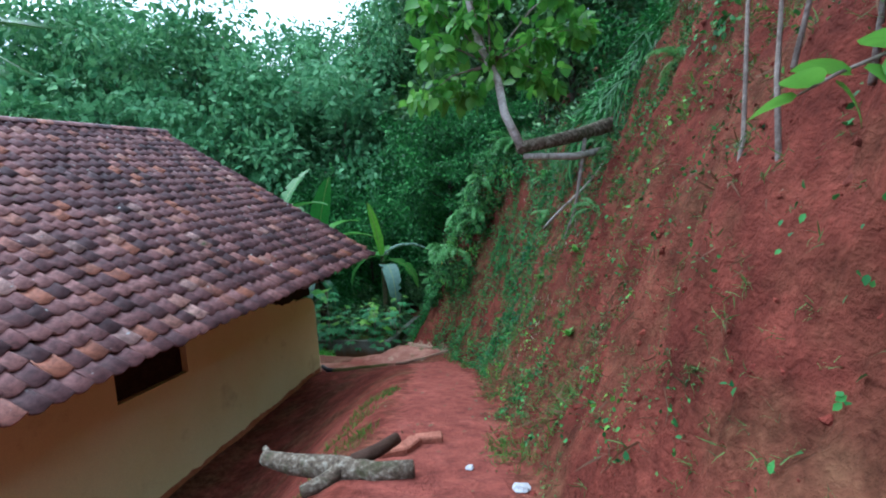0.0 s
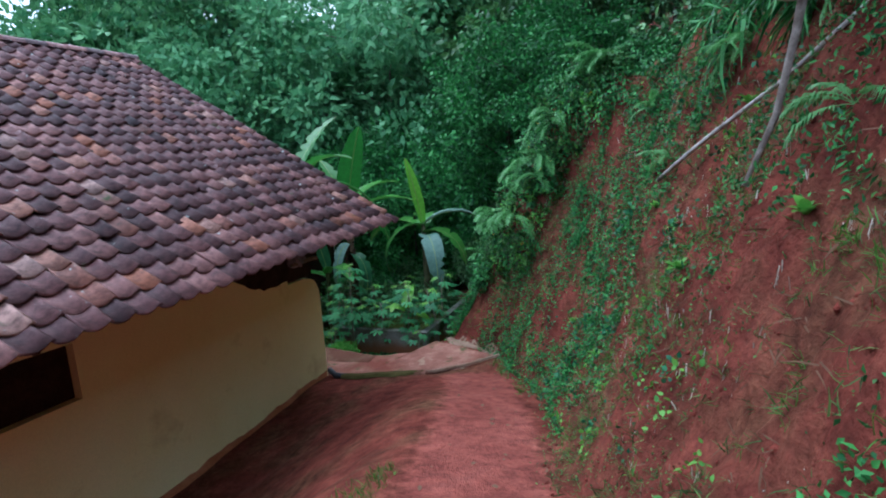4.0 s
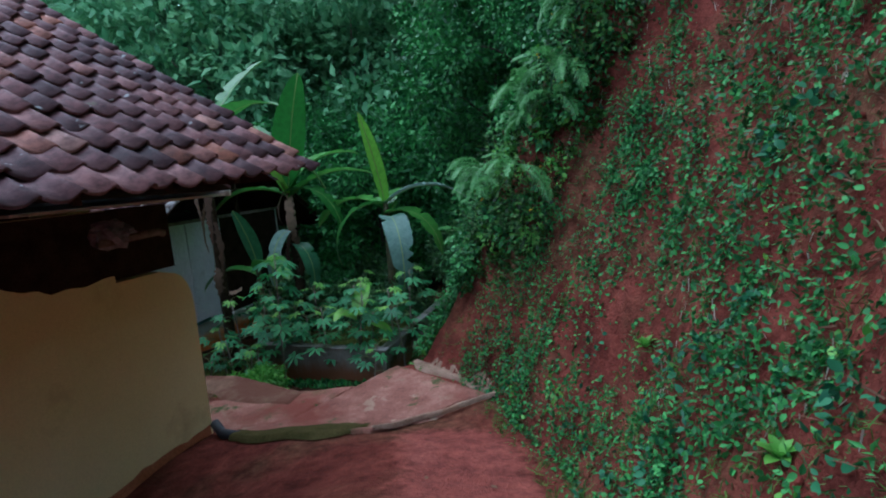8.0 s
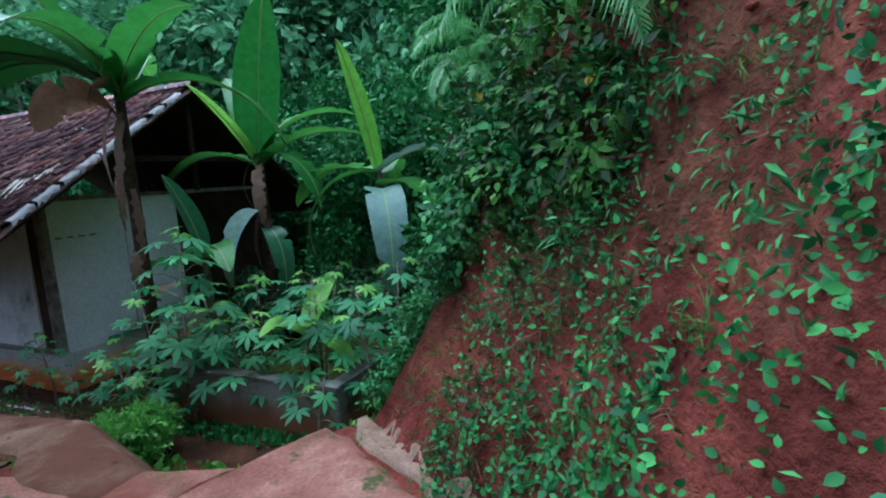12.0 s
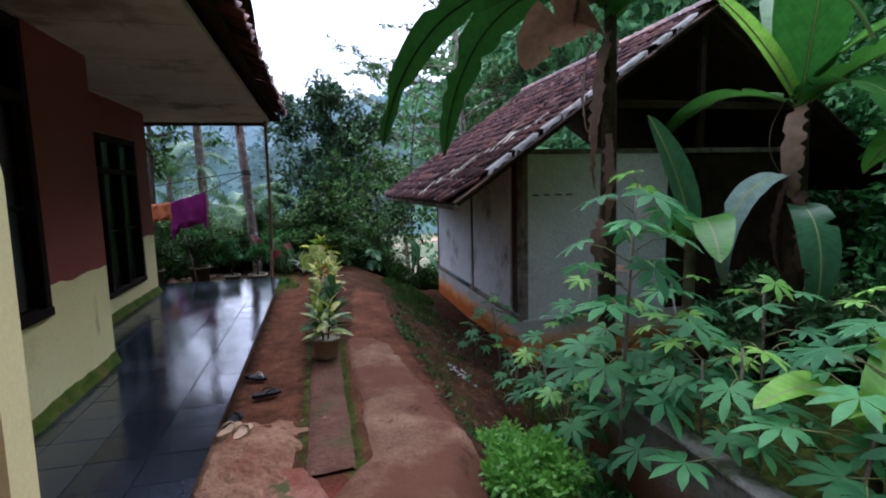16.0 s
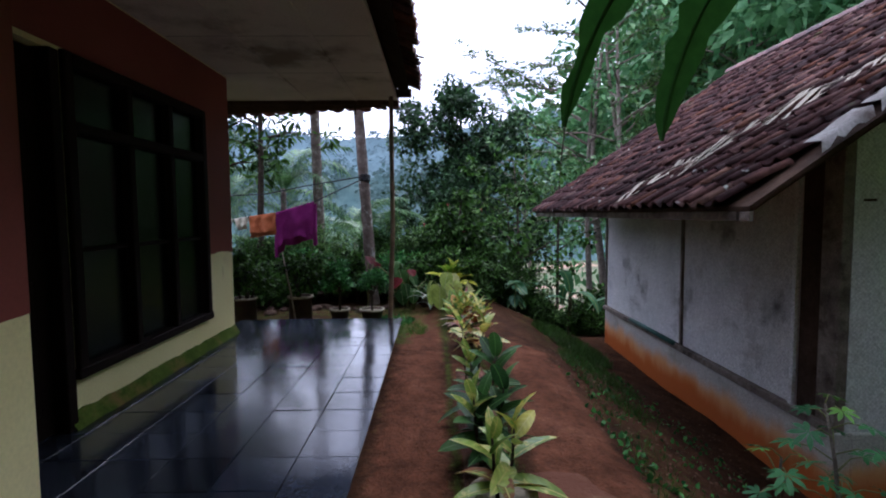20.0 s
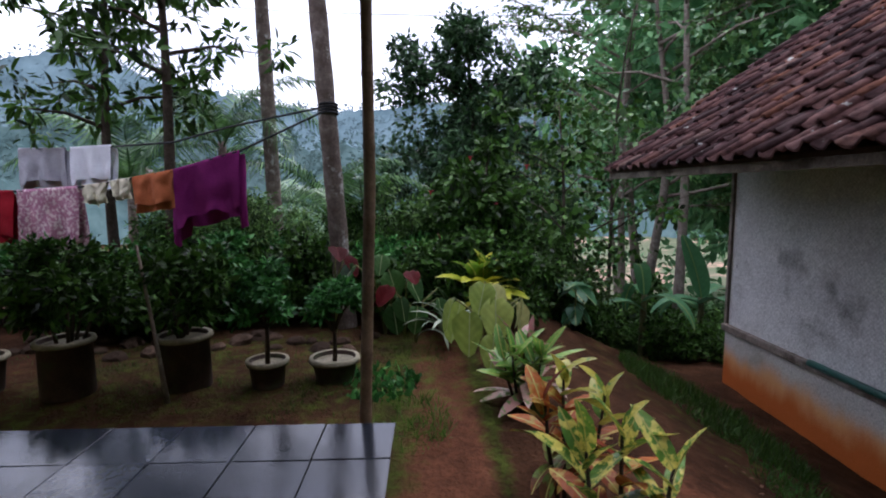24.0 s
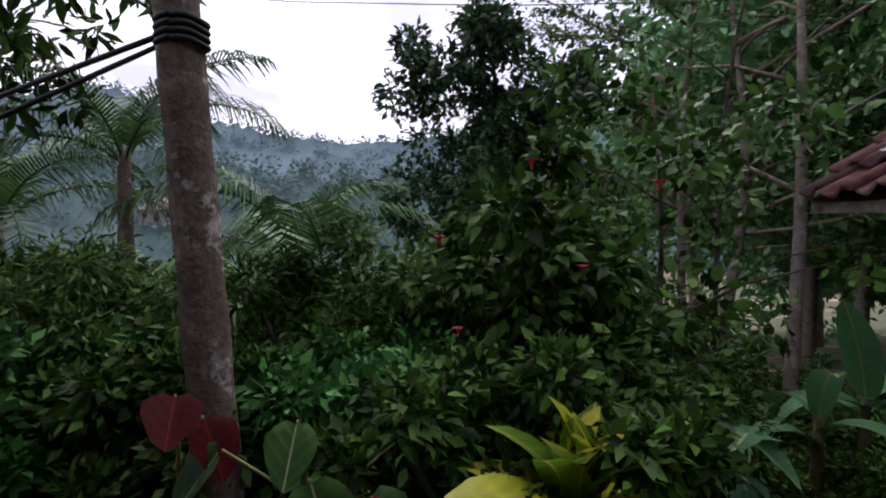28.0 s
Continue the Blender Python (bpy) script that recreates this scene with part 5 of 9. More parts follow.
OBLONG = (np.array([(0, 0, 0), (0.13, 0.3, 0.03), (0.14, 0.65, 0.0), (0, 1, -0.14), (-0.14, 0.65, 0.0), (-0.13, 0.3, 0.03), (0, 0.5, -0.03)], float), BROAD[1])
GRASS = (np.array([(-0.035, 0, 0), (0.035, 0, 0), (0.028, 0.55, 0.02), (-0.028, 0.55, 0.02), (0, 1, -0.16)], float), np.array([(0, 1, 2), (0, 2, 3), (3, 2, 4)]))


def frond_template(n=11, width=0.30, thick=0.05, slant=0.0):
    """A feathered frond: a rib with narrow leaflets on both sides, drooping to its tip."""
    vs, fs = [], []
    for i in range(n):
        t = 0.12 + 0.86 * i / (n - 1)
        z = 0.10 * t - 0.42 * t * t
        w = width * math.sin(math.pi * min(1, (t * 0.85 + 0.16))) ** 0.8
        for s in (1, -1):
            k = len(vs)
            vs += [(0, t - 0.5 * thick, z), (0, t + 0.5 * thick, z), (s * w, t + 0.10 + slant, z - 0.05 - slant * 0.6)]
            fs.append((k, k + 1, k + 2) if s > 0 else (k + 1, k, k + 2))
    for i in range(6):
        t0, t1 = i / 6, (i + 1) / 6
        k = len(vs)
        vs += [(x, t, 0.10 * t - 0.42 * t * t) for t in (t0, t1) for x in (-0.008, 0.008)]
        fs += [(k, k + 1, k + 3), (k, k + 3, k + 2)]
    return np.array(vs, float), np.array(fs)


PALM = frond_template(38, 0.24, 0.022, 0.08)


def palmate_template(lobes=7):
    """A hand-shaped leaf of narrow lobes."""
    vs, fs = [(0, 0, 0.01)], []
    for k in range(lobes):
        a = math.radians(-125 + 250 * k / (lobes - 1))
        ln = 1.0 - 0.38 * abs(k / (lobes - 1) - 0.5) * 2
        d, q = (math.sin(a), math.cos(a)), (math.cos(a), -math.sin(a))
        b = len(vs)
        for u, w, z in ((0.45, 0.12, 0.02), (0.72, 0.11, -0.02), (1.0, 0.0, -0.12)):
            vs.append((d[0] * ln * u + q[0] * w, d[1] * ln * u + q[1] * w, z))
            if w:
                vs.append((d[0] * ln * u - q[0] * w, d[1] * ln * u - q[1] * w, z))
        fs += [(0, b + 1, b), (b, b + 1, b + 3), (b, b + 3, b + 2), (b + 2, b + 3, b + 4)]
    return np.array(vs, float), np.array(fs)


PALMATE = palmate_template()


def leaf_array(P, D, S, tmpl, seed=0, flat=0.6):
    """Vertices and triangles of many leaves: feet P, directions D, lengths S. flat: how far the blades turn their faces to the sky, or the way that each one faces."""
    r = np.random.default_rng(seed)
    tv, tf = tmpl
    n = len(P)
    D = D / np.maximum(np.linalg.norm(D, axis=1, keepdims=True), 1e-6)
    ref = flat if isinstance(flat, np.ndarray) else r.normal(size=(n, 3)) * (1 - flat) + np.array([0, 0, 1.0]) * flat
    W = np.cross(D, ref)
    W /= np.maximum(np.linalg.norm(W, axis=1, keepdims=True), 1e-6)
    N = np.cross(W, D)
    v = (W[:, None, :] * tv[None, :, 0:1] + D[:, None, :] * tv[None, :, 1:2] + N[:, None, :] * tv[None, :, 2:3]) * S[:, None, None] + P[:, None, :]
    f = tf[None] + (np.arange(n) * len(tv))[:, None, None]
    return v.reshape(-1, 3), f.reshape(-1, 3)


def leaf_mesh(name, P, D, S, tmpl, mat, seed=0, flat=0.6):
    v, f = leaf_array(P, D, S, tmpl, seed, flat)
    return tri_mesh(name, v, f, mat)


def clump_points(centres, radii, per, r, squash=0.75, shell=0.5):
    """Leaf feet and directions in uneven clumps: mostly near each clump's skin."""
    P, D = [], []
    for c, rad in zip(centres, radii):
        d = r.normal(size=(per, 3))
        d /= np.linalg.norm(d, axis=1, keepdims=True)
        k = rad * (shell + (1 - shell) * r.random((per, 1))) * (0.75 + 0.5 * r.random((per, 1)))
        P.append(np.array(c) + d * k * np.array([1, 1, squash]))
        D.append(d + r.normal(size=(per, 3)) * 0.6 + np.array([0, 0, -0.25]))
    return np.concatenate(P), np.concatenate(D)


def build_tree(name, label, height_m, crown_r, crown_from, trunk_r, bark, leaf, leaf_size, clumps, per, seed, tmpl=OVAL, lean=(0, 0), limbs=7, squash=0.7, clump_r=0.3, round_top=0.8, category="tree", group=""):
    """A tree: a tapered bent trunk, limbs, and a crown of leaf clumps with gaps."""
    r = np.random.default_rng(seed)
    ob = thing(name, label, category, group)
    n = 9
    pts = []
    for i in range(n):
        t = i / (n - 1)
        pts.append((lean[0] * t * t + 0.02 * height_m * math.sin(t * 5 + seed) * t, lean[1] * t * t + 0.02 * height_m * math.cos(t * 4.2 + seed) * t, -0.4 + (height_m * 0.92 + 0.4) * t))
    part("trunk", tubes_mesh("trunk", [(pts, [trunk_r * (1.25 if i == 0 else 1 - 0.8 * i / (n - 1)) for i in range(n)])], bark, 8), bark, ob)
    tips = []
    for k in range(limbs):
        t = crown_from + (0.93 - crown_from) * (k + 0.5) / limbs
        i = t * (n - 1)
        a = Vector(pts[int(i)]).lerp(Vector(pts[min(int(i) + 1, n - 1)]), i % 1)
        az = k * 2.4 + r.uniform(-0.4, 0.4) + seed
        reach = crown_r * (0.55 + 0.45 * math.sin(math.pi * min(1, (t - crown_from) / (1 - crown_from) * round_top + 0.25))) * r.uniform(0.75, 1.1)
        e = a + Vector((math.cos(az) * reach, math.sin(az) * reach, reach * r.uniform(0.15, 0.55)))
        m = a.lerp(e, 0.5) + Vector((0, 0, 0.08 * reach))
        rad = trunk_r * (1 - 0.8 * t)
        part("limb", tubes_mesh("limb", [([a, m, e], [rad * 0.6, rad * 0.4, rad * 0.12])], bark, 6), bark, ob)
        tips += [(e, reach), (m, reach)]
    tips.append((Vector(pts[-1]), crown_r * 0.8))
    cs, rs = [], []
    for k in range(clumps):
        e, reach = tips[k % len(tips)]
        cs.append(e + Vector(r.normal(size=3)) * reach * 0.26)
        rs.append(crown_r * clump_r * r.uniform(0.6, 1.25))
    P, D = clump_points(cs, rs, per, r, squash, 0.35)
    part("crown", leaf_mesh("crown", P, D, leaf_size * (0.6 + 0.8 * r.random(len(P))), tmpl, leaf, seed, 0.45), leaf, ob)
    return ob


def spray_tree(name, label, height_m, trunk_r, bark, leaf, seed, group=""):
    """An open tree: a bare trunk, long level limbs reaching one way most, and flat sprays of small drooping leaves along their twigs."""
    r = np.random.default_rng(seed)
    ob = thing(name, label, "tree", group)
    axis_at = lambda z: Vector((0.03 * height_m * math.sin(z * 0.35), 0.02 * height_m * math.sin(z * 0.5 + 1), z))
    zs = np.linspace(-0.4, height_m, 12)
    part("trunk", tubes_mesh("trunk", [([axis_at(z) for z in zs], list(trunk_r * (1.2 - 0.95 * np.linspace(0, 1, 12))))], bark, 8), bark, ob)
    P, D, S, twigs = [], [], [], []
    for k in range(15):
        z = height_m * (0.36 + 0.60 * ((k + r.uniform(0.1, 0.9)) / 15))
        az = radians(-92 + r.normal() * 28) if k % 3 else r.uniform(0, 2 * math.pi)
        ln = (7.2 if k % 3 else 4.0) * r.uniform(0.65, 1.1) * (1.0 - 0.45 * k / 15)
        d = Vector((math.cos(az), math.sin(az), r.uniform(0.0, 0.75)))
        side = Vector((-math.sin(az), math.cos(az), 0))
        a = axis_at(z)
        bow = r.uniform(-0.1, 0.12) * ln
        limb = [a + d * ln * t + Vector((0, 0, bow * math.sin(math.pi * t))) + side * 0.15 * math.sin(t * 7 + k) for t in np.linspace(0, 1, 7)]
        part("limb", tubes_mesh("limb", [(limb, [0.055 * (1 - 0.85 * q / 6) + 0.004 for q in range(7)])], bark, 6), bark, ob)
        for q in range(int(ln * 4.2)):
            t = r.uniform(0.28, 1.0)
            i = min(5, int(t * 6))
            b = limb[i].lerp(limb[i + 1], t * 6 - i)
            tl = r.uniform(0.5, 1.25)
            td = (d * 0.7 + side * r.choice((-1, 1)) * r.uniform(0.3, 1.0) + Vector((0, 0, r.uniform(-0.25, 0.35)))).normalized()
            twigs.append(([b, b + td * tl * 0.5 + Vector((0, 0, 0.05)), b + td * tl + Vector((0, 0, -0.08))], [0.010, 0.007, 0.003]))
            n = int(26 * tl)
            u = r.random(n)
            for v in u:
                P.append(b + td * tl * v + Vector(r.normal(size=3) * (0.10, 0.10, 0.05)))
                D.append(td * 0.5 + Vector((r.normal() * 0.8, r.normal() * 0.8, -0.35 + r.normal() * 0.25)))
                S.append(0.10 + 0.11 * r.random())
    tagged(part("twig", tubes_mesh("twig", twigs, bark, 4), bark, ob), kind="stuff")
    part("crown", leaf_mesh("crown", np.array(P), np.array(D), np.array(S), OVAL, leaf, seed, 0.5), leaf, ob)
    return ob


def arched_frond(ln, arch, rise, mat, seed, pairs=30, reach=0.30, rib=0.016, name="frond", wide=1.0):
    """A palm frond along +y: a bent rachis and folded leaflets that droop from it."""
    r = random.Random(seed)
    vs, fs, pts = [], [], []
    ang, y, z = rise, 0.0, 0.0
    n = pairs + 6
    for i in range(n + 1):
        pts.append((Vector((0, y, z)), ang))
        ang -= arch / n
        y += math.cos(ang) * ln / n
        z += math.sin(ang) * ln / n
    for i in range(6, n):
        p, a = pts[i]
        t = (i - 6) / pairs
        l = ln * reach * math.sin(math.pi * (0.18 + 0.74 * t)) * r.uniform(0.85, 1.1)
        fwd = Vector((0, math.cos(a), math.sin(a)))
        up = Vector((0, -math.sin(a), math.cos(a)))
        for s in (-1, 1):
            d = (Vector((s, 0, 0)) + fwd * (0.5 + 0.7 * t) + up * r.uniform(0.0, 0.35)).normalized()
            q1 = p + d * l * 0.5
            q2 = p + d * l + Vector((0, 0, -0.5 * l * r.uniform(0.5, 1.6)))
            w = fwd * (0.008 * ln / 2.0 + 0.003) * wide
            k = len(vs)
            vs += [p - w, p + w, q1 + w * 1.1 + up * 0.004, q1 - w * 1.1, q2]
            fs += [(k, k + 1, k + 2, k + 3), (k + 3, k + 2, k + 4)]
    v, f = tube([q for q, _ in pts], [rib * (1 - 0.85 * i / n) for i in range(n + 1)], 5)
    k = len(vs)
    return mesh_of(name, vs + v, fs + [tuple(j + k for j in g) for g in f], mat)


def shrub(name, label, at, radius, tall, leaf, leaf_size, clumps, per, seed, tmpl=OVAL, stems=5, bark=None, category="bush", group=""):
    r = np.random.default_rng(seed)
    bark = bark or M["bark_dark"]
    ob = thing(name, label, category, group, at=at)
    cs, rs = [], []
    for k in range(clumps):
        a, q = r.uniform(0, 2 * math.pi), math.sqrt(r.random())
        cs.append((math.cos(a) * q * radius * 0.8, math.sin(a) * q * radius * 0.8, tall * (0.22 + 0.66 * r.random() * (1 - 0.45 * q))))
        rs.append(radius * r.uniform(0.22, 0.42))
    for k in range(stems):
        c = cs[k % len(cs)]
        part("stem", tubes_mesh("stem", [([(c[0] * 0.2, c[1] * 0.2, -0.1), (c[0] * 0.5, c[1] * 0.5, c[2] * 0.55), c], [0.018 * tall, 0.013 * tall, 0.004 * tall])], bark, 5), bark, ob)
    P, D = clump_points(cs, rs, per, r, 0.8, 0.25)
    keep = P[:, 2] > 0.02
    P, D = P[keep], D[keep]
    part("foliage", leaf_mesh("foliage", P, D, leaf_size * (0.6 + 0.8 * r.random(len(P))), tmpl, leaf, seed, 0.5), leaf, ob)
    return ob


def blade(name, ln, w, mat, arch=0.3, rise=1.0, fold=0.25, seg=8, torn=0, seed=0, wave=0.0, base=0.3, twist=0.0):
    """One long leaf from the origin along +y: a bent midrib with two half blades, torn here and there; a raised rib below."""
    r = random.Random(seed)
    ang, y, z = math.atan2(rise, 1.0), 0.0, 0.0
    rib = []
    for i in range(seg + 1):
        rib.append((y, z, ang))
        ang -= arch * 2.6 / seg
        y += math.cos(ang) * ln / seg
        z += math.sin(ang) * ln / seg
    vs, fs = [], []
    for i, (y, z, a) in enumerate(rib):
        t = i / seg
        hw = w * max(base * (1 - t), math.sin(math.pi * min(1.0, 0.06 + 0.94 * t ** 0.85)) ** 0.55) if t < 0.985 else w * 0.03
        for s in (-1, 1):
            cut = 1.0
            if torn and r.random() < torn and 0 < i < seg:
                cut = r.uniform(0.35, 0.8)
            lift = hw * fold * cut + wave * r.uniform(-1, 1) * hw
            tw = math.radians(twist) * min(1.0, 2.5 * t)
            off = lift * math.cos(tw) + s * hw * cut * math.sin(tw)
            vs.append((s * hw * cut * math.cos(tw) - lift * math.sin(tw) * s, y - math.sin(a) * (off - 0.7 * lift) - hw * 0.12, z + off * math.cos(a)))
        vs.append((0, y, z))
        vs.append((0, y + 0.012 * ln * math.sin(a), z - 0.010 * ln * (1 - 0.8 * t) * math.cos(a)))
    for i in range(seg):
        a, b = 4 * i, 4 * (i + 1)
        fs += [(a, a + 2, b + 2, b), (a + 2, a + 1, b + 1, b + 2)]
        vs_w = 0.012 * ln * (1 - 0.8 * i / seg)
        k = len(vs)
        for q in (a, b):
            x0 = vs[q + 2]
            x1 = vs[q + 3]
            vs += [(vs_w * 0.5, x0[1], x0[2] - 0.001), (-vs_w * 0.5, x0[1], x0[2] - 0.001), x1]
        fs += [(k, k + 3, k + 5, k + 2), (k + 4, k + 1, k + 2, k + 5)]
    return mesh_of(name, vs, fs, mat, True)


def heart(name, ln, w, mat, cup=0.2, droop=0.25):
    """A heart-shaped leaf hanging from its notch at the origin, along +y."""
    rim = []
    for k in range(15):
        t = k / 14
        a = math.pi * (t * 2 - 1)
        x = w * 0.5 * math.sin(a) * (1.0 if abs(a) < 2.0 else 0.9)
        y = ln * (0.38 * math.cos(a) + 0.36 + 0.26 * max(0, math.cos(a)) ** 3)
        if k in (0, 14):
            y = ln * 0.06
            x = 0
        rim.append((x, y))
    vs, fs = [(0, ln * 0.06, 0)], []
    for f in (0.55, 1.0):
        for x, y in rim[1:-1]:
            q = f
            vs.append((x * q, ln * 0.06 + (y - ln * 0.06) * q, cup * ln * (abs(x) / w) * 0.7 - droop * ln * (y / ln) ** 2 * q + 0.012 * ln * math.sin(y / ln * 17 + abs(x) / w * 6) * q))
    n = 13
    for k in range(n - 1):
        fs.append((0, 1 + k, 2 + k))
        fs.append((1 + k, 1 + n + k, 2 + n + k, 2 + k))
    return mesh_of(name, vs, fs, mat, True)


def banana(name, label, at, stem_h, leaves, seed, stem_r=0.11, lean=(0, 0), mat=None, stem_mat=None):
    """A banana plant; leaves: rows of (azimuth, rise, length, half width, arch, material key, torn, twist, drop)."""
    r = random.Random(seed)
    ob = thing(name, label, "banana plant", at=at)
    n = 7
    pts = [(lean[0] * (i / (n - 1)) ** 1.5, lean[1] * (i / (n - 1)) ** 1.5, -0.2 + (stem_h + 0.2) * i / (n - 1)) for i in range(n)]
    part("stem", tubes_mesh("stem", [(pts, [stem_r * (1.15 - 0.55 * i / (n - 1)) for i in range(n)])], stem_mat or M["stem_banana"], 10), stem_mat or M["stem_banana"], ob)
    top = Vector(pts[-1])
    for k, (az, rise, ln, hw, arch, key, torn, *more) in enumerate(leaves):
        roll, drop = (list(more) + [0, 0])[:2]
        me = blade("leaf", ln, hw, M[key], arch, rise, 0.22, 26, torn, seed * 31 + k, 0.04, 0.12, roll)
        part("leaf", me, M[key], ob, m=Matrix.Translation(top - Vector((0, 0, 0.12 * (k % 3) + drop))) @ pose(0, 0, 0, 0, 0, az - 90))
    return ob


def rosette(name, label, at, rows, seed, group="", stem=None, pot=None, category="plant"):
    """A leafy plant; rows of (count, leaf mesh, foot height, tilt from the horizontal, spread of it, scale)."""
    r = random.Random(seed)
    ob = thing(name, label, category, group, at=at)
    for count, me, z, tilt, spread, sc in rows:
        off = r.uniform(0, 360)
        for k in range(count):
            az = off + 360 * k / count + r.uniform(-18, 18)
            s = sc * r.uniform(0.8, 1.15)
            part("leaf", me, None, ob, m=pose(r.uniform(-0.02, 0.02), r.uniform(-0.02, 0.02), z + r.uniform(-0.03, 0.03), 0, 0, az) @ pose(0, 0, 0, tilt + r.uniform(-spread, spread), r.uniform(-12, 12), 0) @ Matrix.Diagonal((s, s, s, 1)))
    if stem:
        part("stem", tubes_mesh("stem", [([(0, 0, -0.05), (0.01, 0, stem[0] * 0.5), (0, 0, stem[0])], [stem[1], stem[1] * 0.9, stem[1] * 0.7])], stem[2], 7), stem[2], ob)
    return ob


def lathe(name, profile, mat, sides=20):
    vs, fs = [], []
    n = len(profile)
    for k in range(sides):
        a = 2 * math.pi * k / sides
        for rad, z in profile:
            vs.append((rad * math.cos(a), rad * math.sin(a), z))
    for k in range(sides):
        for i in range(n - 1):
            a, b = k * n + i, ((k + 1) % sides) * n + i
            fs.append((a, b, b + 1, a + 1))
    fs.append(tuple(k * n for k in range(sides))[::-1])
    return mesh_of(name, vs, fs, mat, True)


def plant_pot(label, at, r0, r1, h, mat, group="", soil=True):
    ob = thing("plant_pot", label, "plant pot", group, at=at)
    rim = 0.028
    part("body", lathe("body", [(r0, 0), (r0 * 1.02, 0.01), (r1 * 0.96, h - rim), (r1 * 1.08, h - rim), (r1 * 1.1, h - rim * 0.4), (r1 * 1.06, h), (r1 * 0.92, h), (r1 * 0.88, h - 0.05)], mat), mat, ob)
    part("rim", lathe("rim", [(r1 * 1.09, h - rim * 0.9), (r1 * 1.13, h - rim * 0.5), (r1 * 1.1, h + 0.004), (r1 * 0.93, h + 0.004)], M["pot_rim"]), M["pot_rim"], ob, "pale worn rim")
    if soil:
        part("potting_soil", lathe("potting_soil", [(r1 * 0.9, h - 0.055), (r1 * 0.5, h - 0.035), (0.01, h - 0.03)], M["joint"]), M["joint"], ob)
    return ob


def on_ground(x, y, sink=0.0):
    return (x, y, height(x, y) - sink)


def bank_normal(x, y):
    e = 0.05
    return Vector((height(x - e, y) - height(x + e, y), height(x, y - e) - height(x, y + e), 2 * e)).normalized()


M["stem_dry"] = surface("sheathed_banana_stem", [(0.3, (0.020, 0.014, 0.009)), (0.6, (0.055, 0.038, 0.022)), (0.85, (0.13, 0.085, 0.05))], 5.0, 0.85, 0.1, 0.6, 50.0, stain=(0.02, 0.012, 0.008), stain_scale=4.0)
M["stem_banana"] = surface("banana_stem", [(0.3, (0.05, 0.05, 0.025)), (0.6, (0.12, 0.12, 0.05)), (0.85, (0.20, 0.16, 0.09))], 5.0, 0.7, 0.3, 0.3, 50.0, stain=(0.06, 0.035, 0.02), stain_scale=4.0)
M["pot_rim"] = surface("pot_rim_paint", [(0.3, (0.17, 0.15, 0.10)), (0.7, (0.32, 0.29, 0.21))], 9.0, 0.8, 0.3, 0.2, 70.0)
M["pot_dark"] = surface("dark_pot", [(0.3, (0.035, 0.025, 0.022)), (0.7, (0.09, 0.055, 0.045))], 6.0, 0.8, 0.3, 0.3, 70.0, stain=(0.06, 0.07, 0.03), stain_scale=5.0)
M["pot_cream"] = surface("cream_pot", [(0.3, (0.34, 0.27, 0.18)), (0.7, (0.48, 0.40, 0.28))], 6.0, 0.7, 0.3, 0.2, 70.0, stain=(0.16, 0.13, 0.06), stain_scale=6.0)

# ---- the lane below the cut bank ----
def patch(name, quad, mat, label, n=28, lift=0.03, kind="structure"):
    a, b, c, d = (np.array(q, float) for q in quad)
    vs, fs = [], []
    for i in range(n + 1):
        for j in range(n + 1):
            u, v = i / n, j / n
            x, y = (a * (1 - u) + b * u) * (1 - v) + (d * (1 - u) + c * u) * v
            if i in (0, n) or j in (0, n):
                x += 0.16 * noise.noise(Vector((x * 3, y * 3, 2))) + 0.05 * noise.noise(Vector((x * 9, y * 9, 2)))
                y += 0.16 * noise.noise(Vector((x * 3, y * 3, 8))) + 0.05 * noise.noise(Vector((x * 9, y * 9, 8)))
            edge = -0.06 if i in (0, n) or j in (0, n) else 0.0
            vs.append((x, y, height(x, y) + lift + edge))
    for i in range(n):
        for j in range(n):
            k = i * (n + 1) + j
            fs.append((k, k + n + 1, k + n + 2, k + 1))
    me = mesh_of(name, vs, fs, mat, True)
    ob = new(name, me)
    return tagged(ob, label, "pavement", kind=kind)


patch("pavement", ((-3.0, 11.38), (-3.95, 10.42), (-5.4, 10.3), (-4.5, 12.4)), M["slab"], "worn concrete apron smeared with red mud", lift=0.05)
patch("pavement", ((-5.3, 10.35), (-7.0, 10.7), (-6.95, 11.2), (-4.75, 12.0)), M["slab"], "worn concrete apron smeared with red mud", lift=0.018)
strip("moss_patch", [(-4.05, 10.62, 0.12), (-4.5, 10.48, 0.24), (-5.0, 10.36, 0.2), (-5.4, 10.3, 0.1)], M["wet_moss"], "dark green wet moss on the muddy concrete", 0.062, 0.12, 0.08)
strip("kerb", [(-4.36, 12.5, 0.07), (-3.9, 12.15, 0.085), (-3.45, 11.8, 0.06), (-3.05, 11.45, 0.07)], M["cement"], "pale broken cement kerb along the bank foot", 0.045, 0.09, 0.05)
strip("kerb", [(-2.95, 11.32, 0.022), (-3.4, 10.95, 0.018), (-3.95, 10.5, 0.03)], M["cement"], "pale broken cement kerb", 0.075, 0.03, 0.06)


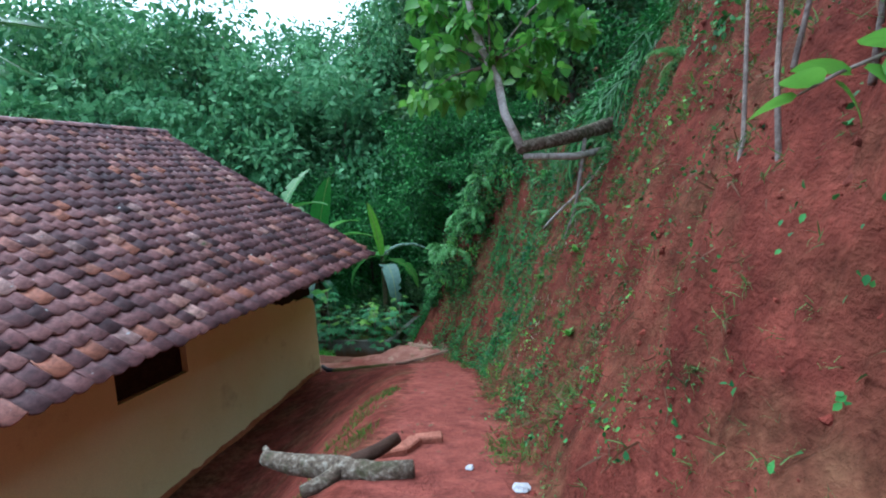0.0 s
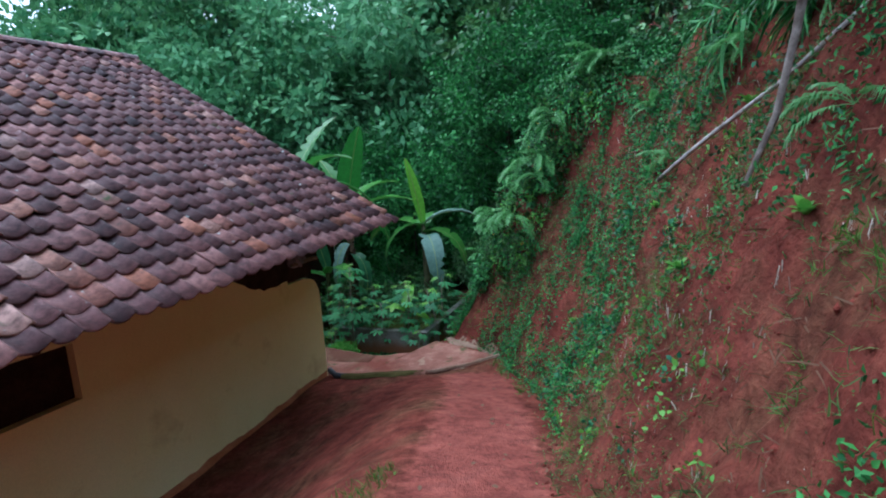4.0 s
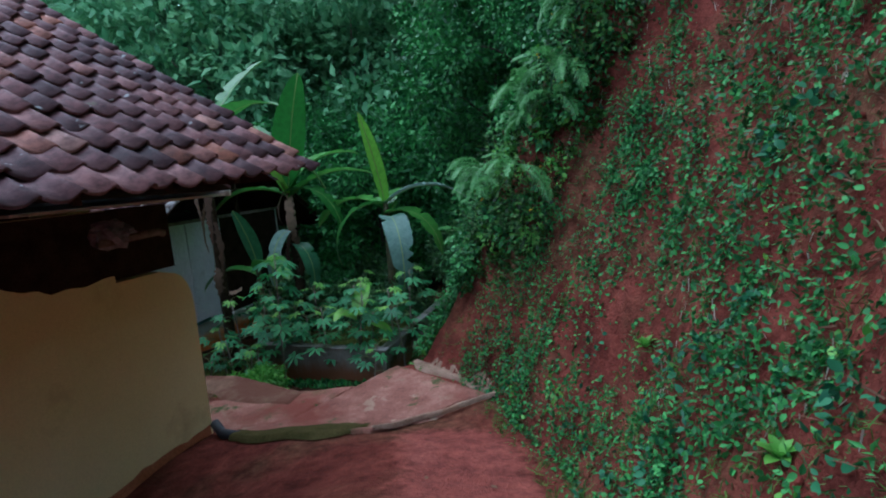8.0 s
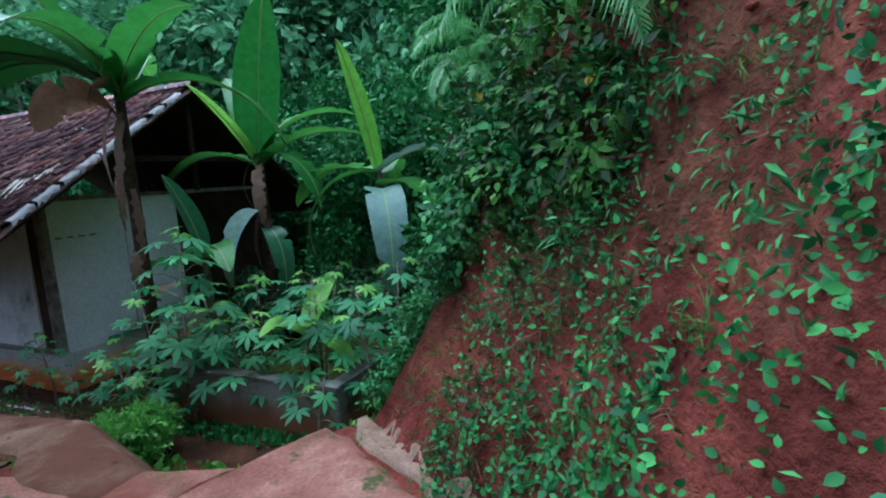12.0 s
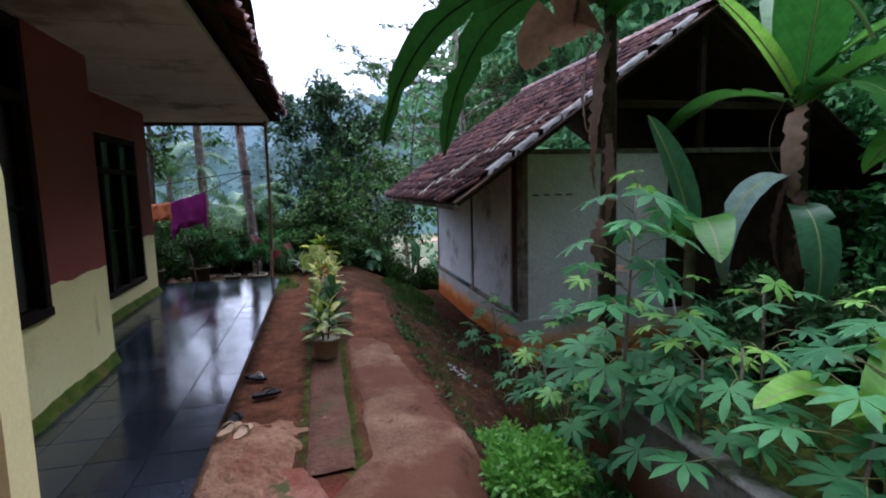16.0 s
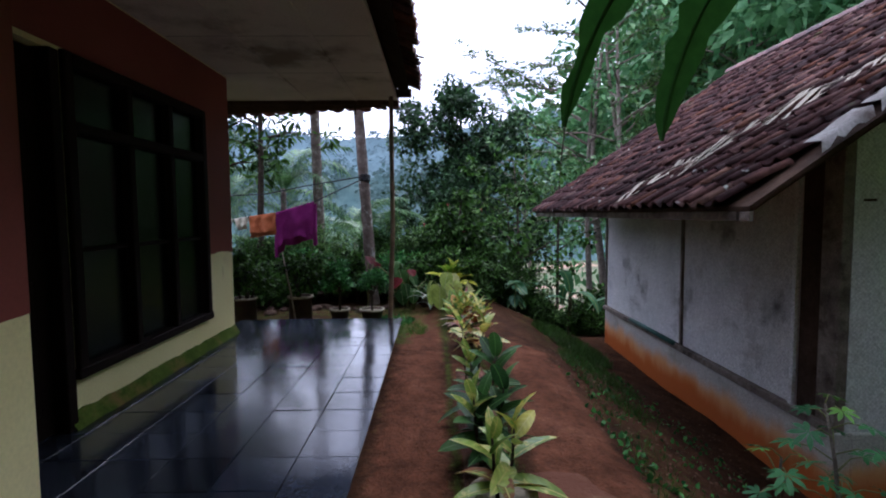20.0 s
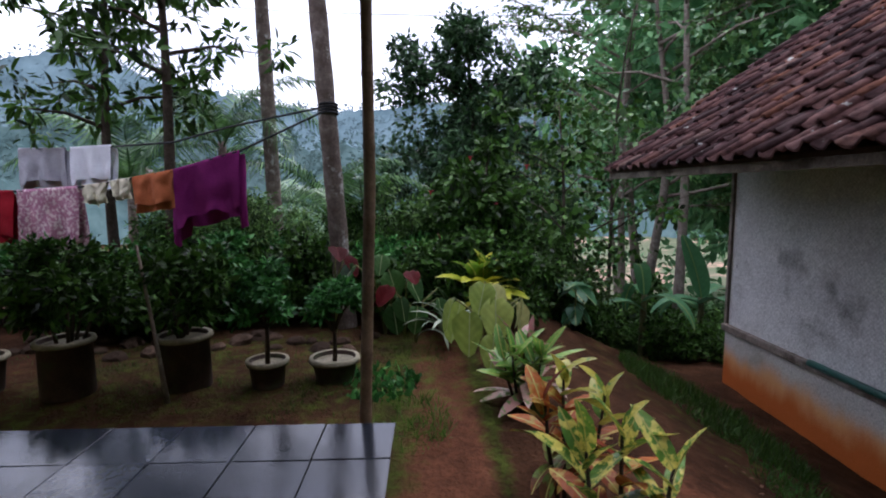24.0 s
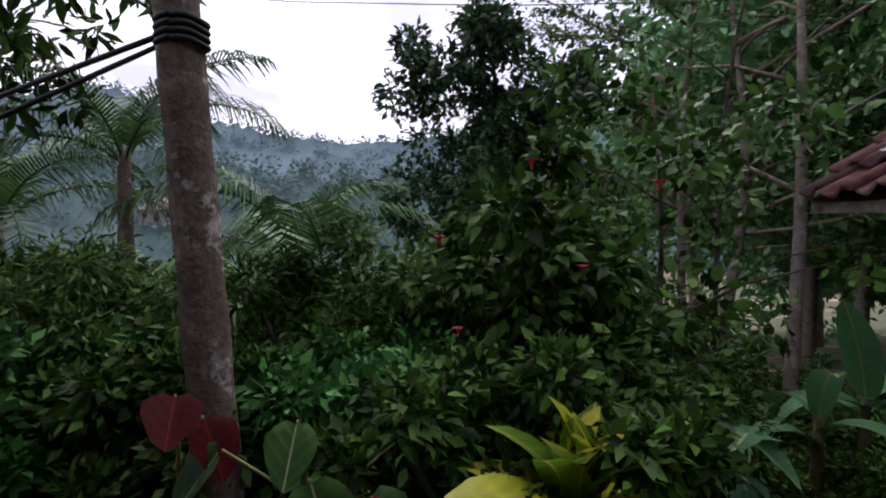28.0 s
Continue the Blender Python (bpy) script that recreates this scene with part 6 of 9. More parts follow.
def scatter_bank(name, label, n, mat, tmpl, size, per, seed, where, out=0.7, up=0.5, flat=0.5, rise=0.02):
    """Small plants rooted in the bank: per leaves round each foot."""
    r = np.random.default_rng(seed)
    P, D, S = [], [], []
    made = 0
    while made < n:
        y = r.uniform(where[2], where[3])
        d = r.uniform(where[0], where[1])
        x = float(foot_x(y)) + d
        dens = noise.noise(Vector((x * 0.9, y * 0.9, seed))) + 0.5 * noise.noise(Vector((x * 2.7, y * 2.7, seed + 5)))
        if dens < where[4] + r.uniform(-0.25, 0.25):
            made += 0.12
            continue
        made += 1
        nn = np.array(bank_normal(x, y))
        p = np.array((x, y, height(x, y))) + nn * rise
        k = per + int(r.integers(-2, 3))
        k = max(2, k)
        dd = r.normal(size=(k, 3)) + nn * out + np.array([0, 0, up])
        s = size * (0.5 + r.random()) * (0.7 + 0.6 * r.random(k))
        P.append(np.repeat(p[None], k, 0) + r.normal(size=(k, 3)) * 0.25 * size)
        D.append(dd)
        S.append(s)
    ob = new(name, leaf_mesh(name, np.concatenate(P), np.concatenate(D), np.concatenate(S), tmpl, mat, seed, flat))
    return tagged(ob, label, "undergrowth", kind="stuff")


def bank_leaves(name, label, spots, size, mat, seed, tmpl=OVAL, out=0.5, down=0.0, spread=1.0):
    """Leaves laid on the bank face; spots: rows of (x, y, lift off the face)."""
    r = np.random.default_rng(seed)
    P, D, S, N = [], [], [], []
    for x, y, lift in spots:
        nn = np.array(bank_normal(x, y))
        P.append(np.array((x, y, height(x, y))) + nn * lift)
        N.append(nn)
        d = r.normal(size=3) * spread
        D.append(d - nn * float(d @ nn) * 0.8 + nn * out + np.array([0, 0, -down]))
        S.append(size * r.uniform(0.55, 1.3))
    P, D, N = np.array(P), np.array(D), np.array(N)
    v, f = leaf_array(P, D, np.array(S), tmpl, seed, N * 0.5 + np.array([0, 0, 0.45]) + r.normal(size=P.shape) * 0.55)
    tagged(new(name, tri_mesh(name, v, f, mat)), label, "undergrowth", kind="stuff")


def mats_of_weeds(n, per, where, seed, wide=(0.08, 0.30), lift=0.05, patchy=0.0):
    """Spots in creeping mats: thick in the middle, ragged at the rim, grouped where the noise is high."""
    r = np.random.default_rng(seed)
    out, made = [], 0
    while made < n:
        y, d = r.uniform(where[2], where[3]), r.uniform(where[0], where[1])
        x = float(foot_x(y)) + d
        made += 0.05
        if noise.noise(Vector((x * 0.8, y * 0.8, seed % 7))) + 0.6 * noise.noise(Vector((x * 2.1, y * 2.1, 4))) < patchy + r.uniform(-0.15, 0.15):
            continue
        made += 0.95
        w = r.uniform(*wide)
        a = r.uniform(0.5, 1.6)
        for k in range(int(per * (w / 0.2) ** 1.5 * r.uniform(0.6, 1.3)) + 3):
            q, t = w * abs(r.normal()) * 0.75, r.uniform(0, 6.28)
            out.append((x + q * math.cos(t) * 0.5 / a, y + q * math.sin(t) * a, lift * (0.2 + 1.2 * r.random()) * max(0.15, 1 - q / w * 0.7)))
    return out


def bank_clumps(name, label, n, per, where, radius, size, mat, seed, tmpl=OVAL, hang=0.0):
    """Bushes that bulge out of the overgrown bank, with dark gaps between them."""
    r = np.random.default_rng(seed)
    P, D, N = [], [], []
    for k in range(n):
        y, d = r.uniform(where[2], where[3]), r.uniform(where[0], where[1])
        x = float(foot_x(y)) + d
        nn = np.array(bank_normal(x, y))
        rad = r.uniform(*radius)
        c = np.array((x, y, height(x, y))) + nn * rad * 0.45
        q = r.normal(size=(per * 2, 3))
        q /= np.linalg.norm(q, axis=1, keepdims=True)
        q = q[(q @ nn > -0.15)][:per]
        P.append(c + q * rad * (0.55 + 0.6 * r.random((len(q), 1))) * np.array([1, 1, 1 + hang * 0.5]))
        D.append(q + r.normal(size=q.shape) * 0.55 + np.array([0, 0, -0.25 - hang]))
        N.append(q * 0.6 + nn * 0.5 + np.array([0, 0, 0.7]) + r.normal(size=q.shape) * 0.3)
    P, D, N = np.concatenate(P), np.concatenate(D), np.concatenate(N)
    v, f = leaf_array(P, D, size * (0.55 + 0.8 * r.random(len(P))), tmpl, seed, N)
    tagged(new(name, tri_mesh(name, v, f, mat)), label, "undergrowth", kind="stuff")


# creeping weeds on the bare face: mats of small leaves, thicker towards the yard
bank_leaves("weeds", "creeping green weeds in mats on the red bank", mats_of_weeds(230, 50, (-0.1, 2.6, 4.6, 12.0), 21, (0.06, 0.28), 0.06, 0.0), 0.036, M["leaf_bush"], 21)
bank_leaves("weeds", "narrow-leaved creeping weeds on the red bank", mats_of_weeds(170, 42, (-0.1, 2.6, 5.5, 12.0), 28, (0.06, 0.24), 0.08, 0.03), 0.050, M["leaf_bush"], 28, LONG)
bank_leaves("weeds", "bluish-green creeping weeds on the red bank", mats_of_weeds(95, 34, (-0.1, 2.5, 6.0, 12.0), 31, (0.05, 0.22), 0.07, 0.08), 0.036, M["leaf_weed_blue"], 22, BROAD)
bank_leaves("weeds", "bright broad-leaved weeds on the red bank", mats_of_weeds(90, 20, (-0.1, 2.6, 3.4, 12.0), 22, (0.05, 0.13), 0.08, 0.1), 0.044, M["leaf_bright"], 23, BROAD)
bank_leaves("weeds", "leafy weeds low on the bank by the yard", mats_of_weeds(105, 50, (-0.05, 1.5, 8.4, 11.8), 35, (0.06, 0.24), 0.08, 0.0), 0.036, M["leaf_bush"], 35, BROAD)
bank_leaves("weeds", "broad heart-shaped leaves on the near bank", mats_of_weeds(34, 22, (0.1, 1.9, 8.2, 10.6), 36, (0.08, 0.20), 0.10, 0.0), 0.055, M["leaf_weed_blue"], 36, BROAD)
bank_leaves("weeds", "thick creeping weeds on the bank above the yard", mats_of_weeds(230, 52, (0.0, 2.3, 8.8, 12.1), 38, (0.07, 0.26), 0.08, -0.1), 0.038, M["leaf_bush"], 38, BROAD)
bank_leaves("weeds", "small narrow-leaved weeds on the bank above the yard", mats_of_weeds(130, 44, (0.0, 2.3, 8.6, 12.1), 39, (0.06, 0.22), 0.08, -0.1), 0.046, M["leaf_bush"], 39, LONG)
bank_leaves("weeds", "leafy weeds scattered over the bank above the yard", mats_of_weeds(110, 40, (0.2, 2.4, 9.6, 12.0), 40, (0.06, 0.20), 0.08, -1.0), 0.034, M["leaf_bush"], 40, BROAD)
bank_leaves("weeds", "scattered seedlings on bare red earth", mats_of_weeds(80, 12, (-0.05, 3.0, -1.0, 5.2), 24, (0.03, 0.09), 0.05, 0.02), 0.026, M["leaf_bush"], 24, BROAD)
bank_leaves("weeds", "fine moss and seedlings on the bank", mats_of_weeds(360, 44, (-0.15, 2.9, 2.0, 12.0), 61, (0.10, 0.34), 0.02, -0.05), 0.019, M["leaf_grey"], 25)
bank_leaves("weeds", "leafy weeds scattered on the bank beside the lane", mats_of_weeds(150, 22, (0.0, 2.4, 0.4, 6.0), 91, (0.03, 0.12), 0.06, -0.1), 0.033, M["leaf_bush"], 91, BROAD)
bank_leaves("weeds", "bright seedlings on the bank beside the lane", mats_of_weeds(40, 14, (0.2, 2.4, 0.2, 5.0), 92, (0.03, 0.08), 0.06, 0.0), 0.030, M["leaf_bright"], 92, BROAD)
bank_clumps("bank_shrubs", "leafy plants rooted high on the bank beside the lane", 36, 46, (1.4, 2.6, 1.4, 5.0), (0.06, 0.18), 0.052, M["leaf_bush"], 93, BROAD, 0.3)
scatter_bank("grass", "thin olive grass over the bare bank beside the lane", 1000, M["leaf_grey"], GRASS, 0.045, 7, 94, (0.0, 2.4, 0.5, 6.0, -0.05), 0.4, 0.1)
scatter_bank("grass", "thin grass tufts on the red bank", 1500, M["grass"], GRASS, 0.06, 9, 24, (-0.3, 2.6, 3.0, 12.3, 0.02), 0.5, 0.5)
scatter_bank("grass", "fine olive grass on the bank", 1500, M["leaf_grey"], GRASS, 0.06, 7, 62, (-0.2, 2.8, 3.5, 12.3, 0.0), 0.4, 0.2)
scatter_bank("dry_stalks", "dry straw and root threads on the bank", 1100, M["leaf_dead_dark"], GRASS, 0.10, 3, 25, (0.1, 3.0, 2.0, 12.3, -0.15), 0.5, -0.6)
bank_leaves("dry_stalks", "pale dry stalks hanging down the bank", mats_of_weeds(220, 5, (0.2, 2.8, 5.0, 12.2), 71, (0.05, 0.2), 0.03, -0.1), 0.11, M["leaf_dry_banana"], 26, GRASS, 0.12, 1.6, 0.45)
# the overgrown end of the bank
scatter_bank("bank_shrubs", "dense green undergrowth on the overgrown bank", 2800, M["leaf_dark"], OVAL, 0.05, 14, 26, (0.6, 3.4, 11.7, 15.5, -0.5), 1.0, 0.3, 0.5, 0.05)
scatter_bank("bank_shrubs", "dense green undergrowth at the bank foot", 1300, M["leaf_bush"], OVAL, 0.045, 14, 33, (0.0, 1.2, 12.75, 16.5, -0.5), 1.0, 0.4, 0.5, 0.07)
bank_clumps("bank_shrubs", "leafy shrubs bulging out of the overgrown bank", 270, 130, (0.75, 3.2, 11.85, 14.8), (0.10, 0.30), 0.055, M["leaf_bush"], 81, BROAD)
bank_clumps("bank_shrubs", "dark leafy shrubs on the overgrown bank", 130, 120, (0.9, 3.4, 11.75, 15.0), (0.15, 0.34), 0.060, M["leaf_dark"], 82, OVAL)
bank_clumps("bank_shrubs", "bright young shoots over the overgrown bank", 90, 60, (0.8, 3.0, 11.7, 14.2), (0.08, 0.20), 0.055, M["leaf_bright"], 83, BROAD)
bank_clumps("bank_shrubs", "leafy trailers hanging over the top of the bank", 80, 110, (2.0, 3.3, 10.8, 13.0), (0.14, 0.30), 0.060, M["leaf_bush"], 84, OVAL, 0.7)
bank_clumps("bank_shrubs", "small leafy shrubs at the foot of the overgrown bank", 80, 90, (0.0, 0.8, 12.5, 13.8), (0.08, 0.18), 0.045, M["leaf_bush"], 85)
bank_clumps("bank_shrubs", "leafy undergrowth at the top of the bank", 130, 110, (2.7, 4.2, 2.0, 11.0), (0.15, 0.42), 0.085, M["leaf_bush"], 86, OVAL, 0.3)
bank_clumps("bank_shrubs", "leafy shrubs along the top of the bank by the lane", 60, 90, (1.9, 3.2, 0.6, 4.2), (0.10, 0.26), 0.075, M["leaf_bush"], 88, OVAL, 0.4)
bank_clumps("bank_shrubs", "bright leafy weeds beside the gully of the bank", 34, 60, (0.7, 2.4, 10.7, 12.0), (0.07, 0.18), 0.055, M["leaf_bush"], 89, LONG, 0.2)
bank_clumps("hanging_grass", "long hanging grass above the fallen trunk", 46, 60, (1.9, 3.1, 6.6, 10.2), (0.08, 0.22), 0.42, M["leaf_bush"], 90, GRASS, 0.9)
bank_clumps("bank_shrubs", "dark undergrowth above the bank", 170, 110, (3.0, 6.5, -2.0, 15.0), (0.3, 0.6), 0.13, M["leaf"], 87)

bank_clumps("bank_shrubs", "leafy weeds over the corner of the bank", 60, 80, (0.3, 1.1, 12.5, 13.8), (0.08, 0.18), 0.045, M["leaf_bush"], 92, OVAL)

M["petal_yellow"] = foliage("yellow_petal", (0.75, 0.42, 0.02), (0.85, 0.55, 0.04), 0.5, 0.3)
scatter_bank("wild_flowers", "small orange-yellow flowers among the leaves of the bank", 26, M["petal_yellow"], BROAD, 0.03, 7, 51, (0.8, 2.8, 11.8, 13.6, -0.3), 1.2, 0.3, 0.8, 0.24)


FERN = [arched_frond(1.0, ar, ri, M["leaf_fern"], 60 + q, 26, 0.24, 0.008, wide=1.7) for q, (ar, ri) in enumerate(((1.3, 1.0), (1.7, 0.8), (1.5, 0.5), (2.0, 1.1)))]


def fern(at, nrm, n, size, seed):
    """A fern: arching feathered fronds that lean out from the bank."""
    r = random.Random(seed)
    ob = thing("fern", "green fern with long feathered fronds on the bank", "fern", "ferns on the bank", at=at)
    az0 = math.degrees(math.atan2(nrm[1], nrm[0])) - 90
    for k in range(n):
        s = size * r.uniform(0.7, 1.25)
        part("frond", FERN[k % 4], None, ob, m=pose(0, 0, 0, 0, 0, az0 + r.uniform(-100, 100)) @ pose(0, 0, 0, r.uniform(-35, 10), 0, 0) @ Matrix.Diagonal((s, s, s, 1)))
    return ob


r7 = random.Random(70)
for k in range(44):
    y = r7.uniform(11.95, 13.9)
    x = float(foot_x(y)) + r7.uniform(1.1, 2.9)
    nn = bank_normal(x, y)
    fern(tuple(Vector(on_ground(x, y)) + nn * r7.uniform(0.22, 0.38)), nn, 7, r7.uniform(0.34, 0.60), 300 + k)
for k in range(12):
    y = r7.uniform(4.0, 11.0)
    x = float(foot_x(y)) + r7.uniform(1.2, 2.8)
    fern(on_ground(x, y), bank_normal(x, y), 5, r7.uniform(0.25, 0.4), 340 + k)

# small leafy plants standing alone on the bank
sprig = blade("leaf", 0.11, 0.026, M["leaf_bright"], 0.35, 0.5, 0.25, 5)
r9 = random.Random(95)
for y, d, s in ((7.0, 0.75, 1.2), (7.6, 0.35, 0.9), (8.6, 0.5, 1.0), (6.1, 1.0, 1.0), (9.2, 1.3, 1.0), (8.3, 1.7, 1.1), (4.4, 0.5, 0.8), (3.6, 0.9, 0.8), (2.9, 1.4, 0.8), (10.1, 0.6, 1.0)):
    x = float(foot_x(y)) + d
    nn = bank_normal(x, y)
    w = thing("seedling", "small bright green plant rooted in the red bank", "plant", "small plants on the bank", at=tuple(Vector(on_ground(x, y)) + nn * 0.01))
    for k in range(11):
        e = s * r9.uniform(0.7, 1.2)
        part("leaf", sprig, None, w, m=pose(0, 0, 0, 0, 0, k * 137.5) @ pose(0, 0, 0, 10 + 5 * k, 0, 0) @ Matrix.Diagonal((e, e, e, 1)))

# lumps of earth on the cut face
rc = np.random.default_rng(88)
oct_v = np.array([(1, 0, 0), (-1, 0, 0), (0, 1, 0), (0, -1, 0), (0, 0, 1), (0, 0, -1)], float)
oct_f = np.array([(0, 2, 4), (2, 1, 4), (1, 3, 4), (3, 0, 4), (2, 0, 5), (1, 2, 5), (3, 1, 5), (0, 3, 5)])
CV, CF = [], []
for k in range(3200):
    y = rc.uniform(-0.5, 12.0)
    x = float(foot_x(y)) + rc.uniform(-0.25, 2.6)
    s = 0.006 + 0.022 * rc.random() ** 3
    q = np.array(Euler(tuple(rc.uniform(0, 6, 3))).to_matrix())
    CF.append(oct_f + 6 * k)
    CV.append((oct_v * (0.6 + 0.7 * rc.random((6, 1))) * s) @ q.T + np.array((x, y, height(x, y))))
tagged(new("earth_clods", tri_mesh("earth_clods", np.concatenate(CV), np.concatenate(CF), M["soil"], True)), "crumbled clods of red earth on the bank", "earth", kind="stuff")

# the log, bricks and rubbish on the path
M["log_bark"] = surface("lichen_bark", [(0.32, (0.05, 0.035, 0.024)), (0.5, (0.13, 0.10, 0.07)), (0.72, (0.34, 0.31, 0.24))], 22.0, 0.9, 0.2, 0.9, 45.0, stain=(0.05, 0.05, 0.02), stain_scale=7.0)
M["brick"] = surface("red_brick", [(0.3, (0.20, 0.07, 0.045)), (0.7, (0.36, 0.14, 0.09))], 9.0, 0.9, 0.2, 0.5, 60.0)
log = thing("log", "lichen-covered forked log lying across the path", "log", at=on_ground(-1.52, 2.84))
lp = [(-0.58, 0.08, 0.05), (-0.35, 0.03, 0.05), (0.0, 0.0, 0.06), (0.28, -0.03, 0.06), (0.50, 0.02, 0.08)]
part("trunk", tubes_mesh("trunk", [(lp, [0.05, 0.068, 0.08, 0.072, 0.055])], M["log_bark"], 10), M["log_bark"], log)
part("branch", tubes_mesh("branch", [([(0.05, 0, 0.08), (-0.02, -0.13, 0.05), (-0.12, -0.25, 0.04)], [0.05, 0.05, 0.04])], M["log_bark"], 9), M["log_bark"], log)
part("branch", tubes_mesh("branch", [([(-0.52, 0.06, 0.06), (-0.63, 0.16, 0.08)], [0.03, 0.02])], M["log_bark"], 7), M["log_bark"], log)
part("branch", tubes_mesh("branch", [([(0.1, 0.02, 0.1), (0.22, 0.14, 0.12), (0.3, 0.3, 0.13)], [0.05, 0.045, 0.04])], M["wood_dark"], 8), M["wood_dark"], log, "dark wet branch")
for x, y, rz in ((-1.35, 3.35, 30), (-1.28, 3.52, 75), (-1.18, 3.72, 20)):
    b = thing("brick", "broken red brick lying by the log", "brick", "bricks by the log", at=on_ground(x, y), rz=rz)
    part("body", bm_box(-0.11, 0.11, -0.055, 0.055, -0.01, 0.06, 0.012), M["brick"], b)
M["white_scrap"] = plain("white_plastic", (0.42, 0.42, 0.43), 0.5, 0.25)
for x, y, s in ((-0.35, 2.75, 0.05), (-0.72, 3.1, 0.03)):
    w = thing("plastic_scrap", "crumpled white plastic scrap on the path", "litter", at=on_ground(x, y))
    bm = bmesh.new()
    bmesh.ops.create_icosphere(bm, subdivisions=2, radius=s)
    for v in bm.verts:
        v.co = Vector((v.co.x, v.co.y, v.co.z * 0.4 + 0.015)) * (1 + 0.5 * noise.noise(v.co * 60))
    part("body", bm, M["white_scrap"], w)
rd = np.random.default_rng(5)
P = []
for k in range(70):
    y = rd.uniform(0.5, 9.5)
    x = float(foot_x(y)) - 0.55 + rd.normal() * 0.4
    P.append((x, y, height(x, y) + 0.025))
D = rd.normal(size=(70, 3)) * np.array([1, 1, 0.12])
tagged(new("fallen_leaves", leaf_mesh("fallen_leaves", np.array(P), D, 0.04 * (0.5 + rd.random(70)), BROAD, M["leaf_dead_dark"], 5, 0.9)), "dead brown leaves strewn on the path", "leaves", kind="stuff")

# the pale tree leaning out of the bank, and the fallen trunk at its foot
lean_tree = thing("leaning_tree", "pale young tree growing out of a fallen trunk on the bank", "tree", at=(-0.57, 6.1, 4.62))
part("fallen_trunk", tubes_mesh("fallen_trunk", [([(0, 0, 0), (0.3, 0.35, 0.06), (0.7, 0.8, 0.16), (1.1, 1.3, 0.3), (1.6, 1.8, 0.3)], [0.075, 0.075, 0.085, 0.1, 0.11])], M["log_bark"], 10), M["log_bark"], lean_tree, "thick brown fallen trunk")
part("trunk", tubes_mesh("trunk", [([(0.02, 0, 0), (-0.16, 0.05, 0.42), (-0.22, 0.1, 0.8), (-0.42, 0.1, 1.25), (-0.55, 0.1, 2.0), (-0.7, 0.2, 3.1)], [0.055, 0.05, 0.048, 0.045, 0.04, 0.03])], M["bark_white"], 9), M["bark_white"], lean_tree, "pale slender trunk")
part("branch", tubes_mesh("branch", [([(0.05, 0.05, -0.1), (0.6, 0.6, -0.12), (1.15, 1.2, -0.02)], [0.035, 0.045, 0.05])], M["bark_white"], 8), M["bark_white"], lean_tree)
part("branch", tubes_mesh("branch", [([(0.75, 0.75, 0.1), (0.68, 0.7, -0.3), (0.6, 0.72, -0.75), (0.45, 0.75, -1.15)], [0.03, 0.025, 0.02, 0.015])], M["bark"], 6), M["bark"], lean_tree, "bare hanging root")
cs = [(-0.5, 0.1, 1.5), (-0.9, 0.0, 1.2), (-0.2, 0.2, 1.1), (-0.7, 0.3, 0.8), (-1.1, 0.2, 0.75), (0.2, 0.4, 1.3), (-0.6, 0, 2.1), (0.3, 0.6, 0.9), (-0.3, 0.3, 1.9), (-1.0, 0.3, 1.8), (0.5, 0.3, 1.8), (0.7, 0.6, 1.4)]
rl = np.random.default_rng(61)
P, D = clump_points(cs, [0.32] * len(cs), 70, rl, 0.6, 0.2)
part("crown", leaf_mesh("crown", P, D + np.array([0, 0, -0.4]), 0.17 * (0.6 + 0.8 * rl.random(len(P))), BROAD, M["leaf_bright"], 61, 0.6), M["leaf_bright"], lean_tree, "sparse bright green leaves")
for k, c in enumerate(cs):
    part("twig", tubes_mesh("twig", [([(-0.3, 0.1, 1.0), Vector((-0.3, 0.1, 1.0)).lerp(Vector(c), 0.6) + Vector((0, 0, 0.08)), c], [0.016, 0.01, 0.004])], M["bark"], 5), M["bark"], lean_tree)


def stick(points, rad, mat, label, name="stick"):
    ob = thing(name, label, "stick" if name == "stick" else "root", at=points[0])
    o = Vector(points[0])
    part("shaft", tubes_mesh("shaft", [([Vector(p) - o for p in points], [rad * (1 - 0.5 * i / (len(points) - 1)) for i in range(len(points))])], mat, 6), mat, ob)


stick([(-0.52, 9.35, 3.42), (-0.3, 8.8, 3.66), (-0.1, 8.2, 3.86), (0.15, 7.3, 4.1), (0.4, 6.6, 4.4)], 0.028, M["bark_white"], "long pale dead stick lying on the bank")
stick([(0.62, 2.4, 3.85), (0.72, 2.5, 4.3), (0.8, 2.7, 4.9), (0.95, 2.8, 5.6)], 0.013, M["bark"], "pale bare root hanging down the bank", "hanging_root")
stick([(0.72, 2.1, 3.9), (0.78, 2.3, 4.5), (0.92, 2.6, 5.2), (1.2, 2.7, 5.8)], 0.013, M["bark"], "pale bare root hanging down the bank", "hanging_root")
stick([(0.78, 2.15, 4.5), (0.98, 2.35, 5.1), (1.3, 2.5, 5.7)], 0.011, M["bark"], "pale bare root hanging down the bank", "hanging_root")
stick([(0.95, 2.0, 4.4), (1.15, 2.3, 5.0), (1.4, 2.4, 5.6)], 0.014, M["bark"], "pale bare root hanging down the bank", "hanging_root")
stick([(1.25, 2.0, 4.0), (1.2, 2.1, 4.3), (1.25, 2.3, 4.7)], 0.012, M["bark"], "pale bare root hanging down the bank", "hanging_root")

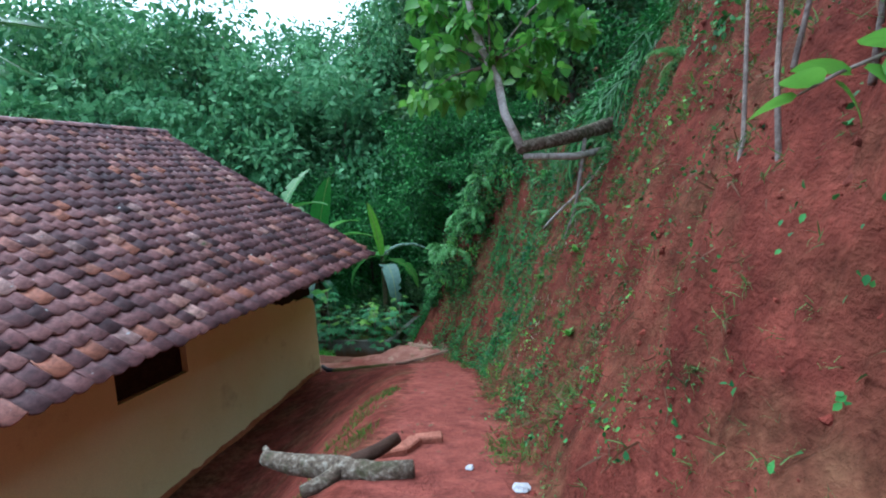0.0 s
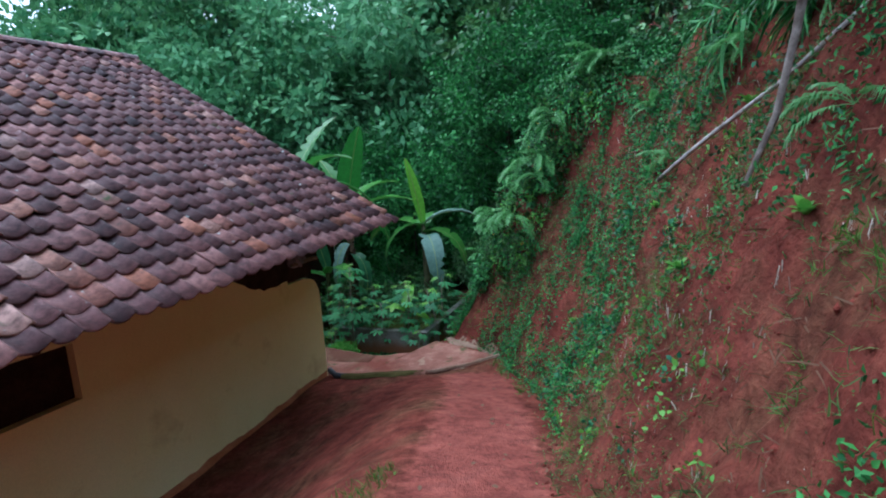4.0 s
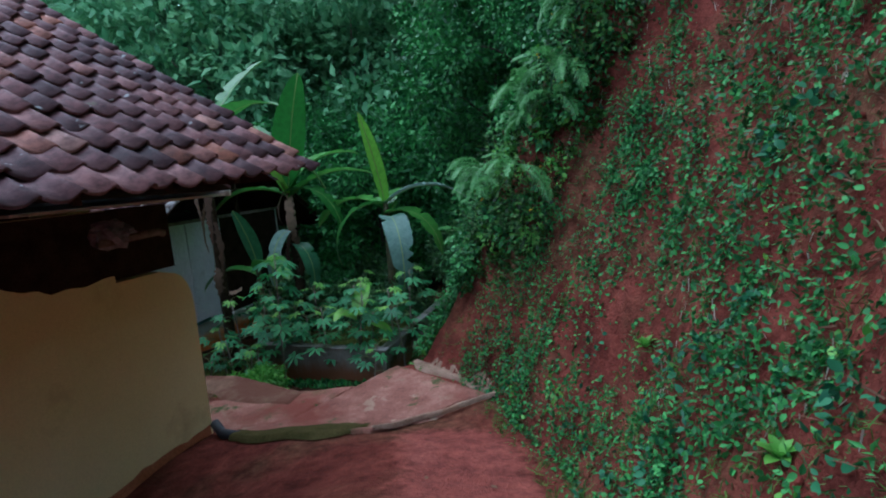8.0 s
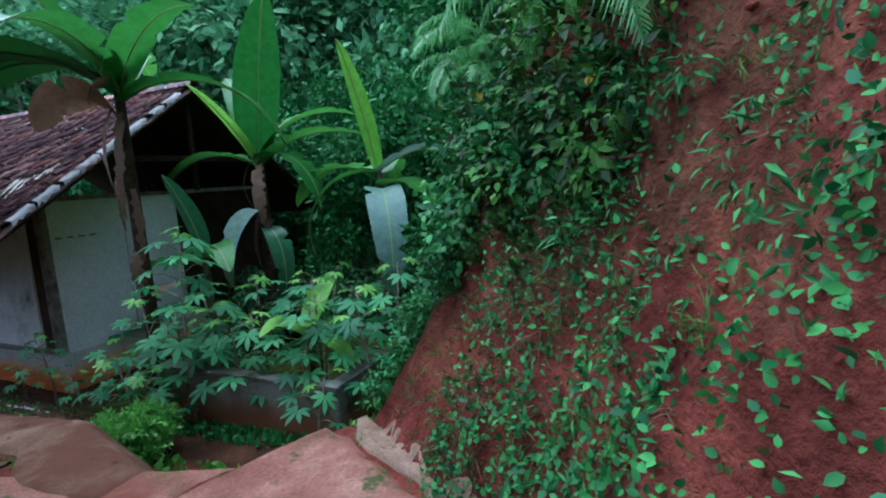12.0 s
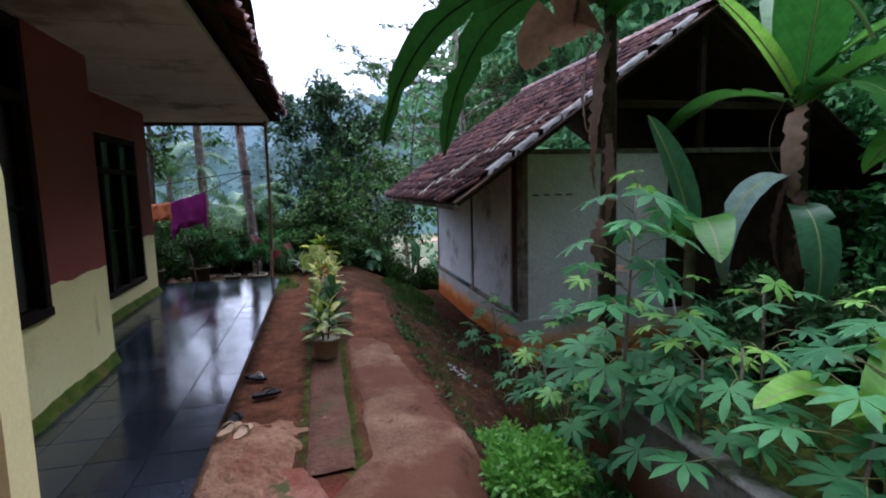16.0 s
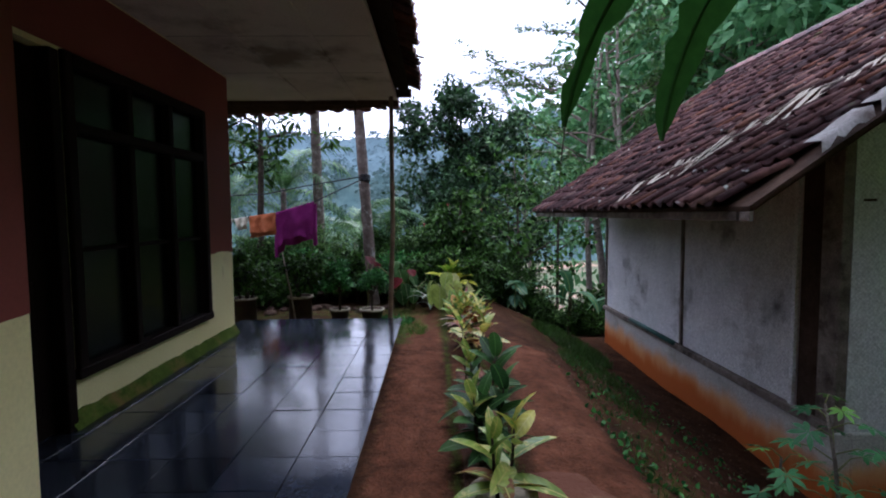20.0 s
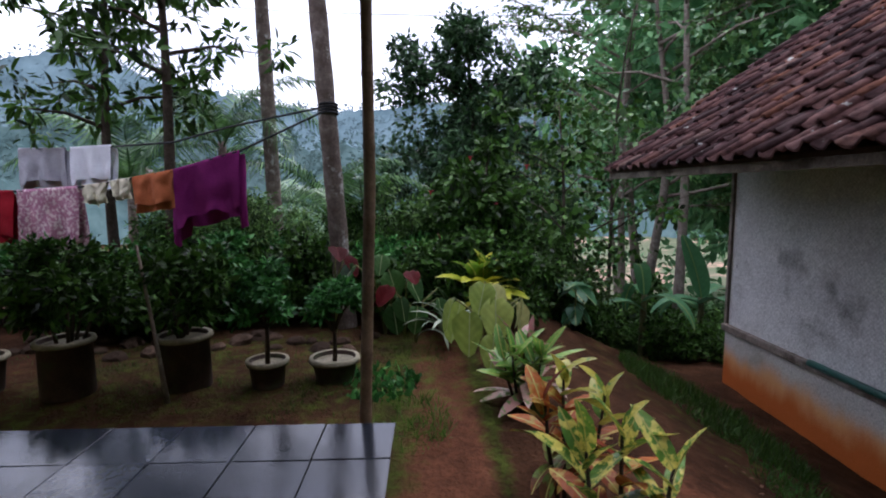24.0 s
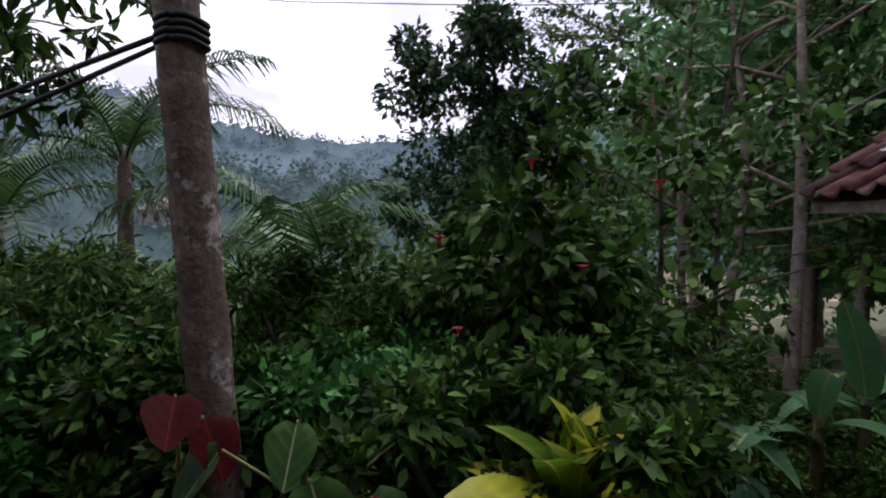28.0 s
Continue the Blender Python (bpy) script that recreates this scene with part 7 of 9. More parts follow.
# a leafy twig that hangs into the lane
twig = thing("leafy_twig", "twig with broad bright green leaves hanging from the bank", "branch", at=(0.62, 1.46, 4.34))
part("stem", tubes_mesh("stem", [([(0.42, 0.12, 0.2), (0.2, 0.05, 0.09), (0, 0, 0.02), (-0.1, 0.0, -0.03)], [0.007, 0.006, 0.005, 0.002])], M["bark"], 6), M["bark"], twig)
lme = blade("leaf", 0.13, 0.042, M["leaf_bright"], 0.25, 0.1, 0.15, 6)
for k, (x, z, az, ti) in enumerate(((-0.09, -0.03, 95, -8), (-0.04, 0.0, 130, 20), (0.0, 0.0, 250, -50), (0.03, 0.02, 60, 30), (0.06, 0.03, 230, -40), (0.12, 0.05, 170, -55), (0.16, 0.07, 100, 25), (0.2, 0.09, 300, -30))):
    part("leaf", lme, None, twig, m=pose(x, 0, z, 0, 0, az) @ pose(0, 0, 0, ti, 20, 0))

M["bag"] = surface("grimy_plastic_bag", [(0.3, (0.10, 0.08, 0.11)), (0.7, (0.30, 0.27, 0.31))], 12.0, 0.5, 0.4, 0.5, 60.0)
bag = thing("plastic_bag", "grimy crumpled plastic bag stuffed under the eave", "bag", at=(-5.35, 9.35, 2.55))
bm = bmesh.new()
bmesh.ops.create_icosphere(bm, subdivisions=3, radius=0.13)
for v in bm.verts:
    v.co = Vector((v.co.x * 0.8, v.co.y * 1.3, v.co.z * 0.8)) * (1 + 0.45 * noise.noise(v.co * 22))
part("body", bm, M["bag"], bag)
pipe = thing("eave_pipe", "short grey pipe end under the eave", "pipe", at=(-5.3, 9.2, 2.5))
part("pipe", tubes_mesh("pipe", [([(0, 0, 0), (0.02, 0.5, 0.02), (0.02, 0.55, 0.0)], [0.03, 0.03, 0.03])], M["wood_grey"], 10), M["wood_grey"], pipe)
stub = thing("drain_stub", "black plastic drain stub at the wall corner", "pipe", at=(-5.62, 10.36, height(-5.62, 10.36)))
part("pipe", tubes_mesh("pipe", [([(-0.1, 0.05, 0.1), (0.08, -0.05, 0.06), (0.4, 0.0, 0.05)], [0.05, 0.05, 0.03])], M["rope"], 10), M["rope"], stub)

# ---- between the house and the shed ----
tank = thing("fish_tank", "low mossy concrete tank wall with an open corner", "tank")
part("wall", bm_box(-7.6, -5.17, 13.36, 13.48, -0.75, 0.12, 0.015), M["old_concrete"], tank)
part("wall", bm_box(-5.29, -5.17, 13.48, 16.3, -0.75, 0.12, 0.015), M["old_concrete"], tank)
part("coping", bm_box(-7.6, -5.15, 13.34, 13.50, 0.12, 0.15, 0.008), M["old_concrete"], tank, "pale worn coping")
part("coping", bm_box(-5.31, -5.15, 13.50, 16.3, 0.12, 0.15, 0.008), M["old_concrete"], tank, "pale worn coping")

strip("kerb_strip", [(-6.75, 11.36, 0.16), (-8.5, 11.36, 0.16), (-10.6, 11.38, 0.16), (-11.6, 11.4, 0.14)], M["yard_path"], "narrow worn concrete strip beside the pots", 0.02, 0.02)
# a mound of spilt cement beside the porch
mound = thing("cement_mound", "lumpy spilt cement hardened beside the porch", "cement", at=on_ground(-6.98, 10.87))
bm = bmesh.new()
bmesh.ops.create_grid(bm, x_segments=40, y_segments=34, size=0.7)
for v in bm.verts:
    q = math.hypot(v.co.x / 0.60, v.co.y / 0.44) + 0.22 * noise.noise(v.co * 4)
    v.co = Vector((v.co.x, v.co.y * 0.75, 0.085 * max(0, 1 - q ** 3) + 0.030 * noise.noise(v.co * 7) + 0.012 * noise.noise(v.co * 21) - 0.05 * (q > 1)))
part("body", bm, M["mud_cement"], mound)
# the thin broken concrete of the footpath, its far edge crumbled
NX, NY = 76, 14
vs, fs = [], []
for i in range(NX + 1):
    x = -9.75 + 4.35 * i / NX
    near = 11.57 + 0.03 * noise.noise(Vector((x * 2.5, 1, 4))) - 0.35 * float(sstep(-7.0, -6.2, x))
    far = float(np.interp(x, [-9.75, -9.4, -8.8, -8.3, -7.6, -7.0, -6.4, -5.9, -5.4], [11.85, 12.02, 12.10, 12.16, 12.22, 12.26, 12.30, 12.20, 12.05]))
    far += 0.10 * noise.noise(Vector((x * 2.2, 5, 1))) + 0.05 * noise.noise(Vector((x * 7, 5, 1))) + 0.02 * noise.noise(Vector((x * 19, 5, 1)))
    end = float(sstep(-9.75, -9.2, x))
    for k in range(NY + 1):
        y = near + (far - near) * k / NY
        rim = k in (0, NY) or i in (0, NX)
        vs.append((x, y, height(x, y) + 0.008 + 0.020 * end + 0.010 * noise.noise(Vector((x * 5, y * 5, 3))) - (0.07 if rim else 0.0)))
for i in range(NX):
    for k in range(NY):
        a = i * (NY + 1) + k
        fs.append((a, a + NY + 1, a + NY + 2, a + 1))
tagged(new("footpath", mesh_of("footpath", vs, fs, M["path_slab"], True)), "thin crumbling concrete footpath stained with red soil", "path", kind="structure")

M["sandal_tan"] = plain("tan_rubber", (0.42, 0.27, 0.17), 0.7)
M["sandal_black"] = plain("black_rubber", (0.010, 0.010, 0.012), 0.6, 0.2)


def sandal(at, rz, mat, strap, label):
    ob = thing("sandal", label, "sandal", "sandals by the porch", at=at, rz=rz)
    bm = bmesh.new()
    n = 18
    out = []
    for k in range(n):
        a = 2 * math.pi * k / n
        x, y = 0.043 * math.cos(a) * (1 + 0.18 * math.sin(a)), 0.115 * math.sin(a)
        out.append((x * (0.82 if abs(y) < 0.03 else 1), y))
    lo = [bm.verts.new((x, y, 0)) for x, y in out]
    hi = [bm.verts.new((x * 0.97, y * 0.98, 0.022 + 0.006 * (y < -0.03))) for x, y in out]
    bm.faces.new(lo[::-1])
    bm.faces.new(hi)
    for k in range(n):
        j = (k + 1) % n
        bm.faces.new((lo[k], lo[j], hi[j], hi[k]))
    part("sole", bm, mat, ob)
    for s in (-1, 1):
        part("strap", tubes_mesh("strap", [([(0, 0.075, 0.022), (s * 0.022, 0.045, 0.05), (s * 0.042, 0.0, 0.045), (s * 0.047, -0.025, 0.02)], [0.006] * 4)], strap, 6), strap, ob)


sandal((-7.44, 10.74, height(-7.44, 10.74) + 0.075), 62, M["sandal_tan"], M["sandal_tan"], "tan rubber sandal on the cement mound")
sandal((-7.32, 10.84, height(-7.32, 10.84) + 0.09), 75, M["sandal_tan"], M["sandal_tan"], "tan rubber sandal on the cement mound")
sandal((-8.22, 10.89, height(-8.22, 10.89) + 0.03), 20, M["sandal_black"], M["sandal_black"], "black rubber sandal on the bare earth")
sandal((-8.66, 10.76, height(-8.66, 10.76) + 0.03), -30, M["sandal_black"], M["white_scrap"], "black sandal with a pale strap on the bare earth")
sandal((-7.75, 10.72, height(-7.75, 10.72) + 0.03), 80, M["sandal_black"], M["sandal_black"], "black rubber sandal beside the porch edge")

# banana plants beside the shed
banana("banana_plant", "tall banana plant with a furled leaf and a hanging grey leaf", on_ground(-6.45, 16.6), 2.6,
       [(262, 4.5, 2.0, 0.17, 0.10, "leaf_banana_new", 0), (170, 0.75, 2.2, 0.30, 0.62, "leaf_banana", 0.1), (305, 0.7, 2.5, 0.27, 1.05, "leaf_banana_grey", 0.05, 0, 0.15), (20, 0.9, 2.1, 0.28, 0.6, "leaf_banana_grey", 0.25),
        (110, 0.9, 2.2, 0.3, 0.6, "leaf_banana", 0.2), (345, 0.5, 1.9, 0.27, 0.75, "leaf_banana", 0.2), (215, 0.3, 2.0, 0.28, 0.85, "leaf_banana", 0.25)], 1, 0.10)
banana("banana_plant", "large banana plant with broad upright leaves and dry lower leaves", on_ground(-8.9, 16.7), 3.5,
       [(330, 3.6, 2.6, 0.40, 0.12, "leaf_banana", 0), (150, 2.4, 2.3, 0.30, 0.25, "leaf_banana", 0.1), (200, 0.8, 2.0, 0.28, 0.6, "leaf_banana", 0.1), (275, 0.3, 1.9, 0.15, 0.85, "leaf_banana_grey", 0.1, 30, 1.0),
        (330, 0.2, 1.6, 0.20, 0.9, "leaf_banana_wax", 0.15, 0, 1.2), (20, 1.1, 2.3, 0.3, 0.5, "leaf_banana", 0.15), (60, 1.4, 2.2, 0.3, 0.45, "leaf_banana", 0.2), (350, 0.5, 2.0, 0.27, 0.75, "leaf_banana", 0.3), (270, 1.6, 1.9, 0.12, 0.2, "leaf_banana_new", 0),
        (225, -0.6, 1.2, 0.13, 0.7, "leaf_dead", 0.5), (300, -0.8, 1.3, 0.12, 0.6, "leaf_dead", 0.5), (250, -1.4, 1.4, 0.10, 0.4, "leaf_dead", 0.7, 0, 0.6), (330, -1.2, 1.3, 0.10, 0.5, "leaf_dead", 0.7, 0, 1.0)], 2, 0.13, stem_mat=M["stem_dry"])
# its two long arching leaves wear the darkened, backlit leaf colour
banana("banana_plant", "banana plant with arching leaves and a dead orange-brown leaf", on_ground(-9.0, 14.35), 4.4,
       [(198, 0.8, 4.3, 0.24, 0.80, "leaf_banana_old", 0.16, -50), (212, 1.0, 4.7, 0.22, 0.80, "leaf_banana_old", 0.22, -50), (25, 0.75, 2.6, 0.26, 0.7, "leaf_banana", 0.1), (290, 1.3, 2.5, 0.30, 0.7, "leaf_banana", 0.05), (350, 1.5, 2.3, 0.28, 0.5, "leaf_banana", 0.1), (245, 3.0, 2.2, 0.30, 0.25, "leaf_banana", 0.05),
        (70, 2.4, 2.4, 0.3, 0.25, "leaf_banana", 0.1), (130, 1.4, 2.3, 0.3, 0.5, "leaf_banana", 0.1), (214, 2.6, 1.35, 0.36, 0.95, "leaf_dead_orange", 0.06, -25, 0.25), (255, 1.4, 0.6, 0.16, 1.1, "leaf_dead", 0.15, -20, 0.1), (255, -1.3, 1.3, 0.10, 0.35, "leaf_dead", 0.75), (300, -2.0, 1.6, 0.09, 0.2, "leaf_dead", 0.75), (200, -1.6, 1.2, 0.08, 0.3, "leaf_dead", 0.75, 0, 0.8), (330, -1.8, 1.2, 0.08, 0.3, "leaf_dead", 0.75, 0, 1.1), (285, -1.0, 1.1, 0.10, 0.8, "leaf_dead", 0.6, 30, 1.9), (250, -0.8, 0.9, 0.11, 1.2, "leaf_dead", 0.6, -30, 2.3)], 3, 0.10, stem_mat=M["stem_dry"])
banana("banana_plant", "banana plant with a broad leaf before the dark shed gable", on_ground(-8.9, 15.3), 1.95,
       [(275, 4.0, 1.35, 0.20, 0.16, "leaf_banana_wax", 0), (330, 1.0, 1.6, 0.24, 0.6, "leaf_banana", 0.1), (200, 0.9, 1.4, 0.22, 0.7, "leaf_banana", 0.1)], 4, 0.08)
banana("banana_plant", "young yellow-green banana plant among the cassava", on_ground(-5.9, 13.95), 0.9,
       [(100, 1.6, 0.8, 0.14, 0.35, "leaf_banana_new", 0), (190, 1.0, 0.8, 0.13, 0.6, "leaf_banana_new", 0), (340, 1.0, 0.85, 0.13, 0.6, "leaf_banana_new", 0), (265, 1.2, 0.75, 0.13, 0.55, "leaf_banana_new", 0)], 5, 0.05)
banana("banana_plant", "small banana plant with waxy leaves at the shed corner", on_ground(-17.6, 13.9), 0.9,
       [(330, 2.6, 1.0, 0.11, 0.45, "leaf_banana_wax", 0), (30, 1.2, 1.0, 0.11, 0.85, "leaf_banana_wax", 0.1), (270, 1.2, 1.0, 0.11, 0.85, "leaf_banana_wax", 0.1), (180, 0.9, 1.0, 0.11, 0.95, "leaf_banana_wax", 0.1)], 6, 0.06)
banana("banana_plant", "small banana plant with waxy leaves under the trees", on_ground(-18.2, 13.0), 0.7,
       [(300, 1.6, 1.0, 0.11, 0.75, "leaf_banana_wax", 0.1), (20, 1.0, 1.1, 0.11, 0.95, "leaf_banana_wax", 0.1), (230, 1.2, 1.0, 0.16, 0.6, "leaf_banana_wax", 0.1), (120, 1.0, 1.0, 0.16, 0.6, "leaf_banana_wax", 0.1)], 7, 0.06)

banana("banana_plant", "banana plant with one upright waxy leaf behind the shed", on_ground(-19.2, 15.6), 1.0,
       [(300, 3.2, 1.3, 0.2, 0.15, "leaf_banana_wax", 0), (20, 1.0, 1.2, 0.18, 0.7, "leaf_banana_wax", 0.1), (200, 0.8, 1.2, 0.18, 0.75, "leaf_banana_wax", 0.1), (110, 1.0, 1.1, 0.17, 0.7, "leaf_banana_wax", 0.1), (250, 0.7, 1.2, 0.18, 0.8, "leaf_banana_wax", 0.1)], 8, 0.07)

# cassava round the tank
cme = [tri_mesh("leaf", PALMATE[0] * 1.0, PALMATE[1], M["leaf_cassava"]), tri_mesh("leaf", PALMATE[0] * 1.0, PALMATE[1], M["leaf_cassava_young"])]


def cassava(at, tall, n, seed, size=0.2, young=3, lean=(0, 0)):
    r = random.Random(seed)
    ob = thing("cassava_plant", "cassava plant with hand-shaped green leaves", "cassava", "cassava round the tank", at=at)
    pts = [(lean[0] * t * t, lean[1] * t * t, -0.1 + (tall + 0.1) * t) for t in (0, 0.35, 0.7, 1.0)]
    part("stem", tubes_mesh("stem", [(pts, [0.016, 0.014, 0.011, 0.007])], M["wood_grey"], 6), M["wood_grey"], ob)
    for k in range(n):
        t = 0.32 + 0.68 * k / (n - 1)
        b = Vector((lean[0] * t * t, lean[1] * t * t, tall * t))
        az = k * 137.5 + r.uniform(-20, 20)
        ln = (0.34 - 0.22 * t * (k / n)) * r.uniform(0.85, 1.2) * size / 0.2
        e = b + Vector((math.cos(radians(az)) * ln, math.sin(radians(az)) * ln, ln * r.uniform(0.05, 0.55)))
        part("petiole", tubes_mesh("petiole", [([b, b.lerp(e, 0.5) + Vector((0, 0, 0.03)), e], [0.005, 0.004, 0.003])], M["petiole"], 5), M["petiole"], ob)
        s = size * r.uniform(0.75, 1.15) * (0.75 if k > n - young else 1)
        part("leaf", cme[1 if k > n - young else 0], None, ob, m=Matrix.Translation(e) @ pose(0, 0, 0, 0, 0, az - 90) @ pose(0, 0, 0, r.uniform(-35, 0), r.uniform(-20, 20), 0) @ Matrix.Diagonal((s, s, s, 1)))


for k, (x, y, tall, n, s) in enumerate(((-8.0, 13.25, 0.95, 12, 0.19), (-7.5, 13.1, 0.75, 12, 0.18), (-8.5, 13.6, 1.1, 12, 0.2), (-5.35, 13.25, 0.6, 9, 0.17), (-6.95, 13.22, 2.1, 24, 0.24), (-8.25, 13.8, 1.5, 12, 0.22), (-7.55, 13.65, 1.35, 14, 0.22), (-6.9, 13.75, 1.2, 14, 0.22), (-6.35, 13.6, 1.15, 14, 0.22), (-5.75, 13.6, 1.3, 15, 0.22), (-5.4, 14.2, 1.25, 14, 0.23),
                                        (-6.2, 14.4, 1.35, 14, 0.22), (-7.0, 14.4, 1.4, 14, 0.22), (-7.8, 14.4, 1.45, 13, 0.22), (-5.5, 15.2, 1.4, 14, 0.24), (-6.5, 15.2, 1.3, 12, 0.22), 
                                        (-7.4, 13.15, 0.6, 9, 0.17), (-8.6, 13.3, 0.55, 8, 0.15), (-9.3, 13.45, 0.5, 8, 0.15), (-9.75, 13.4, 1.0, 15, 0.15), (-9.95, 13.15, 0.5, 8, 0.13), (-6.6, 13.55, 1.0, 13, 0.24), (-7.2, 13.6, 1.05, 13, 0.23), (-5.6, 13.75, 1.0, 13, 0.24), (-5.1, 13.9, 1.05, 13, 0.23), (-5.9, 14.1, 1.45, 13, 0.22))):
    cassava(on_ground(x, y), tall, n, 500 + k, s, lean=(0.1 * math.sin(k * 2.3), -0.12 * math.cos(k)))


def grass_patch(name, label, cx, cy, rx, ry, n, size, seed, mat, tmpl=GRASS, dens=0.0, flat=0.2, up=1.0):
    r = np.random.default_rng(seed)
    P = []
    while len(P) < n:
        a, q = r.uniform(0, 2 * math.pi), math.sqrt(r.random())
        x, y = cx + rx * q * math.cos(a), cy + ry * q * math.sin(a)
        if noise.noise(Vector((x * 2.5, y * 2.5, seed))) < dens - r.random() * 0.4:
            if r.random() < 0.9:
                continue
        P.append((x, y, height(x, y) - 0.01))
    D = r.normal(size=(n, 3)) * 0.45 + np.array([0, 0, up])
    return tagged(new(name, leaf_mesh(name, np.array(P), D, size * (0.4 + r.random(n)), tmpl, mat, seed, flat)), label, "grass", kind="stuff")


shrub("low_bush", "low rounded bush of small bright green leaves beside the path", on_ground(-6.85, 12.45), 0.42, 0.42, M["leaf_bright"], 0.05, 26, 210, 41, OVAL, 4)
shrub("low_bush", "low rounded bush of small bright green leaves beside the path", on_ground(-7.35, 12.6), 0.3, 0.3, M["leaf_bright"], 0.045, 16, 160, 42, OVAL, 4)
grass_patch("weeds", "small weeds along the foot of the tank", -6.4, 13.15, 1.3, 0.16, 520, 0.08, 55, M["leaf_bush"], BROAD, -0.1, 0.4, 0.7)
grass_patch("grass", "green weeds along the edge of the broken slab", -6.0, 12.45, 1.0, 0.2, 240, 0.09, 52, M["leaf_bright"], BROAD, 0.0, 0.4, 0.7)
grass_patch("grass", "thin tufts of grass beside the trodden lane", -2.45, 5.4, 0.22, 1.0, 900, 0.07, 56, M["grass"], GRASS, 0.1)
grass_patch("grass", "thin tufts of grass beside the trodden lane", -1.9, 3.6, 0.2, 0.7, 420, 0.07, 57, M["grass"], GRASS, 0.1)
grass_patch("grass", "short green grass by the bank foot", -4.6, 12.75, 0.7, 0.35, 420, 0.07, 43, M["leaf_bright"], BROAD, 0.0, 0.4, 0.7)
grass_patch("grass", "short dark grass at the shed foot", -14.6, 13.1, 1.2, 0.5, 4200, 0.10, 44, M["grass_dark"], GRASS)
grass_patch("grass", "short dark grass at the shed foot", -12.2, 12.8, 1.2, 0.35, 2400, 0.08, 45, M["grass_dark"], GRASS, 0.1)
grass_patch("grass", "thin grass along the footpath", -9.6, 12.45, 1.8, 0.25, 900, 0.06, 46, M["grass_dark"], GRASS, 0.1)
grass_patch("weeds", "small weeds along the crumbled edge of the footpath", -9.6, 12.32, 2.4, 0.10, 230, 0.045, 60, M["leaf_bush"], BROAD, 0.15, 0.4, 0.7)
grass_patch("weeds", "low weeds among the litter before the shed", -11.0, 12.95, 2.4, 0.55, 700, 0.04, 61, M["leaf_bush"], BROAD, 0.1, 0.4, 0.7)
grass_patch("weeds", "leafy weeds at the foot of the bank", -4.0, 14.0, 0.75, 1.5, 2600, 0.10, 62, M["leaf_bush"], BROAD, -0.2, 0.4, 0.8)
grass_patch("weeds", "bright leafy weeds at the foot of the bank", -4.0, 13.7, 0.6, 1.1, 1300, 0.09, 63, M["leaf_bright"], BROAD, 0.0, 0.4, 0.9)
for x0 in (-7.6, -9.2, -10.8):
    grass_patch("moss_grass", "short moss and grass along the narrow strip", x0, 11.54, 0.85, 0.06, 520, 0.035, 58, M["grass"], GRASS, -0.3)
grass_patch("weeds", "sprouting weeds between the pots", -13.9, 10.55, 0.4, 0.25, 260, 0.06, 64, M["leaf_bush"], BROAD, 0.0, 0.4, 0.8)
grass_patch("moss_grass", "short mossy lawn beyond the porch", -14.4, 10.3, 1.3, 0.7, 3600, 0.04, 47, M["grass_dark"], GRASS, 0.28)
grass_patch("moss_grass", "short mossy lawn beyond the porch", -14.2, 8.7, 1.1, 1.2, 3200, 0.04, 48, M["grass_dark"], GRASS, 0.22)
grass_patch("grass", "grass beside the porch corner", -13.25, 10.75, 0.35, 0.25, 500, 0.07, 49, M["grass"], GRASS, 0.0)
rp = random.Random(12)
# stone-shaped lumps stand in for a heap of pale litter
for k in range(26):
    x, y = -9.1 + rp.gauss(0, 0.10), 12.68 + rp.gauss(0, 0.08)
    w = thing("white_pebble", "small pale lump of the litter heap by the shed", "stone", "pale stones by the shed", at=on_ground(x, y))
    bm = bmesh.new()
    bmesh.ops.create_icosphere(bm, subdivisions=1, radius=rp.uniform(0.01, 0.024))
    for v in bm.verts:
        v.co *= 1 + 0.4 * noise.noise(v.co * 50 + Vector((k, 0, 0)))
    part("body", bm, M["pale_litter"], w)
P = np.array([(x, y, height(x, y) + 0.012) for x, y in ((rp.uniform(-13, -7.5), rp.uniform(12.2, 13.9)) for _ in range(640))])
D = np.random.default_rng(13).normal(size=(640, 3)) * np.array([1, 1, 0.15])
tagged(new("fallen_leaves", leaf_mesh("fallen_leaves", P, D, 0.018 + 0.022 * np.random.default_rng(14).random(640), BROAD, M["leaf_dead_dark"], 13, 0.9)), "dead leaves strewn between path and shed", "leaves", kind="stuff")

# ---- the row of potted plants ----
ME = {
    "croton": blade("leaf", 0.30, 0.05, M["leaf_croton"], 0.4, 1.0, 0.3, 6, wave=0.2),
    "strap": blade("leaf", 0.42, 0.018, M["leaf_strap"], 0.75, 1.0, 0.3, 8),
    "taro": heart("leaf", 0.30, 0.24, M["leaf_taro"]),
    "taro_dark": heart("leaf", 0.30, 0.25, M["leaf_taro_dark"]),
    "taro_blue": heart("leaf", 0.32, 0.25, M["leaf_banana_wax"]),
    "taro_red": heart("leaf", 0.26, 0.22, M["leaf_red"]),
    "cream": heart("leaf", 0.26, 0.16, M["leaf_cream"]),
}
ROWG = "plants in the row beside the path"


def pz(x, y):
    return height(x, y) + 0.03


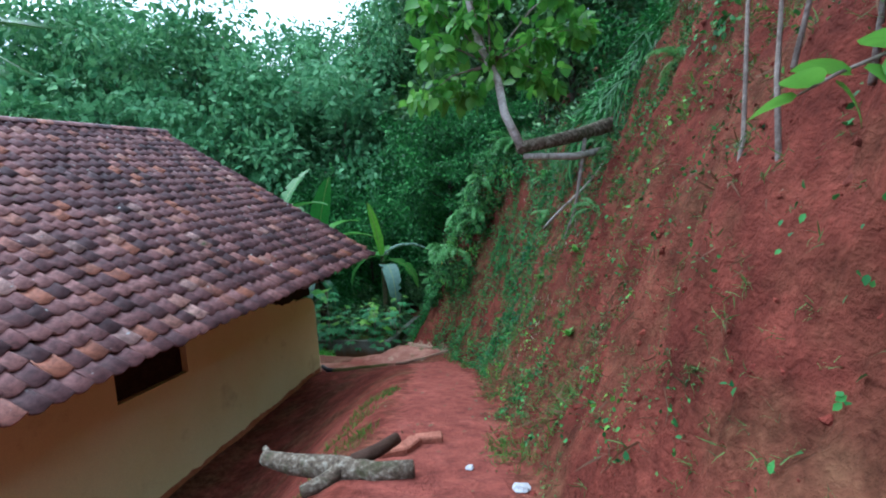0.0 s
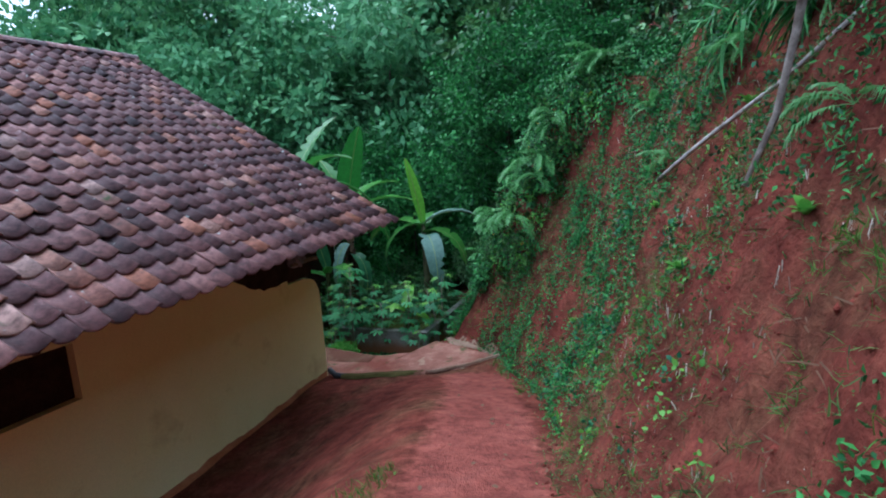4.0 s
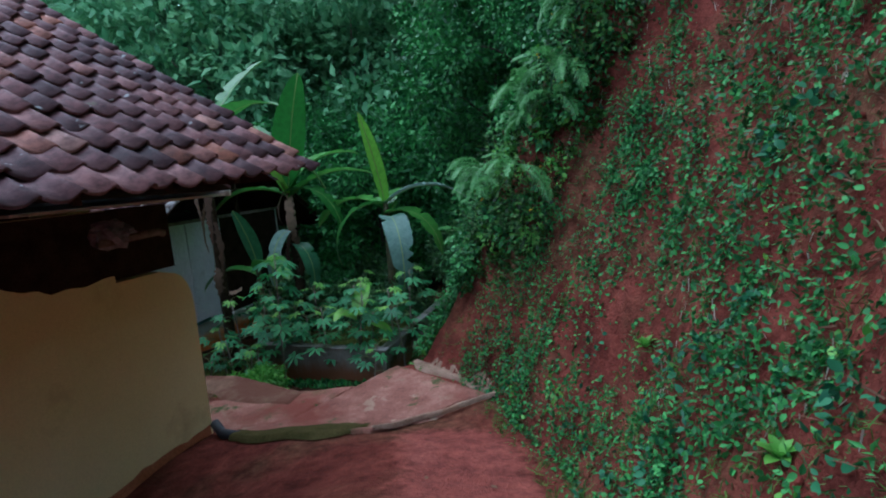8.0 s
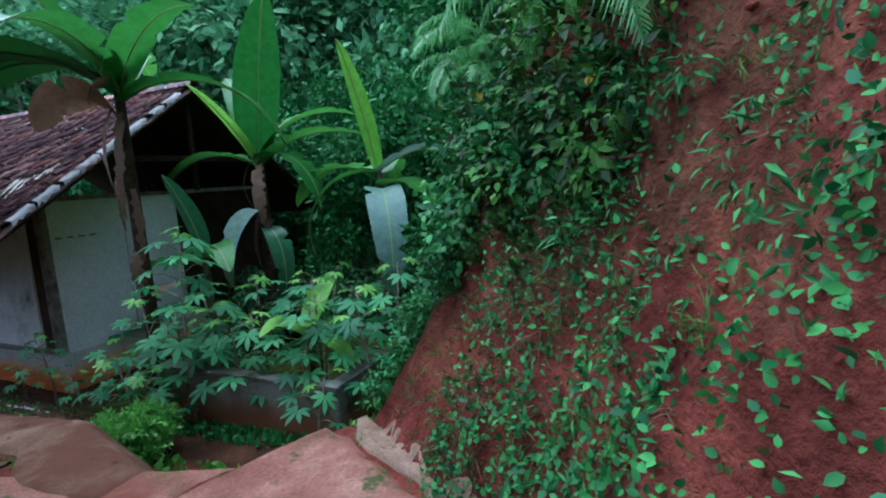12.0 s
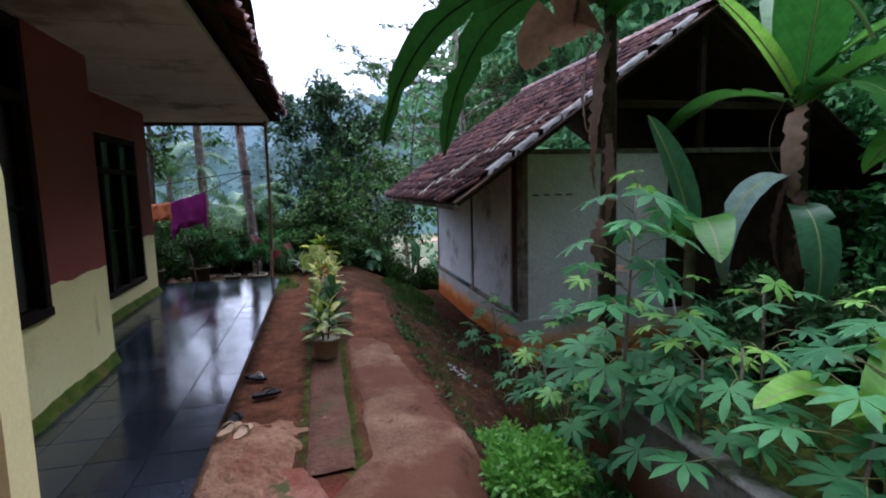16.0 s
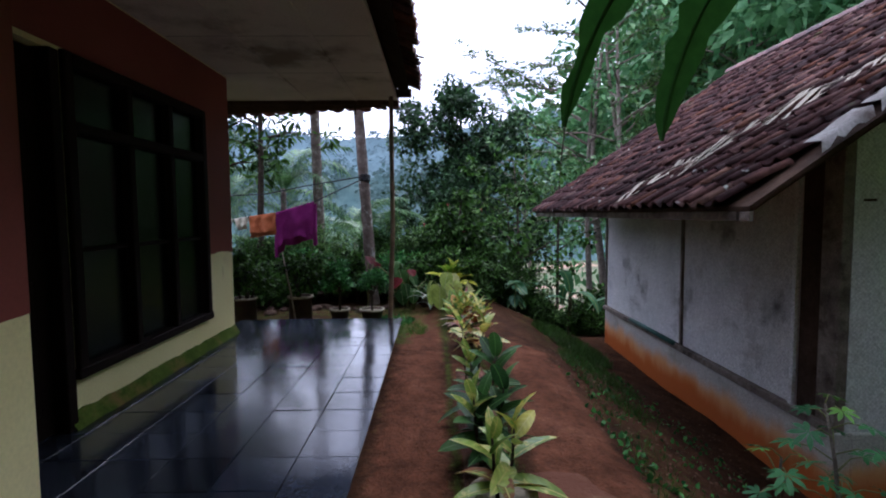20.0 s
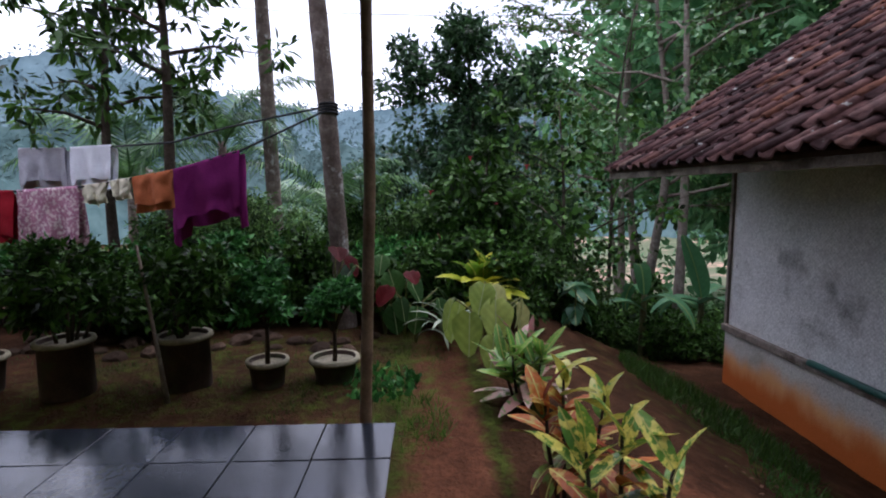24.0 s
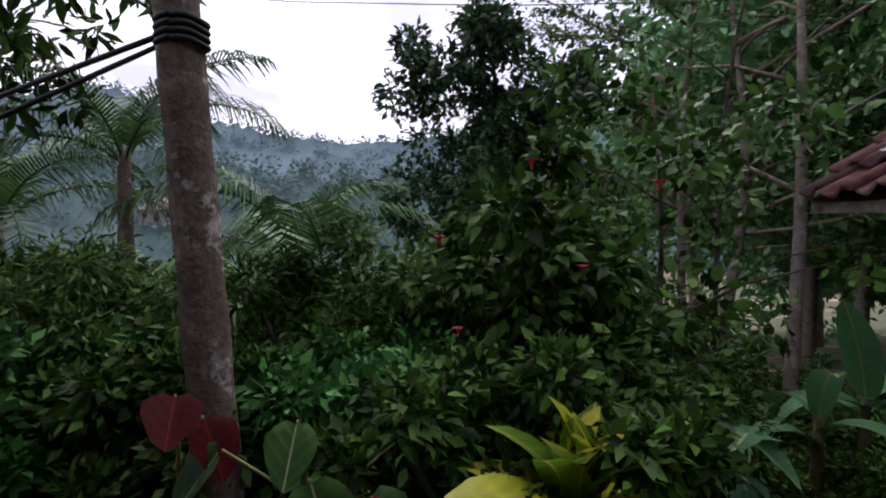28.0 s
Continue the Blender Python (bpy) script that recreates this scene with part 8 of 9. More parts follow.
plant_pot("cream ribbed plant pot on the narrow strip", (-9.1, 11.37, pz(-9.1, 11.37)), 0.11, 0.135, 0.2, M["pot_cream"], ROWG)
ME["yellow"] = blade("leaf", 0.26, 0.048, M["leaf_croton_yellow"], 0.4, 1.0, 0.3, 6, wave=0.25)
ME["ovate_orange"] = blade("leaf", 0.25, 0.040, M["leaf_croton_orange"], 0.22, 0.0, 0.35, 8, wave=0.12, base=0.12)
ME["ovate_brown"] = blade("leaf", 0.26, 0.042, M["leaf_croton"], 0.28, 0.0, 0.35, 8, wave=0.12, base=0.12)
ME["ovate_spotted"] = blade("leaf", 0.25, 0.040, M["leaf_croton_spotted"], 0.16, 0.0, 0.35, 8, wave=0.1, base=0.12)
ME["ovate_yellow"] = blade("leaf", 0.24, 0.042, M["leaf_croton_yellow"], 0.25, 0.0, 0.35, 8, wave=0.12, base=0.12)
ME["ovate_green"] = blade("leaf", 0.25, 0.040, M["leaf_croton_green"], 0.2, 0.0, 0.35, 8, wave=0.1, base=0.12)


def croton(label, at, shoots, seed, name="croton"):
    """A bush of several thin shoots, leaves all the way up; shoots: rows of (x, y, height, first leaf, leaf meshes low to high)."""
    r = random.Random(seed)
    ob = thing(name, label, "plant", ROWG, at=at)
    for x, y, h, lo, kinds in shoots:
        part("stem", tubes_mesh("stem", [([(x * 0.3, y * 0.3, -0.05), (x * 0.8, y * 0.8, h * 0.5), (x, y, h)], [0.010, 0.008, 0.005])], M["bark_dark"], 6), M["bark_dark"], ob)
        n = max(5, int((h - lo) / 0.027))
        az = r.uniform(0, 360)
        for k in range(n):
            u = k / (n - 1)
            z = lo + (h - lo) * u
            f = min(1.0, z / h + 0.2)
            az += 137.5 + r.uniform(-20, 20)
            sc = (1.0 - 0.25 * u) * r.uniform(0.75, 1.15)
            me = ME[kinds[min(len(kinds) - 1, max(0, int(u * len(kinds) + r.uniform(-0.5, 0.5))))]]
            part("leaf", me, None, ob, m=pose(x * f, y * f, z, 0, 0, az) @ pose(0, 0, 0, 14 + 52 * u + r.uniform(-16, 16), r.uniform(-25, 25), 0) @ Matrix.Diagonal((sc, sc, sc, 1)))
    return ob


ME["ovate_dark"] = blade("leaf", 0.28, 0.052, M["leaf_dark_gloss"], 0.25, 0.0, 0.3, 8, wave=0.08, base=0.12)
croton("yellow-green potted croton with broad leaves", (-9.1, 11.37, pz(-9.1, 11.37) + 0.16), [(0.0, 0.05, 0.34, 0.06, ("ovate_green", "ovate_green", "ovate_yellow")), (0.05, -0.05, 0.3, 0.06, ("ovate_brown", "ovate_green", "ovate_green"))], 1)
croton("dark green bushy plant with broad glossy leaves", (-9.75, 11.37, pz(-9.75, 11.37)), [(0.05, -0.08, 0.42, 0.06, ("ovate_dark", "ovate_dark", "ovate_green")), (-0.06, 0.1, 0.44, 0.06, ("ovate_dark", "ovate_dark")), (-0.08, -0.03, 0.38, 0.08, ("ovate_dark",))], 2, "dracaena")
croton("dark green bushy plant with broad glossy leaves", (-10.35, 11.40, pz(-10.35, 11.40)), [(0.05, 0.08, 0.46, 0.08, ("ovate_dark", "ovate_dark")), (-0.06, -0.08, 0.44, 0.1, ("ovate_dark", "ovate_dark", "ovate_green"))], 3, "dracaena")
croton("thin croton with a few pale yellow spotted leaves", (-11.1, 11.36, pz(-11.1, 11.36)), [(0.02, 0.12, 0.52, 0.36, ("ovate_yellow", "ovate_green")), (-0.1, -0.05, 0.46, 0.34, ("ovate_yellow", "ovate_spotted"))], 10)
croton("croton with upright green leaves spotted yellow and some red leaves", (-11.95, 11.44, pz(-11.95, 11.44)), [(-0.03, -0.11, 0.46, 0.16, ("ovate_orange", "ovate_spotted", "ovate_spotted")), (0.04, 0.12, 0.44, 0.14, ("ovate_brown", "ovate_spotted", "ovate_spotted")), (-0.09, 0.02, 0.50, 0.2, ("ovate_orange", "ovate_spotted"))], 11)
croton("croton with orange, red and brown leaves and yellow tips", (-12.5, 11.42, pz(-12.5, 11.42)), [(0.02, -0.1, 0.42, 0.08, ("ovate_brown", "ovate_orange", "ovate_orange")), (0.05, 0.13, 0.44, 0.10, ("ovate_orange", "ovate_orange", "ovate_yellow")), (-0.08, 0.0, 0.48, 0.14, ("ovate_brown", "ovate_orange", "ovate_yellow"))], 12)
ME["lime_broad"] = blade("leaf", 0.27, 0.05, M["leaf_lime"], 0.42, 1.0, 0.2, 6, wave=0.1)
ME["lime_green"] = blade("leaf", 0.26, 0.05, M["leaf_lime_green"], 0.35, 1.0, 0.25, 6)
ME["upright_green"] = blade("leaf", 0.29, 0.036, M["leaf_cordyline"], 0.16, 0.0, 0.3, 8, base=0.15)
ME["upright_pink"] = blade("leaf", 0.31, 0.034, M["leaf_pink"], 0.22, 0.0, 0.3, 8, base=0.15)
croton("cordyline with green inner leaves and pink and cream striped outer leaves", (-13.45, 11.42, pz(-13.45, 11.42)), [(0.0, 0.0, 0.32, 0.1, ("upright_pink", "upright_green", "upright_green", "upright_green")), (0.11, 0.03, 0.28, 0.06, ("upright_pink", "upright_green", "upright_green")), (-0.1, -0.04, 0.3, 0.06, ("upright_green", "upright_green", "upright_pink")), (0.02, -0.12, 0.27, 0.05, ("upright_pink", "upright_green", "upright_green")), (-0.02, 0.12, 0.27, 0.05, ("upright_pink", "upright_pink", "upright_green")), (0.08, -0.08, 0.3, 0.1, ("upright_green", "upright_green")), (-0.08, 0.07, 0.31, 0.1, ("upright_green", "upright_green", "upright_pink")), (0.07, 0.09, 0.3, 0.1, ("upright_green", "upright_green"))], 20, "cordyline")


def heart_plant(name, label, at, leaves, mats, seed, group="", size=0.3):
    """Heart leaves hanging from the tips of arching stalks; leaves: rows of (azimuth, reach, height, droop)."""
    r = random.Random(seed)
    ob = thing(name, label, "plant", group, at=at)
    for k, (az, reach, h, droop) in enumerate(leaves):
        a = radians(az + r.uniform(-12, 12))
        d = Vector((math.cos(a), math.sin(a), 0))
        tip = d * reach + Vector((0, 0, h))
        part("stalk", tubes_mesh("stalk", [([(0, 0, -0.05), d * reach * 0.35 + Vector((0, 0, h * 0.75)), tip], [0.010, 0.008, 0.005])], M["petiole"], 6), M["petiole"], ob)
        s = size / 0.3 * r.uniform(0.8, 1.15)
        part("leaf", mats[k % len(mats)], None, ob, m=Matrix.Translation(tip) @ pose(0, 0, 0, 0, 0, math.degrees(a) - 90) @ pose(0, 0, 0, -droop + r.uniform(-10, 10), r.uniform(-15, 15), 0) @ Matrix.Diagonal((s, s, s, 1)))


heart_plant("caladium", "pale yellow-green heart-leaved plant", (-14.25, 11.3, pz(-14.25, 11.3)), [(20, 0.16, 0.52, 70), (330, 0.24, 0.44, 78), (75, 0.24, 0.5, 75), (0, 0.3, 0.30, 70), (290, 0.26, 0.5, 70), (110, 0.3, 0.42, 70), (180, 0.25, 0.5, 60), (235, 0.25, 0.42, 60), (45, 0.05, 0.6, 55), (350, 0.1, 0.62, 60)], [ME["taro"], ME["taro"], ME["cream"]], 21, ROWG, 0.30)
rosette("bromeliad", "bushy plant with broad lime-green and yellow leaves on a stem", (-15.3, 11.38, pz(-15.3, 11.38)), [(14, ME["lime_broad"], 0.24, -8, 14, 1.9), (13, ME["lime_broad"], 0.31, 12, 16, 1.8), (10, ME["lime_green"], 0.38, 34, 14, 1.45), (7, ME["lime_broad"], 0.46, 58, 12, 1.1), (5, ME["lime_green"], 0.50, 76, 8, 0.9)], 22, ROWG, (0.54, 0.02, M["bark_dark"]))
rosette("spider_plant", "arching striped strap-leaved plant on the ground", (-14.75, 11.02, pz(-14.75, 11.02)), [(14, ME["strap"], 0.05, 30, 20, 1.0), (12, ME["strap"], 0.06, 55, 15, 1.1), (6, ME["strap"], 0.06, 75, 10, 1.0)], 23)
heart_plant("taro", "taro with large dark green heart leaves", (-15.35, 10.45, pz(-15.35, 10.45)), [(10, 0.25, 0.62, 62), (335, 0.3, 0.5, 60), (60, 0.3, 0.55, 55), (300, 0.28, 0.66, 50), (100, 0.3, 0.6, 50), (20, 0.38, 0.34, 65), (350, 0.12, 0.75, 45), (200, 0.3, 0.6, 50)], [ME["taro_dark"]], 24, "", 0.24)
heart_plant("taro", "taro with large dark green heart leaves", (-15.0, 10.75, pz(-15.0, 10.75)), [(10, 0.18, 0.34, 68), (320, 0.22, 0.42, 60), (60, 0.24, 0.4, 60), (110, 0.2, 0.45, 50)], [ME["taro_dark"]], 25, "", 0.21)
heart_plant("red_leaved_plant", "plant with large glossy dark red leaves", (-15.1, 10.65, pz(-15.1, 10.65)), [(15, 0.14, 0.62, 12), (340, 0.2, 0.5, 40)], [ME["taro_red"]], 26, "", 0.23)
heart_plant("red_leaved_plant", "plant with large glossy dark red leaves by the palm trunk", (-15.38, 9.98, pz(-15.38, 9.98)), [(20, 0.1, 0.80, 25), (70, 0.14, 0.72, 40)], [ME["taro_red"]], 27, "", 0.24)
for k, (x, y, s) in enumerate(((-17.4, 12.3, 1.2), (-16.9, 12.6, 1.0), (-16.3, 12.55, 0.9))):
    rosette("taro", "bluish taro leaves under the trees", (x, y, height(x, y)), [(6, ME["taro_blue"], 0.3, -30, 15, s), (5, ME["taro_blue"], 0.55, -15, 20, s)], 30 + k, "", (0.5, 0.012, M["petiole"]))

# ---- the garden beyond the porch ----
def bonsai(at, tall, seed, label, spread=0.2):
    r = np.random.default_rng(seed)
    ob = thing("potted_shrub", label, "shrub", at=at)
    part("trunk", tubes_mesh("trunk", [([(0, 0, -0.03), (0.015, 0.01, tall * 0.3), (-0.01, 0, tall * 0.6), (0.02, 0, tall * 0.85)], [0.018, 0.014, 0.011, 0.006])], M["bark_dark"], 7), M["bark_dark"], ob)
    cs = []
    for k in range(6):
        a = k * 1.9 + seed
        e = (math.cos(a) * spread * 0.7, math.sin(a) * spread * 0.7, tall * (0.55 + 0.4 * r.random()))
        part("branch", tubes_mesh("branch", [([(0, 0, tall * 0.4), (e[0] * 0.5, e[1] * 0.5, e[2] * 0.85), e], [0.01, 0.007, 0.003])], M["bark_dark"], 5), M["bark_dark"], ob)
        cs += [e, (e[0] * 0.6, e[1] * 0.6, e[2] + 0.06)]
    P, D = clump_points(cs, [spread * 0.45] * len(cs), 130, r, 0.55, 0.2)
    part("foliage", leaf_mesh("foliage", P, D, 0.045 * (0.6 + 0.8 * r.random(len(P))), OVAL, M["leaf_bush"], seed, 0.5), M["leaf_bush"], ob)


POTG = "plant pots beyond the porch"
for k, (x, y, r0, r1, h, tall) in enumerate(((-13.87, 9.80, 0.10, 0.125, 0.18, 0.62), (-13.98, 10.22, 0.125, 0.155, 0.16, 0.5), (-13.9, 7.9, 0.13, 0.16, 0.24, 0.7), (-14.0, 7.2, 0.12, 0.15, 0.22, 0.6))):
    g = height(x, y) - 0.01
    plant_pot("dark concrete plant pot with a pale rim on the mossy ground", (x, y, g), r0, r1, h, M["pot_dark"], POTG)
    bonsai((x, y, g + h - 0.03), tall, 60 + k, "small-leaved shrub in a concrete pot")
for k, (x, y) in enumerate(((-13.85, 9.28), (-13.8, 8.55), (-13.85, 7.55))):
    g = height(x, y) - 0.01
    plant_pot("tall dark drum used as a plant pot", (x, y, g), 0.15, 0.155, 0.36, M["pot_dark"], POTG)
    shrub("potted_shrub", "leafy shrub growing in a dark drum", (x, y, g + 0.32), 0.42, 0.75, M["leaf_dark"], 0.06, 14, 150, 80 + k, category="shrub")
rs = random.Random(31)
for k in range(34):
    x, y = -14.75 + rs.uniform(-0.1, 0.45) * -1, 6.2 + k * 0.125
    w = thing("border_stone", "muddy stone edging the flower bed", "stone", "stones edging the bed", at=on_ground(x, y))
    bm = bmesh.new()
    bmesh.ops.create_icosphere(bm, subdivisions=2, radius=rs.uniform(0.05, 0.11))
    for v in bm.verts:
        v.co = v.co * (1 + 0.5 * noise.noise(v.co * 9 + Vector((k, 3, 1))))
        v.co.z *= 0.7
    part("body", bm, M["bed_stone"], w)

# the stake leaning beside the drum
stick([(-13.55, 9.3, 0.0), (-13.6, 9.22, 0.45), (-13.7, 9.1, 0.95)], 0.016, M["bark"], "thin wooden stake leaning by a drum")

# hedge and bushes at the garden's edge
hr = random.Random(44)
for k in range(15):
    y = 4.4 + k * 0.5 + hr.uniform(-0.15, 0.15)
    x = -15.7 + hr.uniform(-0.5, 0.35)
    if 8.2 < y < 10.3:
        x -= 0.35
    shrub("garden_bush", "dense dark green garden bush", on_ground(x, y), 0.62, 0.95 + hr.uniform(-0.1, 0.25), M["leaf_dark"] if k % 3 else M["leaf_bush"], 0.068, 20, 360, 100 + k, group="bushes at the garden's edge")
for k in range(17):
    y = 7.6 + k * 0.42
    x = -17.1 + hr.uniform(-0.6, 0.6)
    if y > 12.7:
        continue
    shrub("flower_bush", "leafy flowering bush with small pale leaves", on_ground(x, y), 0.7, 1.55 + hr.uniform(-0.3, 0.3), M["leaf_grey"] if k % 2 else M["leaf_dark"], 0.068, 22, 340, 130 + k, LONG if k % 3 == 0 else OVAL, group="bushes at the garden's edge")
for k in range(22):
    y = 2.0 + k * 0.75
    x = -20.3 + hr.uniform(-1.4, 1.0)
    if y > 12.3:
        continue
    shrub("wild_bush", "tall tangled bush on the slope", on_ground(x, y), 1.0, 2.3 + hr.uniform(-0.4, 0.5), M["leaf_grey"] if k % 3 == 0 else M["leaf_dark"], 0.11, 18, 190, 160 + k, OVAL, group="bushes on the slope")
# all in the dark leaf, which paints in the shade below the trees
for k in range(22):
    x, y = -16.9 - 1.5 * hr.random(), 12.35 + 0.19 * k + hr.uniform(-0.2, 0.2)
    shrub("low_fern_bush", "low bush of small leaves, darkened for the shade of the trees", on_ground(x, y), 0.42, 0.45 + hr.uniform(0, 0.35), M["leaf_dark"], 0.07, 12, 160, 260 + k, LONG if k % 2 else OVAL, group="low bushes at the path end")
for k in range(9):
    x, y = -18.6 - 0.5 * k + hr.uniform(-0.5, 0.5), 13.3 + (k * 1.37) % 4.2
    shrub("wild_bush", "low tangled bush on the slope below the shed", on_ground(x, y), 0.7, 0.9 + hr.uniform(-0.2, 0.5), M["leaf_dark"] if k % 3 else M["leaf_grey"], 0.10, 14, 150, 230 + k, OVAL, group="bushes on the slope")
for k in range(12):
    x, y = -21.5 - 0.55 * k + hr.uniform(-0.6, 0.6), 15.6 + (k * 1.9) % 6.0
    shrub("wild_bush", "tall tangled bush between the trees of the slope", on_ground(x, y), 1.0, 1.6 + hr.uniform(0, 0.9), M["leaf"] if k % 2 else M["leaf_dark"], 0.14, 14, 120, 290 + k, OVAL, group="bushes on the slope")
# hibiscus with red flowers
hib = shrub("hibiscus", "hibiscus bush with dark leaves and red flowers", on_ground(-16.7, 11.4), 0.75, 2.5, M["leaf_dark"], 0.10, 22, 200, 191)
hz = height(-16.7, 11.4)
M["petal"] = foliage("red_petal", (0.62, 0.05, 0.10), (0.80, 0.14, 0.22), 0.5, 0.3, "object")
pet = blade("petal", 0.042, 0.02, M["petal"], 0.5, 0.6, 0.2, 4)
for p in ((-15.9, 11.31, 1.59), (-16.2, 10.9, 1.24), (-16.1, 11.6, 1.1), (-15.95, 11.9, 1.5), (-16.3, 11.0, 0.75)):
    fl = part("flower", mesh_of("flower", *(lambda t: (t[0], t[1]))(tube([(0, 0, -0.03), (0, 0, 0.01)], [0.006, 0.012], 6)), M["petal"]), M["petal"], hib, "red flower", m=Matrix.Translation(Vector(p) - Vector((-16.7, 11.4, hz))))
    for k in range(7):
        part("petal", pet, None, fl, m=pose(0, 0, 0, 0, 0, k * 51.4) @ pose(0, 0, 0, 35, 0, 0))

# palm trunks, and the clothesline tied to one
def palm(at, tall, rad, lean, label, seed, fronds=11):
    r = np.random.default_rng(seed)
    ob = thing("palm_tree", label, "palm", "palms in the garden", at=at)
    n = 40
    pts, rr = [], []
    for i in range(n):
        t = i / (n - 1)
        pts.append((lean[0] * t, lean[1] * t, -0.2 + (tall + 0.2) * t))
        rr.append(rad * (1.2 - 0.2 * min(1, t * 14)) * (1 - 0.3 * t) * (1.05 if i % 2 else 0.97))
    part("trunk", tubes_mesh("trunk", [(pts, rr)], M["bark_palm"], 12), M["bark_palm"], ob)
    top = np.array(pts[-1])
    for k in range(fronds):
        a = k * 2.4
        d = np.array([[math.cos(a), math.sin(a), 0.9 - 0.12 * k]])
        part("frond", leaf_mesh("frond", top[None], d, np.array([2.6]), PALM, M["leaf"], seed + k, 0.9), M["leaf"], ob)


palm((-15.6, 10.06, height(-15.6, 10.06)), 9.0, 0.092, (0.1, -0.55), "slender palm with a blotched grey trunk and a rope", 1)
palm((-18.6, 8.55, height(-18.6, 8.55)), 10.5, 0.115, (0.1, -0.2), "slender palm with a pale grey trunk", 2)
KNOT = Vector((-15.6 + 0.023, 10.06 - 0.126, 2.03))
rope_z = M["rope"]
coil = thing("rope_coil", "black rope wound round the palm trunk", "rope", at=KNOT)
for k in range(4):
    pts = [(0.088 * math.cos(t * math.pi / 10), 0.088 * math.sin(t * math.pi / 10), k * 0.028 - 0.04 + 0.006 * math.sin(t)) for t in range(21)]
    part("turn", tubes_mesh("turn", [(pts, [0.013] * 21)], rope_z, 6), rope_z, coil)
LINE = [tuple(KNOT), (-15.53, 9.1, 1.64), (-15.52, 8.48, 1.46), (-15.8, 7.95, 1.40), (-16.0, 7.4, 1.33), (-16.1, 6.7, 1.28), (-16.1, 5.9, 1.27), (-16.0, 5.1, 1.3), (-15.9, 4.0, 1.42)]
line = thing("clothesline", "black clothesline stretched from the palm", "clothesline")
part("cord", tubes_mesh("cord", [(LINE, [0.011] * len(LINE))], rope_z, 6), rope_z, line)
part("cord", tubes_mesh("cord", [([tuple(KNOT + Vector((0, 0, 0.03))), (-16.1, 8.8, 1.93), (-16.61, 7.97, 1.82), (-17.2, 6.6, 1.8)], [0.012] * 4)], rope_z, 6), rope_z, line)


def garment(name, label, p0, p1, drop, mat, seed, sleeves=0.0, taper=0.0, lift=0.0):
    """A cloth folded over the line from p0 to p1 and hanging down by drop, with soft folds."""
    r = random.Random(seed)
    a, b = Vector(p0), Vector(p1)
    ob = thing(name, label, "laundry", "laundry on the line", at=p0)
    side = (b - a).cross(Vector((0, 0, 1))).normalized()
    nu, nv = 22, 16
    vs, fs = [], []
    for s, dr in ((1, drop), (-1, drop * 0.82)):
        k0 = len(vs)
        for j in range(nv + 1):
            v = j / nv
            for i in range(nu + 1):
                u = i / nu
                p = (b - a) * (0.5 + (u - 0.5) * (1 - taper * v * (1 if s > 0 else 0.7)))
                d = dr * (1 + 0.14 * noise.noise(Vector((u * 3, seed, s)))) * (1 + sleeves * (u > 0.86) - 0.25 * sleeves * (0.3 < u < 0.86))
                off = s * (0.012 + 0.02 * v + 0.035 * v * math.sin(u * 13 + seed + 2 * v) + 0.02 * noise.noise(Vector((u * 6, v * 3, seed))))
                vs.append(p + side * off + Vector((0, 0, 0.012 - d * v)))
        for j in range(nv):
            for i in range(nu):
                q = k0 + j * (nu + 1) + i
                fs.append((q, q + 1, q + nu + 2, q + nu + 1))
    for i in range(nu):
        fs.append((i, i + 1, (nv + 1) * (nu + 1) + i + 1, (nv + 1) * (nu + 1) + i))
    body = part("cloth", mesh_of("cloth", vs, fs, mat, True), mat, ob)
    if sleeves:
        for e, q in ((0.03, -1), (0.97, 1)):
            top = (b - a) * e
            sv, sf = [], []
            for j in range(9):
                v = j / 8
                for i in range(7):
                    t = 2 * math.pi * i / 6
                    w = 0.055 * (1 - 0.35 * v)
                    sv.append(top + (b - a).normalized() * (q * 0.03 * v + w * math.cos(t)) + side * (0.022 * math.sin(t) + 0.03 + 0.02 * math.sin(v * 5 + seed)) + Vector((0, 0, -0.03 - drop * 1.12 * v)))
            for j in range(8):
                for i in range(6):
                    k = j * 7 + i
                    sf.append((k, k + 1, k + 8, k + 7))
            part("sleeve", mesh_of("sleeve", sv, sf, mat, True), mat, ob)
        pts = [(b - a) * 0.42 + side * 0.03, (b - a) * 0.5 + side * 0.045 + Vector((0, 0, -0.03)), (b - a) * 0.58 + side * 0.03]
        part("collar", tubes_mesh("collar", [(pts, [0.012] * 3)], mat, 6), mat, ob)


L = [Vector(p) for p in LINE]
garment("shirt", "purple long-sleeved shirt hung over the line", L[1], L[2], 0.62, M["cloth_purple"], 1, 0.12, 0.05)
garment("cloth_piece", "rust-orange cloth hung over the line", L[2], L[3], 0.36, M["cloth_orange"], 2)
garment("cloth_piece", "small cream cloth hung over the line", L[3].lerp(L[4], 0.05), L[3].lerp(L[4], 0.55), 0.2, M["cloth_cream"], 3, 0, 0.4)
garment("cloth_piece", "small pale yellow cloth hung over the line", L[3].lerp(L[4], 0.6), L[4].lerp(L[5], 0.15), 0.22, M["cloth_cream"], 4, 0, 0.35)
garment("shirt", "pink floral shirt hung over the line", L[4].lerp(L[5], 0.2), L[5].lerp(L[6], 0.15), 0.68, M["cloth_floral"], 5, 0.1)
garment("shirt", "dark red shirt hung over the line", L[5].lerp(L[6], 0.2), L[6].lerp(L[7], 0.3), 0.6, M["cloth_red"], 6, 0.1)
